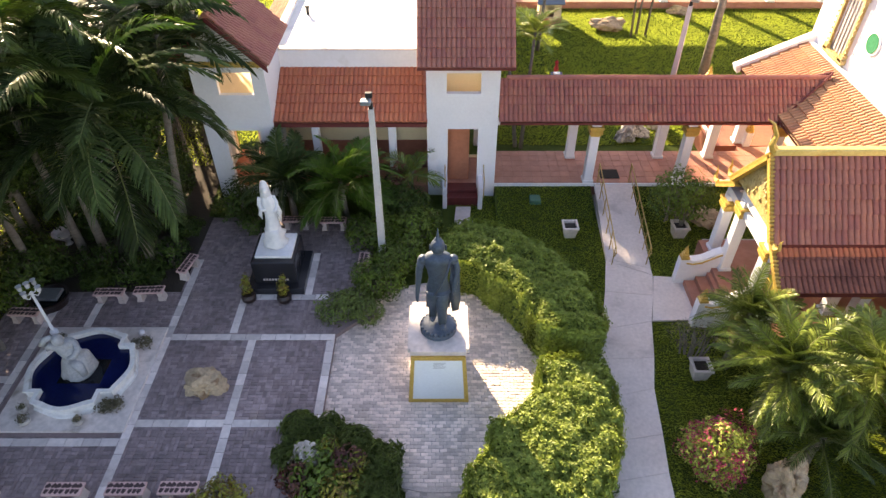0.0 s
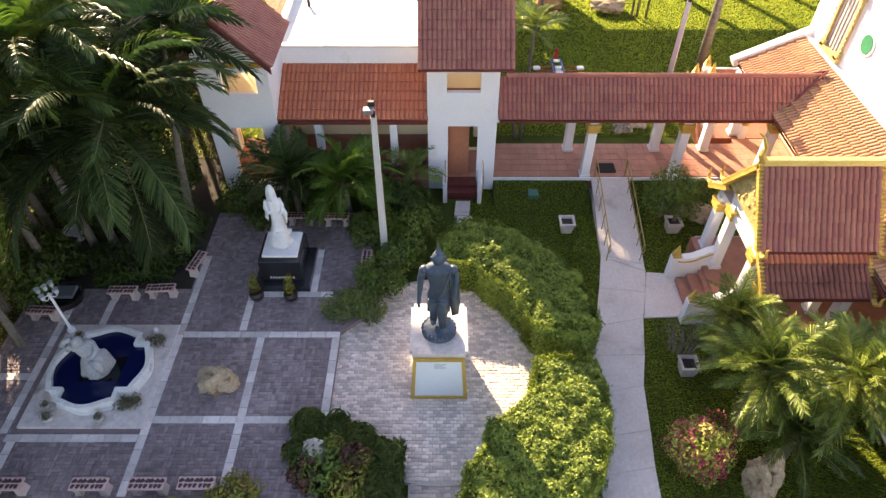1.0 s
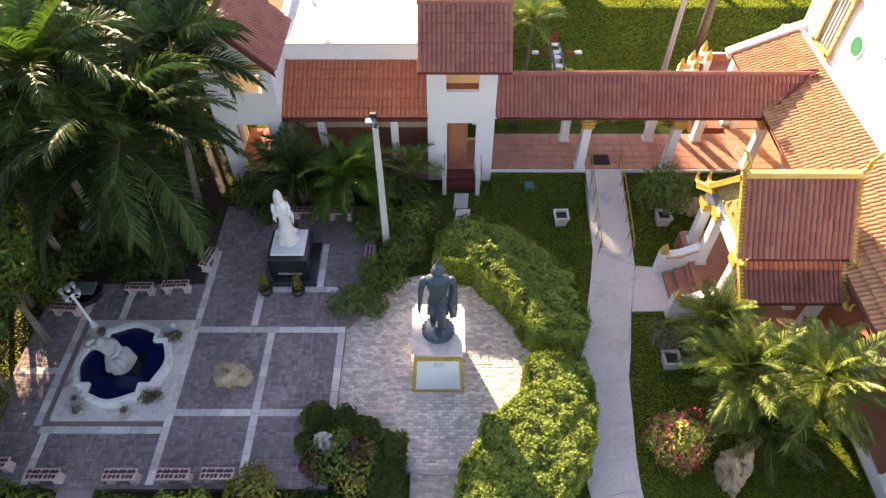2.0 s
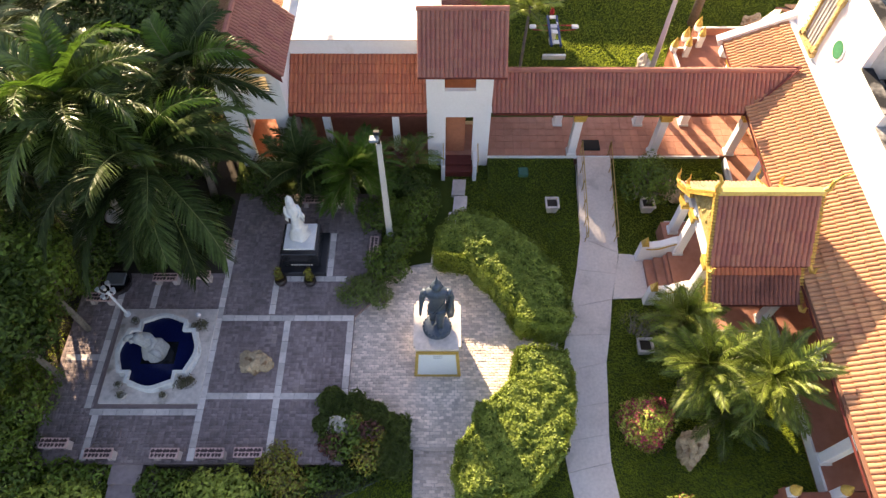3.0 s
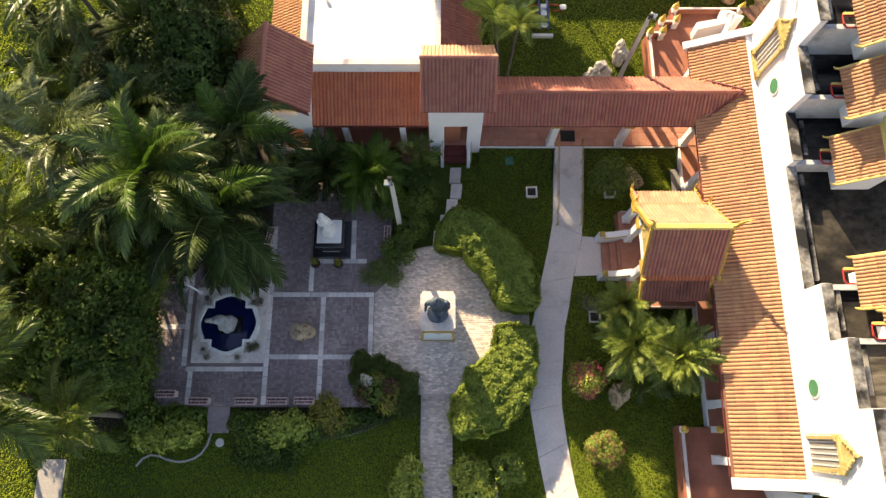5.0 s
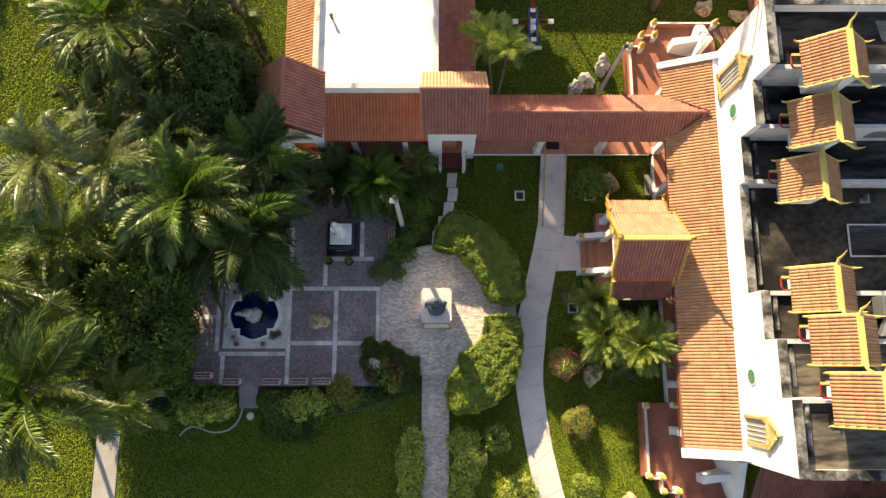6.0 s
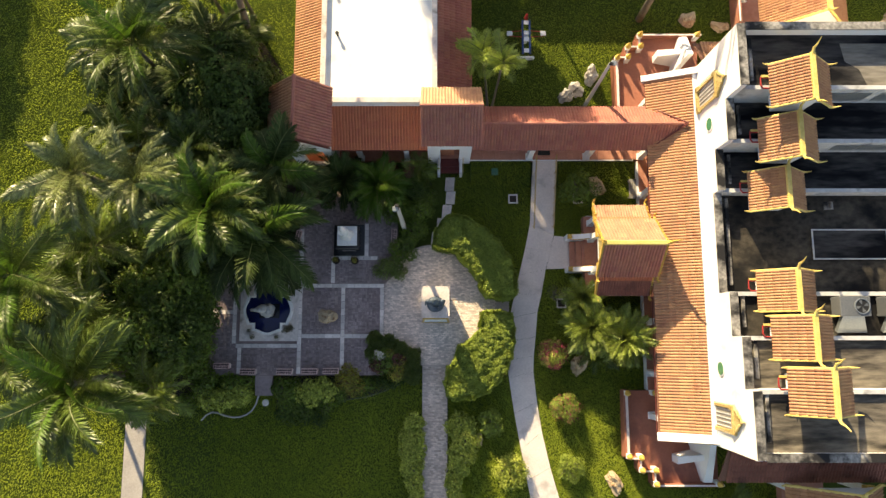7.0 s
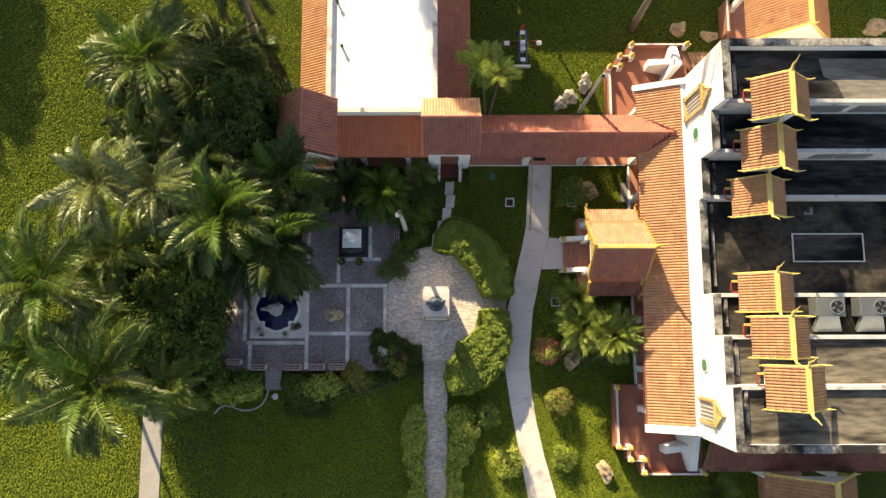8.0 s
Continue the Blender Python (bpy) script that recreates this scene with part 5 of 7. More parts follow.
# ---- statues, fountain, benches ----
# standing bronze figure on its plinth
ped = thing("statue_plinth", "tall plinth with worn marble top and gold-framed board", "plinth", at=(-0.13, 12.5, -0.19))
part("body", box(B(), -0.76, 0.76, -0.88, 0.92, 0, 1.85, 0.02), M_WHITE, ped)
bm = B()
prism(bm, [(-0.86, -0.84), (-0.78, -0.84), (-0.78, -0.95), (0.78, -0.95), (0.78, -0.84), (0.86, -0.84), (0.86, 0.86), (0.78, 0.86), (0.78, 1.0), (-0.78, 1.0), (-0.78, 0.86), (-0.86, 0.86)], 1.85, 2.0)
part("top_slab", bm, M_MARBLE_W, ped, "worn white marble slab")
def lean(u, z, d=0.0):
    """A point of the leaning board: u from -1 to 1 across, z up, d in front of it."""
    k = (1.8 - z) / 1.75
    return (u * (0.66 + 0.10 * k), -0.98 - 0.16 * k - d, z)


bd = part("board", slab(B(), [lean(-1, 1.74, 0.02), lean(1, 1.74, 0.02), lean(1, 0.14, 0.02), lean(-1, 0.14, 0.02)], 0.04), M_BOARD, ped, "white notice board")
for ua, ub, za, zb in ((-1.16, -1.0, 0.03, 1.86), (1.0, 1.16, 0.03, 1.86), (-1.0, 1.0, 1.74, 1.86), (-1.0, 1.0, 0.03, 0.14)):
    part("board_frame", slab(B(), [lean(ua, zb, 0.05), lean(ub, zb, 0.05), lean(ub, za, 0.05), lean(ua, za, 0.05)], 0.09), M_GOLD, ped, "gold painted frame")
bm = B()
for k in range(5):
    z = 1.60 - 0.05 * k
    slab(bm, [lean(-0.22 + 0.03 * (k % 2), z + 0.02, 0.024), lean(0.32 - 0.07 * (k % 3), z + 0.02, 0.024), lean(0.32 - 0.07 * (k % 3), z, 0.024), lean(-0.22 + 0.03 * (k % 2), z, 0.024)], 0.003)
part("lines", bm, M_INK, bd)

bm = B()
lathe(bm, [(0.50, 0), (0.54, 0.05), (0.46, 0.10), (0.46, 0.18), (0.52, 0.26), (0.47, 0.30), (0.0, 0.31)], (0, 0, 0), 26, 0.92)
for k in range(22):
    a = 2 * math.pi * k / 22
    ball(bm, (0.50 * math.cos(a), 0.46 * math.sin(a), 0.22), 0.07, 1, (1, 1, 1.35))
ball(bm, (0.13, -0.22, 0.46), 0.13, 2, (0.7, 1.6, 0.5)), ball(bm, (-0.17, 0.1, 0.46), 0.13, 2, (0.7, 1.6, 0.5))
tube(bm, [(0.12, -0.14, 0.45), (0.11, -0.10, 0.9), (0.12, -0.02, 1.35), (0.10, 0.0, 1.75)], [0.12, 0.15, 0.20, 0.24], 12)
tube(bm, [(-0.17, 0.16, 0.45), (-0.15, 0.16, 0.9), (-0.14, 0.07, 1.35), (-0.10, 0.02, 1.75)], [0.12, 0.15, 0.20, 0.24], 12)
lathe(bm, [(0.29, 1.45), (0.34, 1.65), (0.33, 1.85), (0.265, 2.15), (0.31, 2.45), (0.40, 2.75), (0.43, 2.88), (0.34, 3.0), (0.14, 3.06), (0.12, 3.14)], (0, 0.02, 0), 20, 0.62)
ball(bm, (0, -0.01, 3.33), 0.215, 3, (0.92, 1.0, 1.15))
lathe(bm, [(0.13, 3.48), (0.10, 3.56), (0.06, 3.61), (0.04, 3.70), (0.028, 3.80), (0.008, 3.94)], (0, 0.02, 0), 12)
for s in (-1, 1):
    ball(bm, (s * 0.215, 0.0, 3.28), 0.07, 1, (0.4, 0.7, 1.9))
    ball(bm, (s * 0.41, 0.02, 2.84), 0.15, 2)
tube(bm, [(-0.43, 0.02, 2.86), (-0.52, 0.04, 2.45), (-0.55, 0.0, 2.1), (-0.58, -0.08, 1.75), (-0.60, -0.12, 1.5), (-0.59, -0.14, 1.36)], [0.13, 0.105, 0.085, 0.065, 0.05, 0.025], 10)
tube(bm, [(0.43, 0.02, 2.86), (0.52, 0.04, 2.45), (0.50, -0.04, 2.1), (0.45, -0.16, 1.92)], [0.13, 0.105, 0.09, 0.07], 10)
ball(bm, (0.43, -0.20, 1.84), 0.085, 2, (0.7, 0.8, 1.5))
slab(bm, [(0.36, 0.12, 2.75), (0.60, 0.16, 2.2), (0.64, 0.20, 1.2), (0.60, 0.18, 0.75), (0.40, 0.16, 0.7), (0.30, 0.14, 1.5)], 0.07)
slab(bm, [(-0.34, 0.12, 1.8), (-0.36, 0.2, 0.85), (0.34, 0.22, 0.8), (0.36, 0.14, 1.8)], 0.06)
tube(bm, [(-0.35, -0.10, 1.72), (-0.15, -0.22, 1.66), (0.15, -0.22, 1.66), (0.35, -0.10, 1.72)], 0.03, 6)
tube(bm, [(-0.10, -0.25, 1.7), (0.12, -0.27, 2.2), (0.26, -0.25, 2.6), (0.34, -0.10, 2.95)], [0.02, 0.03, 0.035, 0.03], 6)
figure = part("bronze_statue", bm, M_BRONZE, None, smooth=True)
figure.matrix_basis = pose(-0.13, 12.38, 1.81) @ Matrix.Scale(0.95, 4)
tagged(figure, "slate-blue bronze robed standing statue on a lotus base", "statue")

# white standing statue on black granite
gp = thing("granite_plinth", "stepped polished black granite plinth with marble cap", "plinth", at=(-5.72, 16.62, -0.02))
part("base", box(B(), -0.98, 0.98, -1.0, 1.0, 0, 0.28, 0.015), M_BLACK, gp)
part("body", box(B(), -0.74, 0.74, -0.72, 0.80, 0.28, 1.22, 0.03), M_BLACK, gp)
part("cap", box(B(), -0.62, 0.62, -0.5, 0.74, 1.22, 1.32, 0.012), M_MARBLE, gp, "white marble slab")
bm = B()
for k in range(9):
    box(bm, -0.42 + 0.1 * k, -0.36 + 0.1 * k, -0.735, -0.72, 0.42, 0.50)
part("lettering", bm, M_STRIP, gp, "pale unreadable lettering")
bm = B()
lathe(bm, [(0.40, 0), (0.46, 0.08), (0.40, 0.16), (0.44, 0.28), (0.36, 0.4), (0.40, 0.5), (0.31, 0.62), (0.30, 0.74)], (0, 0, 0), 18, 0.85)
for v in bm.verts:
    v.co += Vector((noise.noise(v.co * 5), noise.noise(v.co * 5 + Vector((5, 0, 0))), 0.4 * noise.noise(v.co * 4))) * 0.13
folds = []
for k in range(15):
    t = k / 14.0
    z = 0.62 + 1.56 * t
    r = (0.30, 0.29, 0.27, 0.255, 0.245, 0.24, 0.24, 0.25, 0.262, 0.275, 0.285, 0.285, 0.26, 0.19, 0.09)[k]
    folds.append([bm.verts.new(((r * (1 + 0.09 * math.sin(7 * a_ + 2.2 * t) * (1 - t))) * math.cos(a_) + 0.05 * math.sin(3.0 * t), 0.74 * r * (1 + 0.09 * math.cos(6 * a_ + t)) * math.sin(a_), z))
                  for a_ in [2 * math.pi * i / 28 for i in range(28)]])
for ra, rb in zip(folds, folds[1:]):
    for i in range(28):
        bm.faces.new((ra[i], ra[(i + 1) % 28], rb[(i + 1) % 28], rb[i]))
ball(bm, (0.0, -0.06, 2.30), 0.125, 2, (0.95, 1, 1.25))
lathe(bm, [(0.20, 2.02), (0.19, 2.2), (0.175, 2.36), (0.14, 2.5), (0.07, 2.6), (0.02, 2.63)], (0, 0.03, 0), 16, 0.9)
tube(bm, [(-0.24, 0, 2.02), (-0.31, -0.06, 1.78), (-0.22, -0.20, 1.62), (-0.06, -0.25, 1.66)], [0.08, 0.085, 0.075, 0.04], 9)
tube(bm, [(0.25, 0, 2.02), (0.33, -0.05, 1.78), (0.30, -0.18, 1.58), (0.18, -0.27, 1.55)], [0.08, 0.085, 0.08, 0.04], 9)
tube(bm, [(0.32, -0.10, 1.66), (0.39, -0.10, 1.42), (0.36, -0.08, 1.15), (0.37, -0.06, 0.95)], [0.09, 0.10, 0.07, 0.02], 8)
tube(bm, [(-0.28, -0.12, 1.66), (-0.32, -0.12, 1.42), (-0.29, -0.1, 1.2)], [0.08, 0.08, 0.02], 8)
lady = part("marble_statue", bm, M_MARBLE, None, smooth=True)
lady.matrix_basis = pose(-5.72, 16.75, 1.30, 0, 0, 12) @ Matrix.Diagonal((0.86, 0.9, 1.0, 1.0))
tagged(lady, "white marble robed standing statue on a rocky base", "statue")


# quatrefoil fountain
def quatrefoil(r_out, end, cut, n=14):
    """Four shallow swelling lobes, half width r_out, that end at (end, cut), with a square notch to (cut, cut) between them."""
    pts = []
    for q in range(4):
        c, s = math.cos(q * math.pi / 2), math.sin(q * math.pi / 2)
        loc = []
        for i in range(n + 1):
            u = -1 + 2 * i / n
            swell = 0.55 * (0.5 + 0.5 * math.cos(math.pi * u)) + 0.45 * (1 - u * u)
            loc.append((end + (r_out - end) * swell, cut * u))
        loc.append((cut, cut))
        pts += [(c * x - s * y, s * x + c * y) for x, y in loc]
    return pts


def ring_wall(bm_, outlines):
    """A wall swept through outlines of equal length: (points, height) from outside foot to inside foot."""
    loops_ = [[bm_.verts.new((x, y, z)) for x, y in o] for o, z in outlines]
    for a, b in zip(loops_, loops_[1:]):
        for i in range(len(a)):
            bm_.faces.new((a[i], a[(i + 1) % len(a)], b[(i + 1) % len(a)], b[i]))
    return bm_


fo = thing("fountain", "quatrefoil white marble fountain basin with deep blue water", "fountain", at=(-10.76, 12.1, 0.0))
part("plinth", box(B(), -1.86, 1.86, -1.94, 1.94, -0.01, 0.09, 0.01), M_MARBLE_W, fo, "worn marble paving slab")
out, mid_, inn = quatrefoil(1.55, 1.28, 0.92), quatrefoil(1.50, 1.24, 0.885), quatrefoil(1.42, 1.16, 0.80)
part("basin_wall", ring_wall(B(), ((out, 0.09), (out, 0.18), (mid_, 0.21), (mid_, 0.40), (out, 0.44), (out, 0.50), (inn, 0.50), (inn, 0.12))), M_RIM, fo, "weathered white basin wall with moulded rim")
bm = B()
vs = [bm.verts.new((x, y, 0.34)) for x, y in quatrefoil(1.425, 1.165, 0.805)]
ctr = bm.verts.new((0, 0, 0.34))
for i in range(len(vs)):
    bm.faces.new((vs[i], vs[(i + 1) % len(vs)], ctr))
part("water", bm, M_BLUE, fo, "still deep blue water")
part("statue_base", box(B(), -0.55, 0.72, -0.50, 0.40, 0.1, 0.345), M_POOLBASE, fo, "dark square plinth just under water")

# small pots and dry plants in the notches round the basin
for x, y, r in ((-11.75, 10.42, 0.17), (-10.22, 10.42, 0.14), (-11.98, 10.82, 0.13), (-9.62, 13.22, 0.13), (-12.0, 13.45, 0.15)):
    pot = thing("flower_pot", "small stained stone pot beside the fountain", "pot", "fountain pots", at=(x, y, 0.09))
    part("bowl", lathe(B(), [(r * 0.6, 0), (r * 0.95, 0.06), (r, 0.17), (r * 1.1, 0.2), (r * 0.85, 0.2), (r * 0.7, 0.12)], (0, 0, 0), 12), M_ROCK_G, pot)
    P, Q = blob_points([(0, 0, 0.22, r * 0.9, r * 0.9, 0.12)], 240, int(x * -100), 0.3)
    leaf_mesh("foliage", P, Q, 0.11, M_DRY, pot, "withered brownish foliage", aspect=0.3, seed=int(x * -100))
ball_ = part("marble_ball", ball(B(), (0, 0, 0.09), 0.10, 3), M_MARBLE, None, smooth=True)
ball_.matrix_basis = pose(-9.62, 13.72, 0.09)
tagged(ball_, "small white marble ball on the fountain slab", "ornament")
for i, (x, y) in enumerate(((-9.38, 13.25), (-9.42, 10.95), (-9.68, 10.86))):
    P, Q = blob_points([(0, 0, 0.14, 0.26, 0.26, 0.17), (0.12, 0.06, 0.2, 0.14, 0.14, 0.14)], 260, 620 + i, 0.3)
    tuft = thing("dry_plant", "dry brown trailing plant on the marble slab", "plant", "fountain plants", at=(x, y, 0.09))
    leaf_mesh("foliage", P, Q, 0.12, M_DRY, tuft, aspect=0.25, seed=620 + i)

# cast figure bending over a rock in the basin
bm = B()
lathe(bm, [(0.50, 0), (0.54, 0.10), (0.50, 0.28), (0.42, 0.48), (0.35, 0.62), (0.30, 0.74)], (0.12, -0.05, 0), 24, 0.8)
for v in bm.verts:
    v.co += Vector((noise.noise(v.co * 2.6), noise.noise(v.co * 2.6 + Vector((7, 0, 0))), 0.3 * noise.noise(v.co * 3))) * 0.14
tube(bm, [(0.10, -0.02, 0.55), (0.06, 0.0, 0.80), (0.0, 0.02, 1.02), (-0.05, 0.05, 1.22)], [0.30, 0.25, 0.27, 0.20], 14)
ball(bm, (-0.02, 0.02, 1.12), 0.30, 3, (1.25, 0.75, 0.62))
ball(bm, (-0.05, -0.06, 1.40), 0.17, 3, (0.95, 1, 1.12))
tube(bm, [(-0.28, 0.02, 1.16), (-0.46, 0.04, 1.06), (-0.56, 0.06, 1.20), (-0.44, 0.04, 1.38), (-0.20, 0.02, 1.48)], [0.12, 0.12, 0.11, 0.09, 0.07], 9)
tube(bm, [(0.27, 0.0, 1.14), (0.36, -0.12, 0.95), (0.22, -0.26, 0.82), (0.05, -0.28, 0.80)], [0.11, 0.10, 0.09, 0.06], 9)
tube(bm, [(0.10, -0.22, 0.60), (0.30, -0.38, 0.50), (0.34, -0.42, 0.18)], [0.16, 0.14, 0.10], 9)
mer = part("fountain_statue", bm, M_STATUE, None, smooth=True)
mer.matrix_basis = pose(-10.9, 12.12, 0.34, 0, 0, 12)
tagged(mer, "grey cast-stone figure on rocks standing in the fountain", "statue")


# globe lamp beside the fountain
lamp = thing("garden_lamp", "white garden lamp post with five flower-shaped glass shades", "lamp", at=(-12.45, 13.78, 0.09))
lamp.scale = (0.85, 0.85, 0.95)
part("post", lathe(B(), [(0.14, 0), (0.15, 0.1), (0.07, 0.2), (0.055, 0.5), (0.05, 1.85), (0.09, 1.9), (0.04, 1.96)], (0, 0, 0), 12), M_WHITE, lamp)
for k in range(5):
    a = 2 * math.pi * k / 4
    r = 0.0 if k == 4 else 0.34
    cx, cy, cz = r * math.cos(a), r * math.sin(a), 2.05 if k < 4 else 2.2
    if r:
        part("arm", tube(B(), [(0, 0, 1.85), (cx * 0.6, cy * 0.6, 1.8), (cx, cy, cz - 0.1)], 0.02, 6), M_WHITE, lamp)
    bm = B()
    lathe(bm, [(0.025, -0.085), (0.07, -0.05), (0.085, 0.035), (0.072, 0.1), (0.11, 0.145)], (cx, cy, cz), 12)
    part("shade", bm, M_GLASSLAMP, lamp, "milky glass tulip shade")

# tall light pole
pole = thing("light_pole", "tall square grey concrete light pole with floodlights", "light pole", at=(-2.18, 17.45, -0.45))
bm = B()
v0 = [bm.verts.new((sx * 0.13, sy * 0.13, 0)) for sx, sy in ((-1, -1), (1, -1), (1, 1), (-1, 1))]
v1 = [bm.verts.new((sx * 0.085, sy * 0.085, 6.55)) for sx, sy in ((-1, -1), (1, -1), (1, 1), (-1, 1))]
bm.faces.new(v1), bm.faces.new(v0[::-1])
for i in range(4):
    bm.faces.new((v0[i], v0[(i + 1) % 4], v1[(i + 1) % 4], v1[i]))
part("shaft", bm, M_POLE, pole)
part("bracket", box(B(), -0.06, 0.06, -0.06, 0.06, 6.5, 6.75), M_BLACKP, pole)
bm = box(B(), -0.3, 0.02, -0.18, 0.10, 6.72, 6.86, 0.03)
part("floodlight", bm, M_STEEL_L, pole, "pale metal floodlight head")
bm = box(B(), -0.16, 0.06, 0.05, 0.20, 6.86, 7.02, 0.02)
part("floodlight", bm, M_BLACKP, pole, "dark floodlight head")


# benches
def bench(at, rz):
    ob_ = thing("bench", "concrete garden bench with pink and black mosaic seat", "bench", "garden benches", at=at, rz=rz)
    ob_.scale = (0.92, 0.92, 0.95)
    seat = part("seat", box(B(), -0.54, 0.54, -0.2, 0.2, 0.40, 0.47, 0.012), M_MOSAIC, ob_)
    rng = random.Random(4)
    for k in range(7):
        cx = -0.42 + 0.14 * k
        for j in (-1, 1):
            bm_ = B()
            u = rng.uniform(0.6, 1.2) * j
            c_ = Vector((cx + rng.uniform(-0.02, 0.02), j * 0.078, 0))
            pts_ = [c_ + Vector((0.072 * math.cos(q) * (1 + 0.3 * math.sin(2 * q + u)), 0.070 * math.sin(q) * (1 + 0.3 * math.cos(3 * q + u)), 0)) for q in [i * math.pi / 4 for i in range(8)]]
            prism(bm_, [(p.x, p.y) for p in pts_], 0.468, 0.474)
            part("inlay", bm_, M_MOSDARK, seat)
    for s in (-1, 1):
        bm_ = B()
        prof = [(s * 0.40, 0.40), (s * 0.28, 0.40), (s * 0.30, 0.25), (s * 0.28, 0.10), (s * 0.26, 0.0), (s * 0.52, 0.0), (s * 0.48, 0.10), (s * 0.44, 0.25), (s * 0.50, 0.40)]
        a_ = [bm_.verts.new((x, -0.16, z)) for x, z in prof]
        b_ = [bm_.verts.new((x, 0.16, z)) for x, z in prof]
        bm_.faces.new(a_), bm_.faces.new(b_[::-1])
        for i in range(len(prof)):
            j = (i + 1) % len(prof)
            bm_.faces.new((a_[i], b_[i], b_[j], a_[j]))
        part("leg", bm_, M_BENCH, ob_)
    return ob_


first = bench((-13.56, 8.62, -0.01), 0)
for x, y, rz in ((-11.9, 8.27, 0), (-9.6, 8.27, 0), (-8.03, 8.28, 0), (-6.7, 8.3, 0), (-11.2, 15.32, 0), (-9.9, 15.42, 3), (-9.0, 16.75, 78), (-13.6, 14.4, -3),
                 (-5.63, 19.25, 0), (-4.18, 19.2, 0), (-2.82, 16.82, 88)):
    copy_thing(first, pose(x, y, -0.01, 0, 0, rz))

# rocks
rock("boulder", (-7.0, 11.72, -0.02), (0.56, 0.50, 0.42), M_ROCK, "tan boulder set in a paving bed", 1)
rock("boulder", (9.0, 8.7, -0.5), (0.46, 0.66, 0.85), M_ROCK, "pitted tan standing rock on the lawn", 27, rz=-15, pits=((0.3, -0.75, 0.6, 0.2, 0.5), (-0.5, -0.5, 0.3, 0.22, 0.3), (0.1, -0.2, 0.95, 0.2, 0.25)))
rock("boulder", (10.55, 20.35, -0.5), (0.5, 0.75, 0.35), M_ROCK, "brown flat boulder on the lawn", 3, rz=20)
rock("boulder", (11.0, 1.4, -0.5), (0.42, 0.75, 0.4), M_ROCK, "pale tan standing slab of rock on the lawn", 4, rz=25)
rock("boulder", (10.4, 27.9, -0.5), (0.42, 0.55, 0.9), M_ROCK_G, "pale upright scholar rock on the lawn", 5)
rock("boulder", (8.7, 26.5, -0.5), (0.5, 0.45, 0.6), M_ROCK_G, "grey rugged rock on the lawn", 6)
rock("boulder", (17.25, 32.1, -0.5), (0.6, 0.55, 0.35), M_ROCK, "tan boulder on the lawn", 7)
rock("boulder", (19.4, 31.6, -0.5), (0.6, 0.4, 0.3), M_ROCK, "tan boulder on the lawn", 8)
rock("boulder", (31.6, 32.2, -0.5), (0.8, 0.6, 0.35), M_ROCK, "tan boulder on the lawn", 9)
rock("boulder", (10.5, 39.8, -0.5), (1.1, 0.55, 0.45), M_ROCK, "long tan boulder on the sunlit lawn", 10)
rock("boulder", (15.5, 42.4, -0.5), (0.8, 0.4, 0.3), M_ROCK, "tan boulder near the far walkway", 11)
rock("boulder", (9.3, 27.0, -0.5), (0.6, 0.5, 0.4), M_ROCK_G, "grey rock near the covered walkway", 12)
rock("boulder", (2.6, 4.0, -0.5), (0.25, 0.4, 0.3), M_ROCK, "small tan rock among shrubs", 13)


# white planters
def planter(at, s, label):
    ob_ = thing("planter", label, "planter", "white planters", at=at)
    bm_ = B()
    lo, hi = 0.22 * s, 0.30 * s
    rings = []
    for r, z in ((lo, 0), (hi, 0.5 * s), (hi + 0.03, 0.5 * s), (hi + 0.03, 0.58 * s), (hi - 0.05, 0.58 * s), (hi - 0.06, 0.42 * s)):
        rings.append([bm_.verts.new((sx * r, sy * r, z)) for sx, sy in ((-1, -1), (1, -1), (1, 1), (-1, 1))])
    for a, b in zip(rings, rings[1:]):
        for i in range(4):
            bm_.faces.new((a[i], a[(i + 1) % 4], b[(i + 1) % 4], b[i]))
    bm_.faces.new(rings[0][::-1])
    part("pot", bm_, M_MARBLE_W, ob_)
    q = hi - 0.055
    part("soil", box(B(), -q, q, -q, q, 0.36 * s, 0.46 * s), M_SOIL, ob_)
    return ob_


planter((4.94, 19.4, -0.5), 0.93, "square white concrete planter with bare soil")
planter((7.95, 12.55, -0.5), 0.92, "square white concrete planter with a sparse shrub")
planter((9.2, 19.4, -0.5), 0.95, "square white concrete planter with a leafy tree")

# green lid, garden bench, playground springer, shrine, leaning post
tagged(part("utility_lid", box(B(), 3.55, 4.0, 21.05, 21.5, -0.5, -0.06, 0.02), M_GREENBOX), "small green plastic utility lid in the lawn", "utility lid")
gb = thing("slatted_bench", "weathered grey slatted bench against the verandah", "bench", at=(13.0, 20.1, -0.5))
for k in range(4):
    part("slat", box(B(), -0.38 + 0.13 * k, -0.28 + 0.13 * k, -0.65, 0.65, 0.42, 0.45), M_LATTICE, gb)
for y in (-0.55, 0.55):
    part("leg", box(B(), -0.36, 0.18, y - 0.04, y + 0.04, 0, 0.42), M_LATTICE, gb)

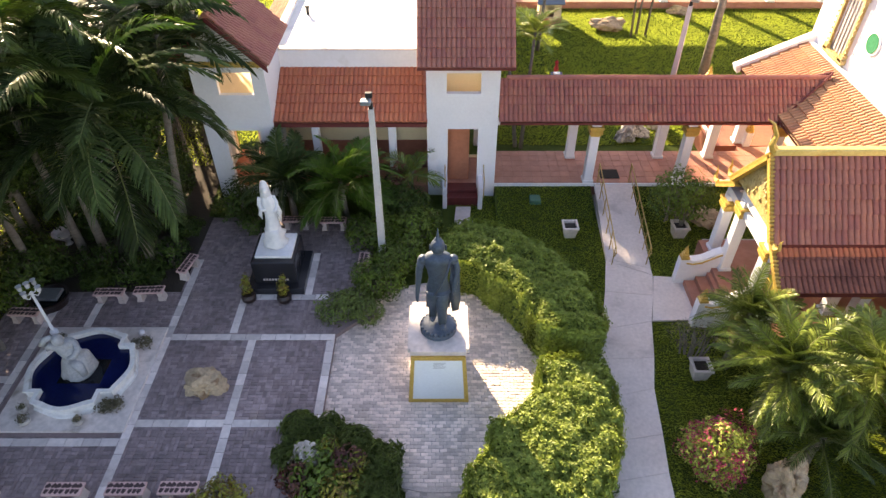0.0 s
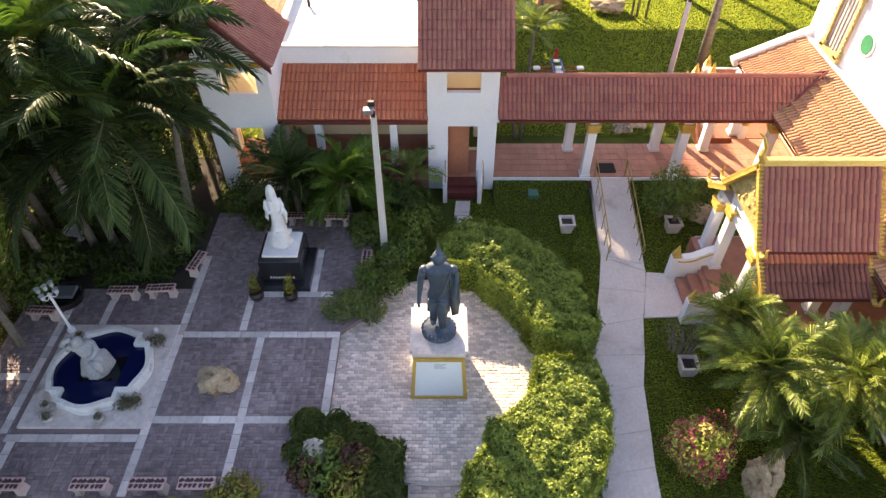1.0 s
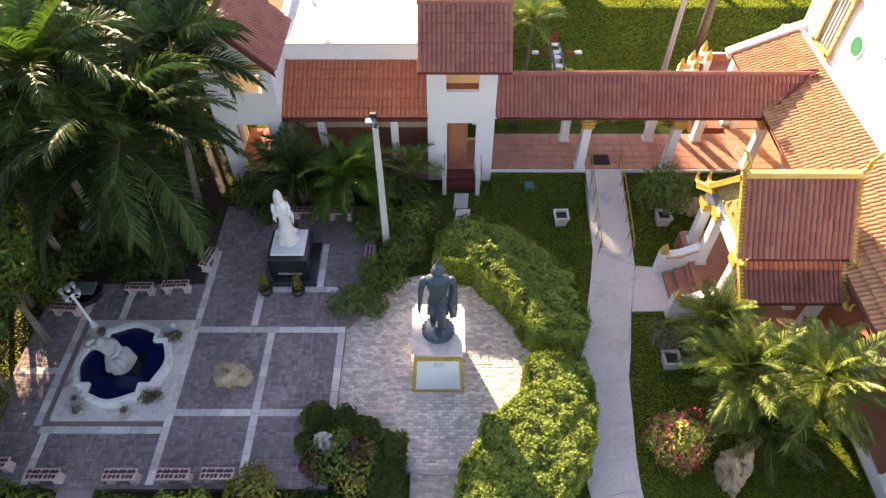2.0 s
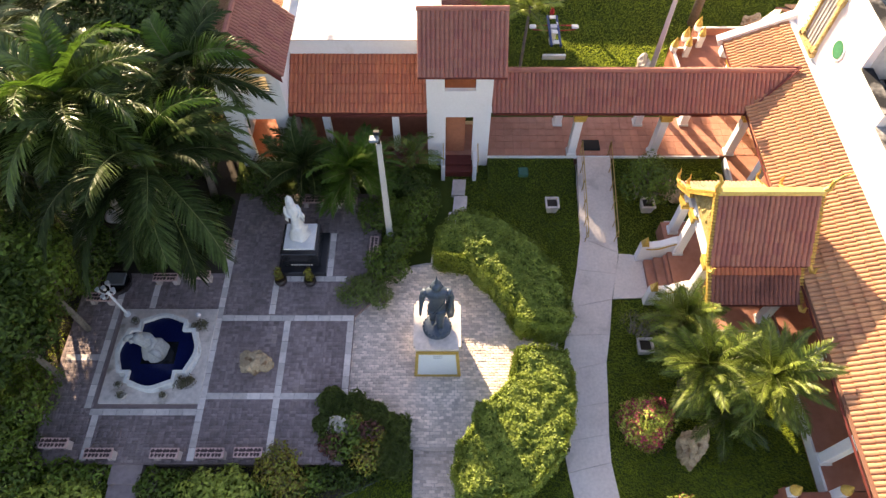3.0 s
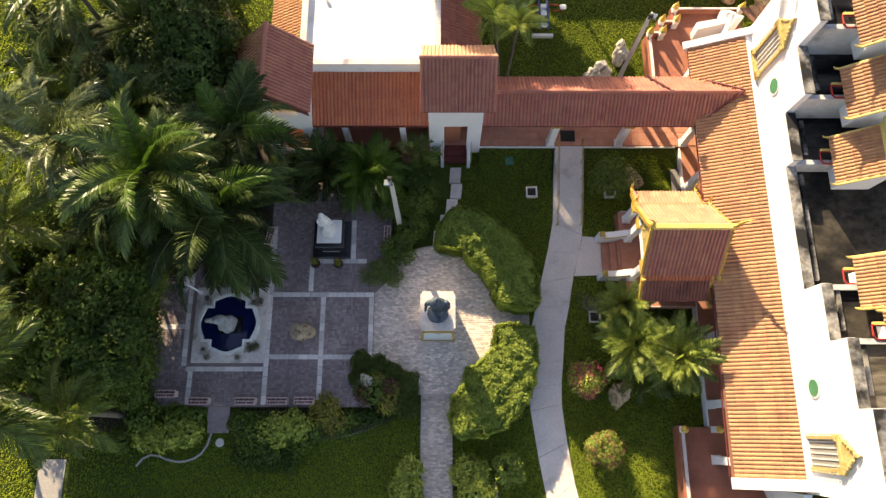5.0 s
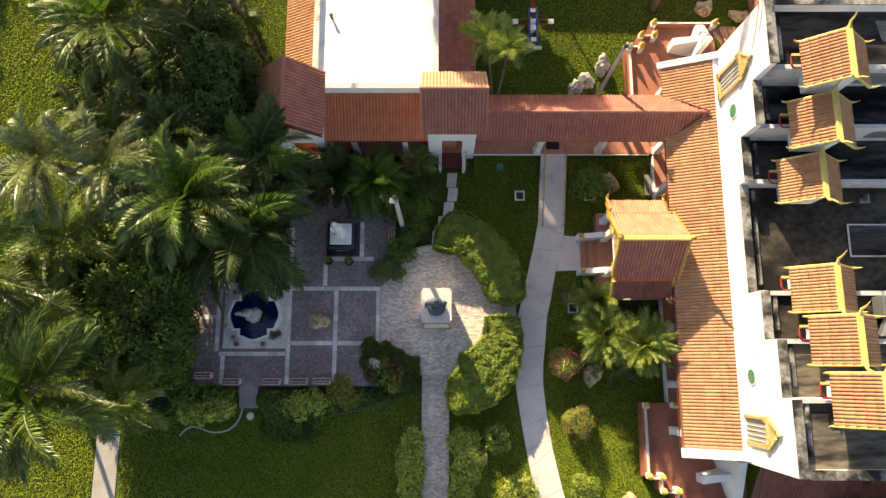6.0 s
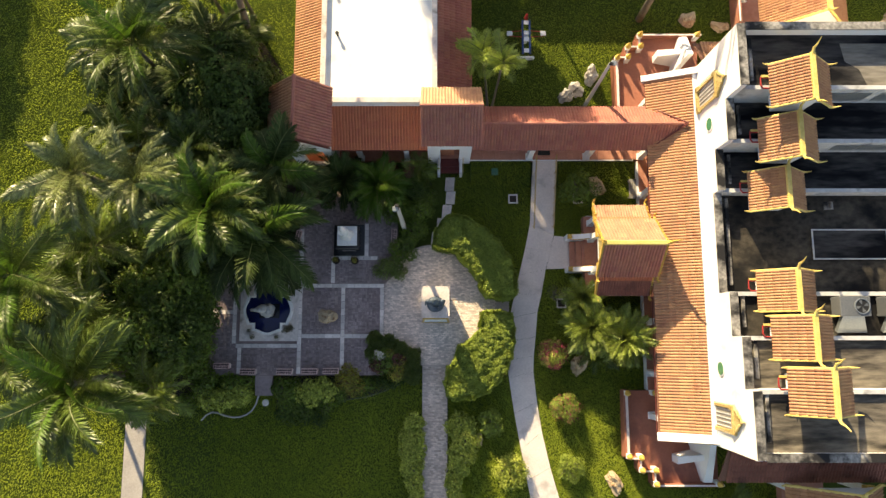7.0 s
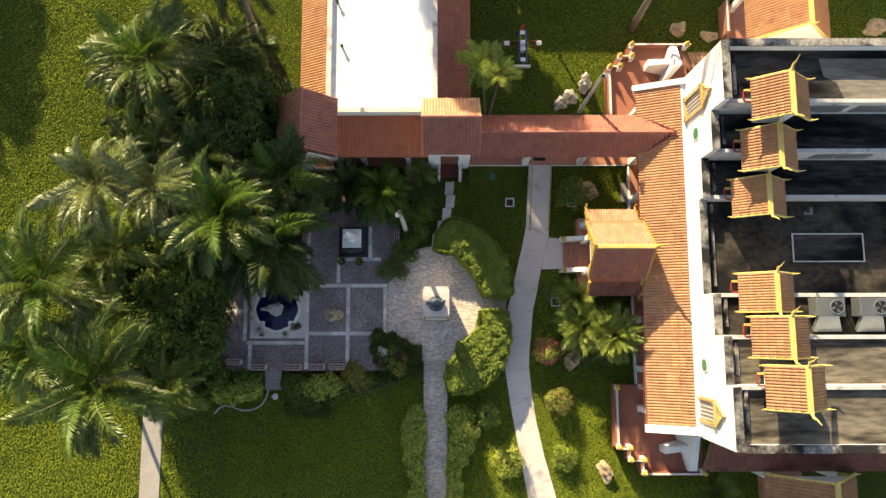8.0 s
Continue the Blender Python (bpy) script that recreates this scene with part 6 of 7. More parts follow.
toy = thing("spring_seesaw", "blue and red playground see-saw with white seats", "play equipment", at=(5.97, 30.62, -0.5))
for x in (-0.24, 0.24):
    part("beam", tube(B(), [(x, -1.35, 0.92), (x, 1.05, 0.92)], 0.07, 8), M_BLUEP, toy)
for y in (-1.15, -0.36, 0.12, 0.85):
    part("seat", box(B(), -0.17, 0.17, y - 0.14, y + 0.14, 0.98, 1.03, 0.015), M_MARBLE, toy)
for x in (-1.13, 1.13):
    part("side_seat", box(B(), x - 0.19, x + 0.19, -0.12, 0.22, 0.98, 1.08, 0.05), M_MARBLE, toy)
    for y in (-0.10, 0.20):
        part("arm", tube(B(), [(x, y, 0.95), (x * 0.2, y * 1.5, 0.92)], 0.03, 6), M_RED, toy)
part("head", lathe(B(), [(0.1, 0.9), (0.14, 1.1), (0.08, 1.32), (0.11, 1.48), (0.03, 1.6)], (0, 1.15, 0), 10), M_RED, toy)
part("foot", box(B(), -0.62, 0.62, -1.38, -1.22, 0, 0.3, 0.02), M_MARBLE, toy)
part("pedestal", box(B(), -0.15, 0.15, -0.2, 0.2, 0, 0.9, 0.02), M_MARBLE, toy)

shr = thing("spirit_shrine", "small brick and cream shrine with a blue-grey roof", "shrine", at=(6.7, 40.5, -0.5))
part("base", box(B(), -0.75, 0.75, -0.55, 0.55, 0, 0.6, 0.02), M_FLOOR, shr)
part("house", wall_xz(wall_xz(B(), -0.7, 0.7, -0.5, -0.4, 0.6, 1.6, [(-0.25, 0.25, 0.65, 1.35)]), -0.7, 0.7, 0.3, 0.5, 0.6, 1.6), M_CREAM, shr)
part("side", box(box(B(), -0.7, -0.6, -0.4, 0.3, 0.6, 1.6), 0.6, 0.7, -0.4, 0.3, 0.6, 1.6), M_CREAM, shr)
part("roof", slab(slab(B(), [(-0.85, 0, 2.2), (0.85, 0, 2.2), (0.85, -0.75, 1.55), (-0.85, -0.75, 1.55)], 0.08), [(-0.85, 0, 2.2), (0.85, 0, 2.2), (0.85, 0.75, 1.55), (-0.85, 0.75, 1.55)], 0.08), M_SHRINE_ROOF, shr)

copy_thing(pole, pose(10.0, 26.0, -0.5, 0, 0, 150))

# far covered way across the north lawn
far = thing("far_walkway", "far white-columned walkway with clay tile roof", "walkway")
part("floor_slab", box(B(), 2.1, 40, 43.2, 46.2, -0.6, -0.05), M_FLOOR, far)
for k in range(9):
    column(far, 11.2 + 3.55 * k if k else 6.6, 43.4, -0.05, 4.1, 0.42, cap=False)
bm = B()
for s in (-1, 1):
    slab(bm, [(0.4, 44.7, 6.1), (40, 44.7, 6.1), (40, 44.7 + s * 2.0, 4.0), (0.4, 44.7 + s * 2.0, 4.0)], 0.1)
rfar = part("roof", bm, M_UNDER, far)
for s in (-1, 1):
    tile_field(rfar, (0.4, 44.7, 6.12), (1, 0, 0), (0, s * 2.0, -2.1), 110, 7, 0.36, math.hypot(2.0, 2.1) / 7, M_TILE)


# ---- planting ----

# clipped hedges: a lumpy body filled with leaves, wavy outline
def hedge(name, pts, z0, z1, label, seed, per=1250, size=0.1):
    P2 = np.array(pts, float)
    c = P2.mean(0)
    ob_ = thing(name, label, "hedge", "clipped hedges", at=(c[0], c[1], z0))
    rng = np.random.default_rng(seed)
    lo, hi = P2.min(0), P2.max(0)

    def inside(Q):
        r = np.zeros(len(Q), bool)
        j = len(P2) - 1
        for i in range(len(P2)):
            xi, yi, xj, yj = *P2[i], *P2[j]
            hit = ((yi > Q[:, 1]) != (yj > Q[:, 1])) & (Q[:, 0] < (xj - xi) * (Q[:, 1] - yi) / (yj - yi + 1e-9) + xi)
            r ^= hit
            j = i
        return r

    area = (hi - lo).prod()
    Q = rng.uniform(lo, hi, (int(area * per), 2))
    Q = Q[inside(Q)]
    # distance to the outline
    dist = np.full(len(Q), 9.0)
    for i in range(len(P2)):
        a, b = P2[i - 1], P2[i]
        ab = b - a
        t = np.clip(((Q - a) @ ab) / (ab @ ab + 1e-9), 0, 1)
        dist = np.minimum(dist, np.linalg.norm(Q - (a + t[:, None] * ab), axis=1))
    lump = 0.10 * np.sin(Q[:, 0] * 3.1 + seed) * np.cos(Q[:, 1] * 2.7) + 0.05 * np.sin(Q[:, 0] * 7.3) * np.sin(Q[:, 1] * 6.1 + seed)
    lump += np.array([0.20 * noise.noise(Vector((q[0] * 2.1, q[1] * 2.1, seed))) + 0.12 * noise.noise(Vector((q[0] * 5.5, q[1] * 5.5, seed))) for q in Q])
    shoulder = np.clip(dist / 0.45, 0, 1) ** 0.5
    ztop = z1 + lump - 0.45 * (1 - shoulder)
    top = np.column_stack([Q, ztop - rng.random(len(Q)) ** 2 * 0.22])
    ntop = np.column_stack([rng.normal(0, 0.3, (len(Q), 2)), np.ones(len(Q))])
    S, NS = [], []
    for i in range(len(P2)):
        a, b = P2[i - 1], P2[i]
        ab = b - a
        L = np.linalg.norm(ab)
        nrm = np.array([ab[1], -ab[0]]) / (L + 1e-9)
        if ((a + b) / 2 + nrm * 0.05 - c) @ nrm < 0:
            nrm = -nrm
        n = int(L * (z1 - z0) * per * 0.9)
        t, z = rng.random(n), rng.random(n)
        off = 0.07 * np.sin(t * L * 4 + seed + i) + rng.normal(0, 0.06, n) - 0.05
        S.append(np.column_stack([a + t[:, None] * ab + off[:, None] * nrm, z0 + z * (z1 - z0 - 0.12)]))
        NS.append(np.tile([*nrm, 0.4], (n, 1)))
    P = np.concatenate([top, *S])
    N = np.concatenate([ntop, *NS])
    leaf_mesh("foliage", P - np.array([c[0], c[1], z0]), N, size, M_LEAF, ob_, aspect=0.6, seed=seed, spread=0.55)
    # plain filler block; its dark colour stands for the shade inside the hedge
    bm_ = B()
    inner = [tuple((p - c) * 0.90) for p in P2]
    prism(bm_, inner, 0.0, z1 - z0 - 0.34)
    part("shaded_core", bm_, M_LEAF_D, ob_, "solid dark core standing for the shaded interior")
    return ob_


hedge("hedge", [(-0.35, 16.2), (-0.05, 17.3), (0.7, 18.1), (1.7, 18.05), (2.9, 17.35), (3.9, 16.45), (4.6, 15.3), (4.95, 14.2), (4.95, 13.0), (4.3, 12.75), (3.2, 12.85),
                (2.85, 13.2), (2.75, 13.75), (2.35, 14.1), (2.05, 14.75), (1.55, 15.2), (1.2, 15.75), (0.5, 15.95)], -0.5, 1.45, "crescent of clipped green hedge, half in sun", 3)
hedge("hedge", [(2.78, 11.95), (3.6, 12.0), (4.6, 11.9), (4.85, 11.0), (4.82, 10.0), (4.55, 9.0), (4.1, 8.1), (3.3, 7.2), (2.3, 6.65), (1.1, 6.5), (0.55, 6.75), (0.42, 7.7),
                (0.7, 8.6), (1.2, 9.0), (1.25, 9.75), (1.8, 10.0), (2.3, 10.6), (2.75, 11.0)], -0.5, 1.32, "rounded block of clipped green hedge in sun", 5)

# mulch under the western planting
bm = prism(B(), [(-21.6, 8.0), (-16.0, 6.6), (-14.8, 6.0), (-14.6, 20.0), (-9.4, 20.0), (-10.0, 27.5), (-12.4, 31.0), (-17.0, 31.0), (-18.6, 27.0), (-19.2, 19.0), (-21.8, 15.5), (-22.6, 11.5)], -0.6, -0.325)
tagged(part("planting_bed", bm, M_SOIL), "dark brown mulch under the palm thicket", "planting bed", kind="structure")
bm = prism(B(), [(-14.62, 15.75), (-9.02, 15.75), (-9.02, 19.92), (-14.62, 19.92)], -0.4, 0.012)
tagged(part("planting_bed", bm, M_SOIL), "dark soil bed at the foot of the palms", "planting bed", kind="structure")
# palms west of the terrace
W = "palms beside the terrace"
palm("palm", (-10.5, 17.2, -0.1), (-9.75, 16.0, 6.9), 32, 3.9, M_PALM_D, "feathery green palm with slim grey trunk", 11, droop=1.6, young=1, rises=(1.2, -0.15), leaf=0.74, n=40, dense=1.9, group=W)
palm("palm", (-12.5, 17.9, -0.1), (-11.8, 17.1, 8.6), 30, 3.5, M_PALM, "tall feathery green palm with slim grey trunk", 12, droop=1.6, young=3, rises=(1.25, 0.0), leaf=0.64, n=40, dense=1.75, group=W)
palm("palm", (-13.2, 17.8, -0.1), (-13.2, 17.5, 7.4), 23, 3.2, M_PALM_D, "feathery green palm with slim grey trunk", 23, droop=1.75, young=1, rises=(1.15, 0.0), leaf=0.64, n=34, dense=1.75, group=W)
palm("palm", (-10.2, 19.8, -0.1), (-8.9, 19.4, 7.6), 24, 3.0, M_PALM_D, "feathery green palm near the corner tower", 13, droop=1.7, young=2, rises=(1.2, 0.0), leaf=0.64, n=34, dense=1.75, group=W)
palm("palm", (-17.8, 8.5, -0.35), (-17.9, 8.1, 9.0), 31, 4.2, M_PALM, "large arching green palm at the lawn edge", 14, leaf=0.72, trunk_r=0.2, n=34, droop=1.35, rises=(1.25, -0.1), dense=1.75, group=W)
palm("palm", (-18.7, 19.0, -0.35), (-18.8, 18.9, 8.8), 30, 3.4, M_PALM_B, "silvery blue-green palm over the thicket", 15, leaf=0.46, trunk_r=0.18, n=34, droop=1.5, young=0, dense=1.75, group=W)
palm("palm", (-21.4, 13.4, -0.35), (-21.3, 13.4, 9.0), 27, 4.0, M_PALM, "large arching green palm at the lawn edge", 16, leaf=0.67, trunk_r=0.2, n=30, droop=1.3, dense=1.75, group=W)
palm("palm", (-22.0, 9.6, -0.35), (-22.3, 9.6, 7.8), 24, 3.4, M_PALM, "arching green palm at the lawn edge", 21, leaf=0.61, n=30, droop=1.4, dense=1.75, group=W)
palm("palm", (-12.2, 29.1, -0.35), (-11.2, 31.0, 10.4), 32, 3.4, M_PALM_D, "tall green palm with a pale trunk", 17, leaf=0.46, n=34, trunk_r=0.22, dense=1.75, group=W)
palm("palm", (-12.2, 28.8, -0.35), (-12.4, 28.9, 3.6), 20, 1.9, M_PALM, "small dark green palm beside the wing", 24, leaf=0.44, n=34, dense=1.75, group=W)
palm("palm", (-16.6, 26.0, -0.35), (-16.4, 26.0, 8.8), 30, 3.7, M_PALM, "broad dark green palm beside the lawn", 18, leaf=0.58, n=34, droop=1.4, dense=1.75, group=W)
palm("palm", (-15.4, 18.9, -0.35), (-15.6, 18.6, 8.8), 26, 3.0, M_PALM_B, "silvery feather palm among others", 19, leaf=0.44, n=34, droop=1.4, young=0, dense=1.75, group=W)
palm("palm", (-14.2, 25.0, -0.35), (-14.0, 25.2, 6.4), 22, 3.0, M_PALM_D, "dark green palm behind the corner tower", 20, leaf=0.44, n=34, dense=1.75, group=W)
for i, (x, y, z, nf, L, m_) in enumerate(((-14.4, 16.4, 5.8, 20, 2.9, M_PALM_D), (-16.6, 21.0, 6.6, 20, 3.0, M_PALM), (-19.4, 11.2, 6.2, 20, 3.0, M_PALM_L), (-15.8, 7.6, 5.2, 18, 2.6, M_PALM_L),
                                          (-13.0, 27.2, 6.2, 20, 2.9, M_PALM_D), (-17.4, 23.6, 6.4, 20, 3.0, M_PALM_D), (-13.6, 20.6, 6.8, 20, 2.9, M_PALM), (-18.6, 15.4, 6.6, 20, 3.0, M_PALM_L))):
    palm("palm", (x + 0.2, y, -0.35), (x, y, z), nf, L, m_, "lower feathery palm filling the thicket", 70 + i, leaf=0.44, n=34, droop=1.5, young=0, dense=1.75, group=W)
# small palms before the skirt roof
palm("palm", (-5.9, 20.3, -0.3), (-5.95, 20.2, 1.7), 36, 1.9, M_PALM_D, "dark bushy palm by the tiled skirt roof", 31, trunk_r=0.1, leaf=0.42, n=48, rises=(1.4, -0.1), trunks=3, droop=1.2, young=0)
palm("palm", (-3.8, 20.1, -0.3), (-3.85, 19.9, 1.7), 32, 2.0, M_PALM_Y, "bright yellow-green palm by the tiled skirt roof", 32, trunk_r=0.1, leaf=0.44, n=48, rises=(1.4, -0.1), trunks=3, droop=1.2)
palm("palm", (-1.3, 21.2, -0.3), (-1.2, 21.2, 1.3), 9, 1.1, M_PALM_L, "small green palm beside the gate tower", 33, trunk_r=0.05, leaf=0.4, n=24)
# east garden
LOW = "low palms on the lawn"
palm("palm", (9.25, 11.1, -0.5), (9.32, 10.95, 1.95), 58, 1.85, M_CYCAD, "low spreading green palm on the lawn", 41, trunk_r=0.18, leaf=0.34, n=44, rises=(1.35, -0.35), droop=0.95, young=0, group=LOW)
palm("palm", (11.1, 10.4, -0.5), (11.15, 10.28, 2.55), 60, 1.95, M_CYCAD, "low spreading green palm on the lawn", 42, trunk_r=0.18, leaf=0.36, n=46, rises=(1.35, -0.35), droop=0.95, young=0, group=LOW)
palm("palm", (8.95, 12.95, -0.5), (8.92, 12.85, 2.1), 40, 1.35, M_CYCAD, "low spreading green palm by the steps", 43, trunk_r=0.13, leaf=0.30, n=34, rises=(1.35, -0.1), droop=0.8, young=0, group=LOW)
palm("palm", (10.0, 9.6, -0.5), (10.1, 9.6, 0.75), 30, 1.45, M_PALM, "low dark palm under the taller ones", 45, trunk_r=0.13, leaf=0.32, n=34, rises=(1.3, -0.1), droop=0.8, young=0, group=LOW)
palm("palm", (18.0, 0.3, -0.5), (18.0, 0.3, 0.8), 14, 1.4, M_PALM_L, "low yellow-green palm by the corner terrace", 44, trunk_r=0.12, leaf=0.5, n=34, rises=(1.35, 0.2), group="low palms on the lawn")
# north lawn
palm("palm", (3.35, 25.7, -0.4), (2.75, 27.6, 4.3), 12, 1.5, M_PALM_S, "two-headed slender palm beside the wing", 51, trunk_r=0.08, leaf=0.46, n=32, rises=(1.2, 0.0), droop=1.0)
palm("palm", (3.6, 25.6, -0.4), (3.95, 26.8, 4.7), 12, 1.6, M_PALM_S, "slender palm beside the wing", 52, trunk_r=0.08, leaf=0.46, n=32, rises=(1.2, 0.0), droop=1.0)
palm("tall_palm", (13.95, 32.2, -0.5), (14.5, 33.6, 11.5), 16, 3.4, M_PALM, "tall coconut palm with ringed grey trunk", 53, trunk_r=0.2, leaf=0.7)
for k, (x, y) in enumerate(((11.6, 38.6), (12.0, 38.9), (12.5, 38.7))):
    palm("tall_palm", (x, y, -0.5), (x + 0.3 * k - 0.2, y + 0.6, 8.0), 9, 2.0, M_PALM, "slim clustered palm on the far lawn", 60 + k, trunk_r=0.06, leaf=0.5, n=28, group="clustered palms")
palm("palm", (5.6, 36.5, -0.5), (5.9, 36.7, 5.0), 14, 1.6, M_PALM, "slender palm on the far lawn", 66, trunk_r=0.09, leaf=0.5, n=30)


def mound(x, y, r, h, ground=-0.3, k=5, seed=0):
    """Lumps for one shrub of radius r and height h."""
    rng = random.Random(seed)
    out_ = [(x, y, ground + h * 0.55, r * 0.75, r * 0.75, h * 0.5)]
    for i in range(k):
        a = 2 * math.pi * i / k + rng.random()
        rr = r * rng.uniform(0.35, 0.5)
        out_.append((x + 0.55 * r * math.cos(a), y + 0.55 * r * math.sin(a), ground + h * rng.uniform(0.35, 0.65), rr, rr, h * rng.uniform(0.3, 0.42)))
    return out_


# trees and bushes under the western palms
def tree(x, y, r, z0, z1, mtl, seed, label, size=0.17, per=62):
    """A broad-leaved tree: forked trunk, crown of leafy clumps between z0 and z1."""
    rng = random.Random(seed)
    lumps = [(x, y, (z0 + z1) / 2, r * 0.7, r * 0.7, (z1 - z0) * 0.45)]
    for k in range(9):
        a = 2.4 * k
        rr = r * rng.uniform(0.32, 0.5)
        d = r * rng.uniform(0.45, 0.75)
        lumps.append((x + d * math.cos(a), y + d * math.sin(a), z0 + (z1 - z0) * rng.uniform(0.25, 0.85), rr, rr, rr * rng.uniform(0.7, 1.0)))
    ob_ = thing("tree", label, "tree", "thicket trees", at=(x, y, -0.35))
    off = np.array([x, y, -0.35])
    P, Q = blob_points(lumps, per, seed, 0.7)
    leaf_mesh("crown", P - off, Q + np.array([0, 0, 0.5]), size, mtl, ob_, aspect=0.5, seed=seed)
    bm_ = tube(B(), [(0, 0, 0), (0.1, -0.05, z0 * 0.5), (0.05, 0.05, z0 + 0.4), (0, 0, (z0 + z1) / 2 + 0.3)], [0.16, 0.13, 0.10, 0.05], 8)
    part("trunk", bm_, M_BARK, ob_)
    for lx, ly, lz, rx, ry, rz in lumps[1:]:
        bm_ = tube(B(), [(0.05, 0.02, z0 * 0.8 + 0.35), ((lx - x) * 0.5, (ly - y) * 0.5, (z0 * 0.8 + lz) / 2 + 0.4), (lx - x, ly - y, lz + 0.35)], [0.07, 0.05, 0.015], 5)
        part("limb", bm_, M_BARK, ob_)


# the two crowns at y 32.2 are unseen, added to cast shade southward
TREES = [(-14.3, 11.2, 1.9, 2.6, 6.6), (-13.9, 13.2, 1.6, 2.6, 6.4), (-15.4, 9.6, 1.7, 2.0, 5.4), (-16.4, 12.4, 2.0, 2.6, 6.2), (-15.4, 15.0, 1.8, 2.2, 5.8), (-18.6, 13.8, 1.8, 2.0, 5.2),
         (-17.0, 16.6, 1.8, 2.4, 5.8), (-13.6, 22.0, 2.1, 2.6, 7.6), (-15.8, 22.8, 2.0, 2.6, 6.4), (-11.4, 24.2, 2.0, 2.4, 9.0), (-12.6, 32.2, 2.4, 9.0, 15.0), (-14.6, 32.2, 2.6, 8.0, 15.0), (-12.8, 26.6, 2.2, 2.4, 7.8), (-17.6, 23.6, 1.6, 2.2, 5.0),
         (-15.2, 28.2, 1.7, 2.0, 5.0), (-11.7, 20.9, 1.7, 2.0, 6.6), (-15.4, 18.2, 1.9, 2.4, 6.2), (-19.6, 10.4, 1.7, 2.2, 5.6), (-19.8, 16.6, 1.5, 1.8, 4.6), (-17.6, 7.6, 1.4, 1.8, 4.6), (-11.6, 22.4, 2.0, 2.4, 8.2), (-13.9, 24.0, 2.1, 2.4, 7.4), (-11.0, 25.9, 1.2, 2.2, 5.2), (-19.2, 25.8, 1.5, 2.0, 6.0), (-20.4, 14.6, 1.6, 2.4, 6.6), (-12.4, 19.2, 1.7, 3.0, 7.2), (-16.0, 25.2, 1.8, 2.4, 6.8), (-16.8, 10.4, 1.7, 3.0, 7.0)]
for i, (x, y, r, z0, z1) in enumerate(TREES):
    tree(x, y, r, z0, z1, M_LEAF_M if y < 17 and i % 5 else M_LEAF_D, 400 + i, "broad-leaved dark green tree under tall palms", 0.21, 92)
# out-of-view trees, added to throw shade over lawns, walk and covered way
for i, (x, y, r, z0, z1) in enumerate(((-8.0, 47.6, 1.9, 11.5, 19.6), (-5.2, 47.2, 2.3, 6, 15.0), (-2.6, 46.6, 2.3, 6, 15.4), (-41.6, 48, 3.4, 3, 11), (-43.6, 43.5, 3.4, 3, 10.5), (-41.2, 55, 3.4, 3, 11))):
    tree(x, y, r, z0, z1, M_LEAF_D, 450 + i, "unseen tall tree added to cast shade", 0.4, 45)
spots = [(-15.2, 10.2, 1.3, 2.2), (-14.6, 16.4, 1.3, 2.0), (-13.6, 19.8, 1.5, 2.4), (-16.5, 20.6, 1.7, 3.0), (-11.4, 21.6, 1.3, 2.6), (-18.6, 16.0, 1.5, 2.6), (-18.2, 8.2, 1.2, 2.0),
         (-19.8, 11.6, 1.5, 2.6), (-19.8, 8.6, 1.2, 1.8), (-19.2, 18.6, 1.2, 2.2), (-18.0, 25.4, 1.2, 2.4), (-10.4, 26.4, 1.1, 2.4), (-13.2, 30.4, 1.4, 2.4), (-16.6, 30.0, 1.4, 2.4), (-17.2, 28.0, 1.3, 2.2)]
for i, (x, y, r, h) in enumerate(spots):
    mtl = M_LEAF_M if y < 14 else M_LEAF_D
    shrub("bush", mound(x, y, r * 1.15, h, -0.35, 6, i), mtl, "dense dark green bush under tall palms", "bush", 0.16, 75, 100 + i, group="thicket bushes")
shrub("bush", mound(-20.2, 24.6, 1.0, 2.2, -0.35, 5, 3), M_LEAF_Y, "yellow-green bush at the lawn edge", "bush", 0.14, 70, 140)
shrub("bush", mound(-20.4, 23.0, 0.9, 1.8, -0.35, 5, 4), M_LEAF_Y, "yellow-green bush at the lawn edge", "bush", 0.14, 70, 141)
shrub("bush", mound(-12.4, 17.0, 0.9, 0.8, -0.05, 4, 5), M_LEAF_D, "low dark groundcover under the palms", "bush", 0.12, 110, 142)
shrub("bush", mound(-11.0, 16.6, 0.9, 0.7, -0.05, 4, 6), M_LEAF_D, "low dark groundcover under the palms", "bush", 0.12, 110, 143)
shrub("bush", mound(-9.9, 17.6, 0.8, 0.7, -0.05, 4, 7), M_LEAF_D, "low dark groundcover under the palms", "bush", 0.12, 110, 144)
for i, (x, y, r) in enumerate(((-9.8, 18.9, 0.7), (-11.2, 18.8, 0.8), (-12.9, 19.0, 0.8), (-13.7, 16.6, 0.7), (-12.0, 16.1, 0.6), (-10.2, 16.4, 0.6))):
    shrub("fern", mound(x, y, r, 0.6, -0.02, 5, 150 + i), M_LEAF_D, "low dark fern clump at the foot of the palms", "fern", 0.26, 90, 350 + i, aspect=0.16, stems=False, group="ferns")
shrub("bush", mound(-14.3, 15.2, 0.7, 0.9, -0.05, 4, 8), M_LEAF_M, "low green bush behind the bench", "bush", 0.12, 110, 145)
shrub("bush", mound(-8.2, 20.4, 1.0, 1.4, -0.3, 5, 9), M_LEAF_D, "dark green bush before the corner tower", "bush", 0.14, 90, 146)
shrub("bush", mound(-7.2, 19.3, 0.8, 0.8, -0.1, 5, 10), M_LEAF_D, "dark green bush behind the marble statue", "bush", 0.13, 90, 147)

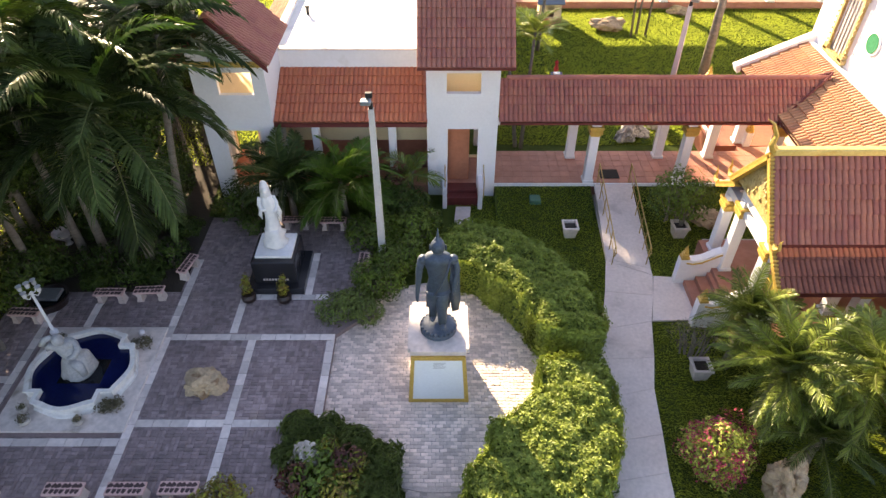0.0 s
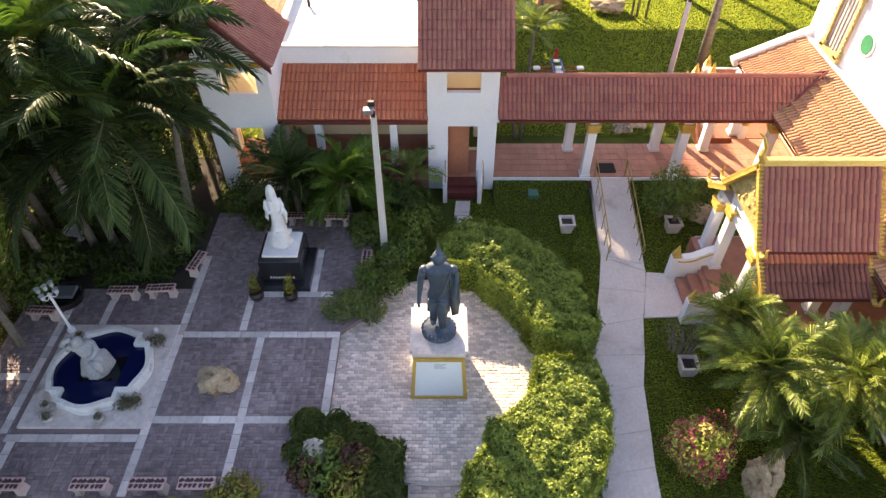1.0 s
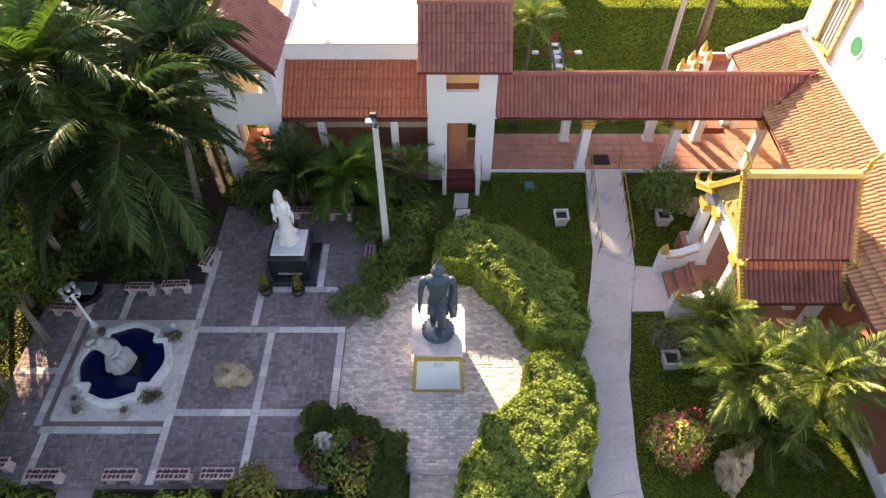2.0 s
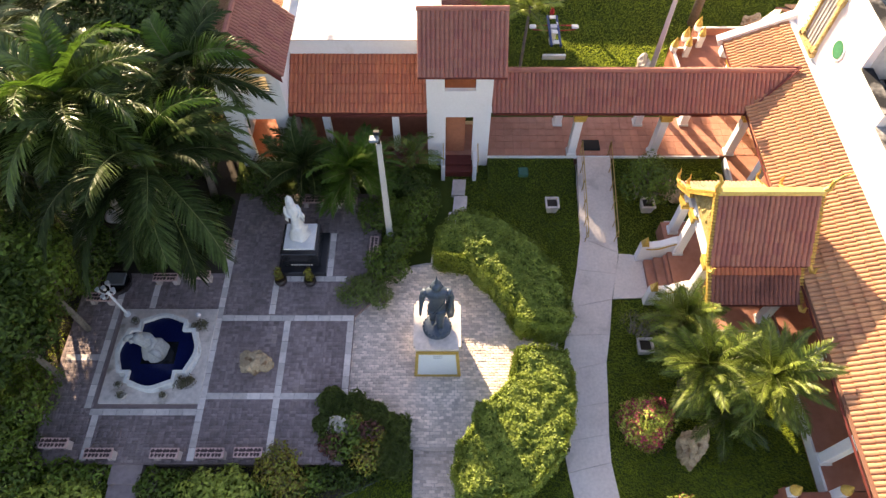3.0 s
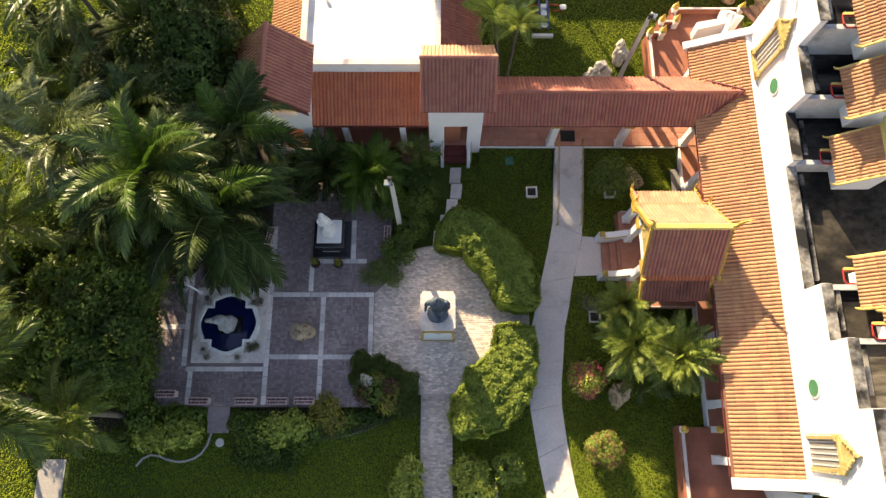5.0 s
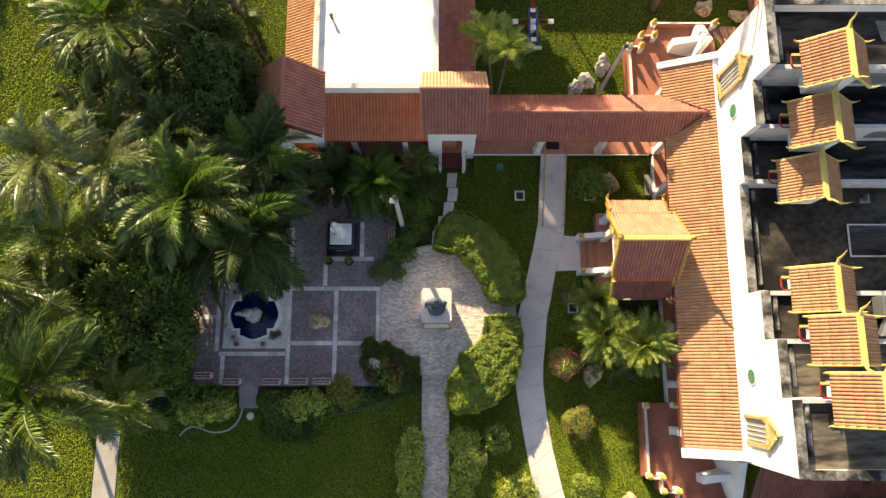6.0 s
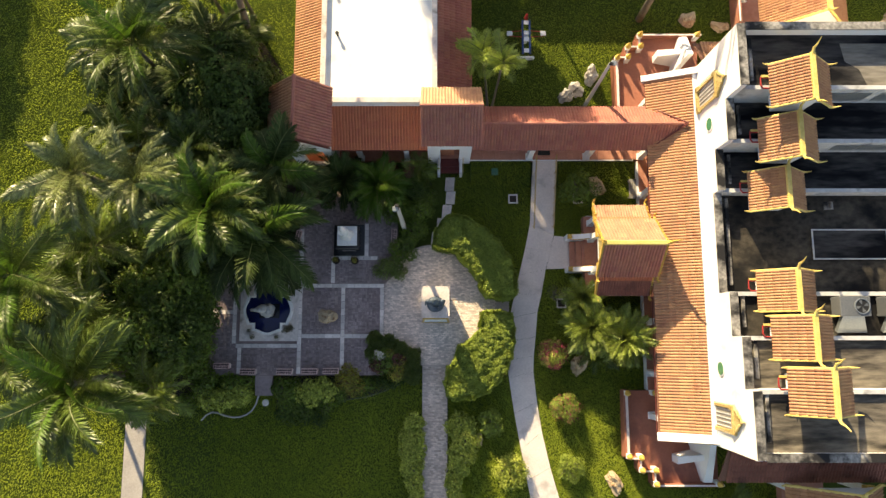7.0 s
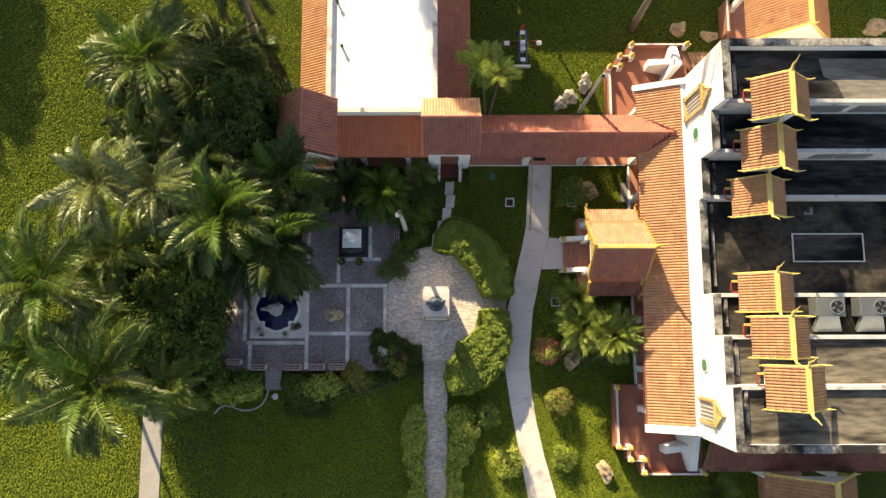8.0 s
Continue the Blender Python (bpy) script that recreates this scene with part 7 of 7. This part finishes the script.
# bed between terrace, pole and gate
for i, (x, y, r, h, m_, s_) in enumerate(((-2.2, 16.0, 1.0, 1.3, M_LEAF_M, 0.12), (-1.6, 17.2, 1.0, 1.3, M_LEAF_M, 0.12), (-2.6, 18.6, 1.1, 1.3, M_LEAF_M, 0.12), (-1.2, 18.6, 1.0, 1.4, M_LEAF_M, 0.12),
                                          (-1.3, 20.0, 0.9, 1.5, M_LEAF_D, 0.13), (-2.6, 20.4, 0.9, 1.6, M_LEAF_D, 0.13), (-0.5, 19.4, 0.6, 1.0, M_LEAF_M, 0.12), (-4.7, 20.9, 0.8, 1.2, M_LEAF_D, 0.13))):
    shrub("bush", mound(x, y, r, h, -0.3, 6, 20 + i), m_, "leafy green bush in the bed below the tower", "bush", s_, 150, 160 + i, group="bed bushes")
for i, (x, y, r, h) in enumerate(((-3.5, 14.75, 0.75, 0.75), (-2.9, 15.0, 0.7, 0.8), (-2.5, 14.6, 0.6, 0.7))):
    shrub("bush", mound(x, y, r, h, -0.1, 5, 30 + i), M_LEAF_G, "low dark ferny bush at the court edge", "bush", 0.17, 120, 170 + i, aspect=0.22, group="edge bushes")
for i, (x, y) in enumerate(((-2.0, 20.8), (-1.7, 21.1), (-2.9, 21.2))):
    shrub("cordyline", mound(x, y, 0.4, 1.9, -0.3, 3, 40 + i), M_LEAF_R, "dark red cordyline by the white wall", "shrub", 0.30, 60, 180 + i, aspect=0.2, group="cordylines")

# corner bed south of the court
grassy = ((-4.0, 10.2, 0.58, 0.65), (-3.2, 10.0, 0.62, 0.7), (-2.4, 9.6, 0.62, 0.7), (-1.75, 9.1, 0.72, 0.75), (-1.7, 8.2, 0.75, 0.7), (-4.2, 9.4, 0.42, 0.5))
for i, (x, y, r, h) in enumerate(grassy):
    shrub("border_grass", mound(x, y, r, h, -0.2, 6, 50 + i), M_LEAF_G, "tufted dark green border grass", "grass", 0.34, 230, 190 + i, aspect=0.07, stems=False, group="border grasses")
shrub("bush", mound(-3.3, 8.9, 0.9, 0.95, -0.2, 6, 60), M_LEAF_M, "mixed green bush in the corner bed", "bush", 0.17, 90, 200)
shrub("bush", mound(-2.6, 8.3, 0.7, 0.9, -0.2, 5, 61), M_LEAF_Y, "mixed green bush in the corner bed", "bush", 0.13, 130, 201)
shrub("bush", mound(-2.5, 9.0, 0.5, 1.05, -0.2, 4, 67), M_LEAF_R, "dark red leaved bush in the corner bed", "bush", 0.14, 90, 207)
shrub("bush", mound(-3.8, 8.6, 0.5, 0.9, -0.2, 4, 62), M_LEAF_R, "dark red leaved bush in the corner bed", "bush", 0.14, 90, 202)
shrub("bush", mound(-3.0, 9.4, 0.3, 0.9, -0.1, 3, 63), M_LEAF_Y, "spiky yellow-green bromeliad in the bed", "shrub", 0.2, 80, 203, aspect=0.2)
shrub("bush", mound(-2.2, 8.9, 0.3, 0.9, -0.1, 3, 64), M_LEAF_Y, "spiky yellow-green bromeliad in the bed", "shrub", 0.2, 80, 204, aspect=0.2)
rock("boulder", (-3.7, 9.3, -0.1), (0.35, 0.35, 0.55), M_ROCK_G, "grey lichened rock in the corner bed", 21)
shrub("bush", mound(-5.7, 7.9, 0.85, 0.95, -0.3, 6, 65), M_LEAF_Y, "golden croton bush beside the benches", "bush", 0.12, 150, 205)
shrub("bush", mound(-5.2, 7.3, 0.7, 0.8, -0.3, 5, 66), M_LEAF_Y, "golden croton bush beside the benches", "bush", 0.12, 130, 206)
for i, (x, y, r, h, m_) in enumerate(((-9.8, 7.2, 0.75, 0.8, M_LEAF_M), (-8.9, 7.0, 0.8, 0.9, M_LEAF_M), (-8.0, 6.9, 0.9, 1.1, M_LEAF_V), (-7.1, 7.1, 0.85, 1.0, M_LEAF_V), (-9.4, 6.3, 0.7, 0.7, M_LEAF_M),
                                      (-8.3, 6.0, 0.8, 0.8, M_LEAF_M), (-7.0, 6.2, 0.7, 0.7, M_LEAF_M), (-6.2, 6.9, 0.6, 0.7, M_LEAF_M), (-4.5, 7.4, 0.6, 0.6, M_LEAF_M),
                                      (-12.4, 6.9, 0.85, 0.9, M_LEAF_V), (-13.3, 6.7, 0.9, 1.0, M_LEAF_V), (-13.0, 7.5, 0.8, 0.9, M_LEAF_M), (-14.3, 6.6, 0.85, 0.9, M_LEAF_V), (-14.6, 7.6, 0.9, 1.2, M_LEAF_M),
                                      (-12.0, 7.6, 0.5, 0.7, M_LEAF_M), (-15.2, 8.6, 1.0, 1.6, M_LEAF_M), (-15.6, 6.4, 0.7, 0.9, M_LEAF_M))):
    lab = "pale variegated shrub along the terrace edge" if m_ is M_LEAF_V else "green shrub along the terrace edge"
    shrub("bush", mound(x, y, r, h, -0.35, 6, 70 + i), m_, lab, "bush", 0.20 if m_ is M_LEAF_V else 0.16, 85, 210 + i, group="terrace edge shrubs")
# kerb of the west bed and a dark scraggy stump
bm = tube(B(), [(-14.9, 5.2, -0.3), (-14.6, 5.55, -0.3), (-14.25, 5.72, -0.3), (-13.85, 5.68, -0.3), (-13.4, 5.5, -0.3), (-12.95, 5.4, -0.3), (-12.5, 5.42, -0.3), (-12.1, 5.55, -0.3), (-11.75, 5.8, -0.3), (-11.5, 6.2, -0.3), (-11.35, 6.75, -0.28)], 0.06, 6)
tagged(part("bed_kerb", bm, M_CONC_OLD), "pale curving concrete bed kerb", "kerb")
bm = tube(B(), [(-1.3, 8.35, -0.33), (-1.63, 7.88, -0.33), (-2.35, 7.45, -0.33), (-3.49, 6.97, -0.33), (-4.6, 6.62, -0.33), (-5.6, 6.5, -0.33), (-6.64, 6.3, -0.33)], 0.032, 6)
tagged(part("bed_kerb", bm, M_MOSS), "thin mossy curving bed edging in the lawn", "kerb")
bm = prism(B(), [(-1.4, 8.5), (-1.75, 7.9), (-2.4, 7.5), (-3.5, 7.02), (-4.6, 6.67), (-6.6, 6.35), (-10.2, 5.6), (-10.3, 8.02), (-3.45, 8.02), (-3.45, 10.2), (-1.4, 9.2)], -0.6, -0.325)
tagged(part("planting_bed", bm, M_SOIL), "dark soil bed along the terrace edge", "planting bed", kind="structure")
for i, (x, y, r, h) in enumerate(((-5.0, 7.2, 0.6, 0.5), (-4.0, 7.6, 0.6, 0.5), (-3.1, 7.6, 0.55, 0.5), (-2.3, 7.9, 0.5, 0.45), (-6.3, 6.9, 0.6, 0.5), (-8.6, 5.6, 0.8, 0.7), (-7.4, 5.5, 0.7, 0.6), (-9.6, 5.7, 0.7, 0.6))):
    shrub("groundcover", mound(x, y, r, h, -0.35, 5, 140 + i), M_LEAF_D, "low dark green groundcover inside the bed edging", "plant", 0.13, 120, 330 + i, stems=False, group="bed groundcover")
# flower bed rows along the brick path
for i, (x, y, r) in enumerate(((-1.45, 5.1, 0.55), (-1.6, 4.3, 0.68), (-1.6, 3.4, 0.74), (-1.6, 2.5, 0.68), (-1.4, 1.5, 0.5), (-1.3, 0.7, 0.45), (-1.4, -0.1, 0.55))):
    shrub("border_shrub", mound(x, y, r * 1.25, 0.85, -0.4, 6, 90 + i), M_LEAF_V, "pale yellow-green border shrub along the brick path", "shrub", 0.17, 150, 240 + i, group="path border shrubs")
for i, (x, y, r) in enumerate(((1.45, 4.9, 0.75), (1.7, 4.0, 0.8), (1.5, 3.1, 0.75), (1.2, 2.3, 0.6), (1.0, 1.4, 0.5), (1.05, 0.5, 0.5), (1.1, -0.5, 0.6))):
    shrub("border_shrub", mound(x, y, r * 1.25, 0.9, -0.45, 6, 97 + i), M_LEAF_V, "pale yellow-green border shrub along the brick path", "shrub", 0.17, 150, 250 + i, group="path border shrubs")
shrub("bush", mound(3.3, 5.1, 0.9, 1.0, -0.5, 6, 110), M_LEAF, "bright green round shrub on the lawn", "bush", 0.17, 100, 260)
shrub("bush", mound(4.5, 2.1, 1.15, 1.1, -0.5, 7, 111), M_LEAF_V, "pale green flowering shrub on the lawn", "bush", 0.12, 140, 261)
shrub("bush", mound(8.25, 2.3, 0.92, 1.0, -0.5, 6, 112), M_LEAF, "bright green round shrub on the lawn", "bush", 0.13, 140, 262)


def flowering(x, y, r, h, seed, label, share, leafm):
    lumps = mound(x, y, r, h, -0.5, 6, seed)
    ob_ = shrub("flowering_shrub", lumps, leafm, label, "shrub", 0.10, 190, seed, ground=-0.5)
    P, Q = blob_points([(a, b, c + 0.05, d * 1.1, e * 1.1, f * 1.08) for a, b, c, d, e, f in lumps], 220 * share, seed, 0.85)
    ok = np.array([noise.noise(Vector(p) * 2.6) > -0.08 + 0.5 * max(0.0, p[2] - 0.62 * h) for p in P])
    leaf_mesh("blossom", P[ok] - np.array(ob_.location), Q[ok] + np.array([0, 0, 0.4]), 0.062, M_FLOWER, ob_, "magenta flower bracts", aspect=0.8, seed=seed + 2)


flowering(7.3, 9.35, 0.9, 1.85, 301, "rounded bougainvillea with magenta flowers on the lawn", 0.85, M_LEAF_V)
flowering(7.9, 6.05, 0.95, 1.5, 302, "green shrub dotted with red flowers on the lawn", 0.32, M_LEAF)
shrub("potted_tree", [(9.1, 19.7, 1.4, 0.9, 0.85, 0.75), (8.4, 19.6, 1.0, 0.6, 0.6, 0.55), (9.8, 19.8, 1.1, 0.65, 0.6, 0.55), (9.0, 20.3, 1.3, 0.7, 0.6, 0.65), (9.3, 19.2, 1.0, 0.55, 0.5, 0.5)], M_LEAF_M,
      "round green leafy tree growing in a planter", "tree", 0.13, 110, 303, ground=0.0)
shrub("potted_shrub", [(7.75, 12.95, 0.95, 0.55, 0.5, 0.45), (7.35, 13.2, 0.75, 0.45, 0.45, 0.35), (8.15, 12.95, 0.85, 0.4, 0.4, 0.4)], M_LEAF_P, "sparse reddish-green shrub above a planter", "shrub", 0.09, 80, 304, ground=-0.08)
shrub("weed_clump", mound(4.4, 8.6, 0.3, 0.45, -0.5, 3, 120), M_LEAF_D, "small dark weed clump at the walk edge", "shrub", 0.14, 120, 305, aspect=0.25, stems=False)
for i, (x, y) in enumerate(((-6.55, 15.3), (-5.35, 15.28))):
    pt = thing("potted_plant", "yellow-green plant in a dark glazed pot", "potted plant", "pots by the statue", at=(x, y, 0.0))
    part("pot", lathe(B(), [(0.15, 0), (0.24, 0.12), (0.25, 0.25), (0.19, 0.34), (0.22, 0.38)], (0, 0, 0), 16), M_POT, pt)
    P, Q = blob_points([(0, 0, 0.62, 0.17, 0.17, 0.34), (0.05, 0, 0.95, 0.10, 0.10, 0.28)], 190, 310 + i, 0.4)
    leaf_mesh("foliage", P, Q, 0.2, M_LEAF_Y, pt, aspect=0.22, seed=310 + i)
urn = thing("garden_urn", "pale round garden urn on a short foot", "urn", at=(-14.0, 18.3, -0.1))
part("bowl", lathe(B(), [(0.16, 0), (0.18, 0.08), (0.08, 0.16), (0.10, 0.3), (0.30, 0.5), (0.42, 0.62), (0.44, 0.68), (0.36, 0.68), (0.25, 0.56)], (0, 0, 0), 20), M_MARBLE_W, urn)
# round stone basin west of the fountain
uw = thing("stone_basin", "round dark stone basin with scalloped rim", "basin", at=(-13.2, 15.2, -0.02))
part("bowl", lathe(B(), [(0.5, 0), (0.58, 0.25), (0.62, 0.35), (0.55, 0.36), (0.46, 0.2)], (0, 0, 0), 24), M_POT, uw)
part("water", cyl(B(), (0, 0, 0.2), (0, 0, 0.27), 0.52, None, 24), M_POOLBASE, uw)
part("slab", box(B(), -0.4, 0.35, -0.2, 0.35, 0.3, 0.42, 0.02), M_STEEL, uw)


# ---- paving pieces ----
def strip(x0, y0, x1, y1, w=0.24):
    """A line of pale stones from end to end."""
    a, b = Vector((x0, y0)), Vector((x1, y1))
    L = (b - a).length
    d = (b - a) / L
    n = Vector((-d.y, d.x)) * w / 2
    k = max(1, round(L / 0.46))
    for i in range(k):
        p, q = a + d * (L * i / k + 0.008), a + d * (L * (i + 1) / k - 0.008)
        j = random.uniform(-0.006, 0.006)
        bm_ = B()
        prism(bm_, [(p.x - n.x, p.y - n.y), (q.x - n.x, q.y - n.y), (q.x + n.x, q.y + n.y), (p.x + n.x, p.y + n.y)], -0.05, 0.012 + j)
        part("stone", bm_, M_STRIP, terrace)


for s_ in ((-8.82, 8.1, -8.82, 17.4), (-6.76, 13.85, -6.76, 15.6), (-6.08, 8.2, -6.08, 13.56), (-3.58, 10.3, -3.58, 13.55), (-12.6, 8.1, -12.6, 9.75), (-8.7, 13.68, -3.46, 13.68),
           (-8.7, 10.47, -6.2, 10.47), (-5.96, 10.47, -4.4, 10.47), (-6.7, 15.48, -3.9, 15.48), (-4.62, 15.6, -4.62, 17.75), (-12.85, 9.86, -8.95, 9.86), (-11.6, 14.1, -11.6, 15.2), (-12.98, 10.0, -12.98, 15.0),
           (-14.4, 12.0, -13.1, 12.0)):
    strip(*s_)

def blocks(parent, spots, w, l, z, mtl, name, singles, skew=0.0):
    """Small paving blocks: spots of (x, y, turned); the first few are pieces of their own."""
    def shape(a, b):
        g, h = 0.006, 0.012
        pts = [(-a / 2 + g, -b / 2 + g), (a / 2 - g, -b / 2 + g), (a / 2 - g, b / 2 - g), (-a / 2 + g, b / 2 - g)]
        lo = [(x, y, -0.03) for x, y in pts]
        hi = [(x, y, -0.004) for x, y in pts]
        tp = [(x * (1 - 2 * h / a), y * (1 - 2 * h / b), 0.0) for x, y in pts]
        f = [(4 * r + i, 4 * r + (i + 1) % 4, 4 * r + 4 + (i + 1) % 4, 4 * r + 4 + i) for r in range(2) for i in range(4)] + [(8, 9, 10, 11)]
        return np.array(lo + hi + tp, np.float32), np.array(f, np.int32)
    V0, F0 = shape(w, l)
    V1 = V0[:, [1, 0, 2]] * np.array([-1, 1, 1], np.float32)
    meshes = {}
    V, F = [], []
    rng = np.random.default_rng(5)
    for k, (x, y, turned) in enumerate(spots):
        dz = rng.uniform(-0.004, 0.004)
        q = rng.normal(0, skew) if skew else 0.0
        x, y = x + q * 0.12, y + rng.normal(0, skew * 0.12)
        if k < singles:
            if turned not in meshes:
                me = bpy.data.meshes.new(name)
                me.from_pydata((V1 if turned else V0).tolist(), [], F0.tolist())
                me.materials.append(mtl)
                meshes[turned] = me
            ob_ = new(name, meshes[turned])
            ob_.parent = parent
            ob_.location, ob_.rotation_euler = (x, y, z + dz), (0, 0, q)
        else:
            F.append(F0 + len(V) * 12)
            turn_ = np.array([[math.cos(q), math.sin(q), 0], [-math.sin(q), math.cos(q), 0], [0, 0, 1]], np.float32)
            V.append((V1 if turned else V0) @ turn_ + np.array([x, y, z + dz], np.float32))
    if V:
        tagged(np_part(name + "_field", np.concatenate(V), np.concatenate(F), mtl, parent), kind="stuff")


# dark blocks of the terrace, in mixed bond
TW = 0.22
spots = []
for i in range(int(11.9 / TW)):
    for j in range(int(11.8 / TW)):
        cx, cy = -14.55 + (i + 0.5) * TW, 8.05 + (j + 0.5) * TW
        if cx > -3.5 and cy < 13.9 or cx > -2.7 or cx > -3.6 - 0.0 and cy < 14.4:
            continue
        if -12.9 < cx < -8.95 and 9.95 < cy < 14.1 or cx < -9.1 and cy > 15.85:
            continue
        turned = (i * 7 + j * 3 + (i * j) % 5) % 3 == 0
        for s in (-0.25, 0.25):
            spots.append((cx, cy + s * TW, False) if not turned else (cx + s * TW, cy, True))
spots.sort(key=lambda s: abs(s[0] + 6) + abs(s[1] - 12))
blocks(terrace, spots, TW, TW / 2, 0.0, M_PAVER, "block", 300, 0.03)

# pale bricks of the court and its path, running bond
bw, bl = 0.205, 0.112
spots = []
for j in range(-96, 170):
    for i in range(-26, 26):
        cx, cy = (i + 0.5 * (j % 2)) * bw, 8.6 + j * bl
        d = math.hypot(cx - CX, cy - CY)
        if d < CR - 0.1 and not (cx < -3.5):
            spots.append((cx, cy, -0.17))
        elif -0.9 < cx < 0.55 and cy < 8.9:
            spots.append((cx, cy, -0.24))
spots.sort(key=lambda s: abs(s[0]) + abs(s[1] - 10.6))
blocks(court, [(x, y, False) for x, y, z in spots if z > -0.2], bw, bl, -0.17, M_BRICK, "brick", 300, 0.05)
blocks(court, [(x, y, False) for x, y, z in spots if z < -0.2], bw, bl, -0.24, M_BRICK, "brick", 0, 0.05)
# floor tiles of the covered way
spots = [(2.35 + 0.4 * i, 22.25 + 0.4 * j, False) for i in range(33) for j in range(6)]
blocks(cway, spots, 0.4, 0.4, 0.175, M_FLOOR, "floor_tile", 198)

# grass blades over the near lawns
rng = np.random.default_rng(12)
LY, LX, RX = [p[1] for p in LEFT[::-1]], [p[0] for p in LEFT[::-1]], [p[0] for p in RIGHT[::-1]]
RY = [p[1] for p in RIGHT[::-1]]
V, F = [], []
tot = 0
for x0, x1, y0, y1, n, wide in ((-34, -14, -6, 44, 225000, 2.3), (-56, -34, -8, 56, 50000, 3.6), (-14, -8.8, 24, 62, 40000, 2.0), (-14, 2, -6, 8.2, 130000, 1.5), (0.5, 15.6, -6, 22, 380000, 1.05), (15.6, 22, -6, 4, 30000, 1.5), (2, 36, 26, 43.2, 240000, 1.6)):
    x, y = rng.uniform(x0, x1, n), rng.uniform(y0, y1, n)
    ok = ~((y < 22.3) & (x > np.interp(y, LY, LX) - 0.02) & (x < np.interp(y, RY, RX) + 0.02)) & ~((x > 7) & (x < 8.7) & (y > 14.8) & (y < 17)) & ~((x > -1.0) & (x < 0.64) & (y < 9)) \
        & ~((x > -19.7) & (x < -18.2) & (y < 5.6))
    x, y = x[ok], y[ok]
    n = len(x)
    z = np.array([gz(q) for q in x])
    bank = (y > 19.9) & (y < 21.9) & (((x > 2.2) & (x < 6.1)) | ((x > 8.0) & (x < 13.0)))
    z = np.where(bank, np.maximum(z, np.interp(y, [19.9, 21.0, 21.95], [-0.6, -0.28, 0.03])), z)
    a = rng.normal(radians(25), 0.55, n)
    h, w = rng.uniform(0.05, 0.10, n) * wide ** 0.3, rng.uniform(0.009, 0.018, n) * wide
    lean = rng.normal(0, 0.03, (n, 2)) + np.array([0.022, -0.052])
    p0 = np.column_stack([x - w * np.cos(a), y - w * np.sin(a), z])
    p1 = np.column_stack([x + w * np.cos(a), y + w * np.sin(a), z])
    p2 = np.column_stack([x + lean[:, 0], y + lean[:, 1], z + h])
    V.append(np.stack([p0, p1, p2], 1).reshape(-1, 3))
    F.append(np.arange(n * 3).reshape(n, 3) + tot)
    tot += n * 3
tagged(np_part("lawn_grass", np.concatenate(V), np.concatenate(F), M_BLADE), "short mown grass blades of the lawn", "grass", kind="stuff")
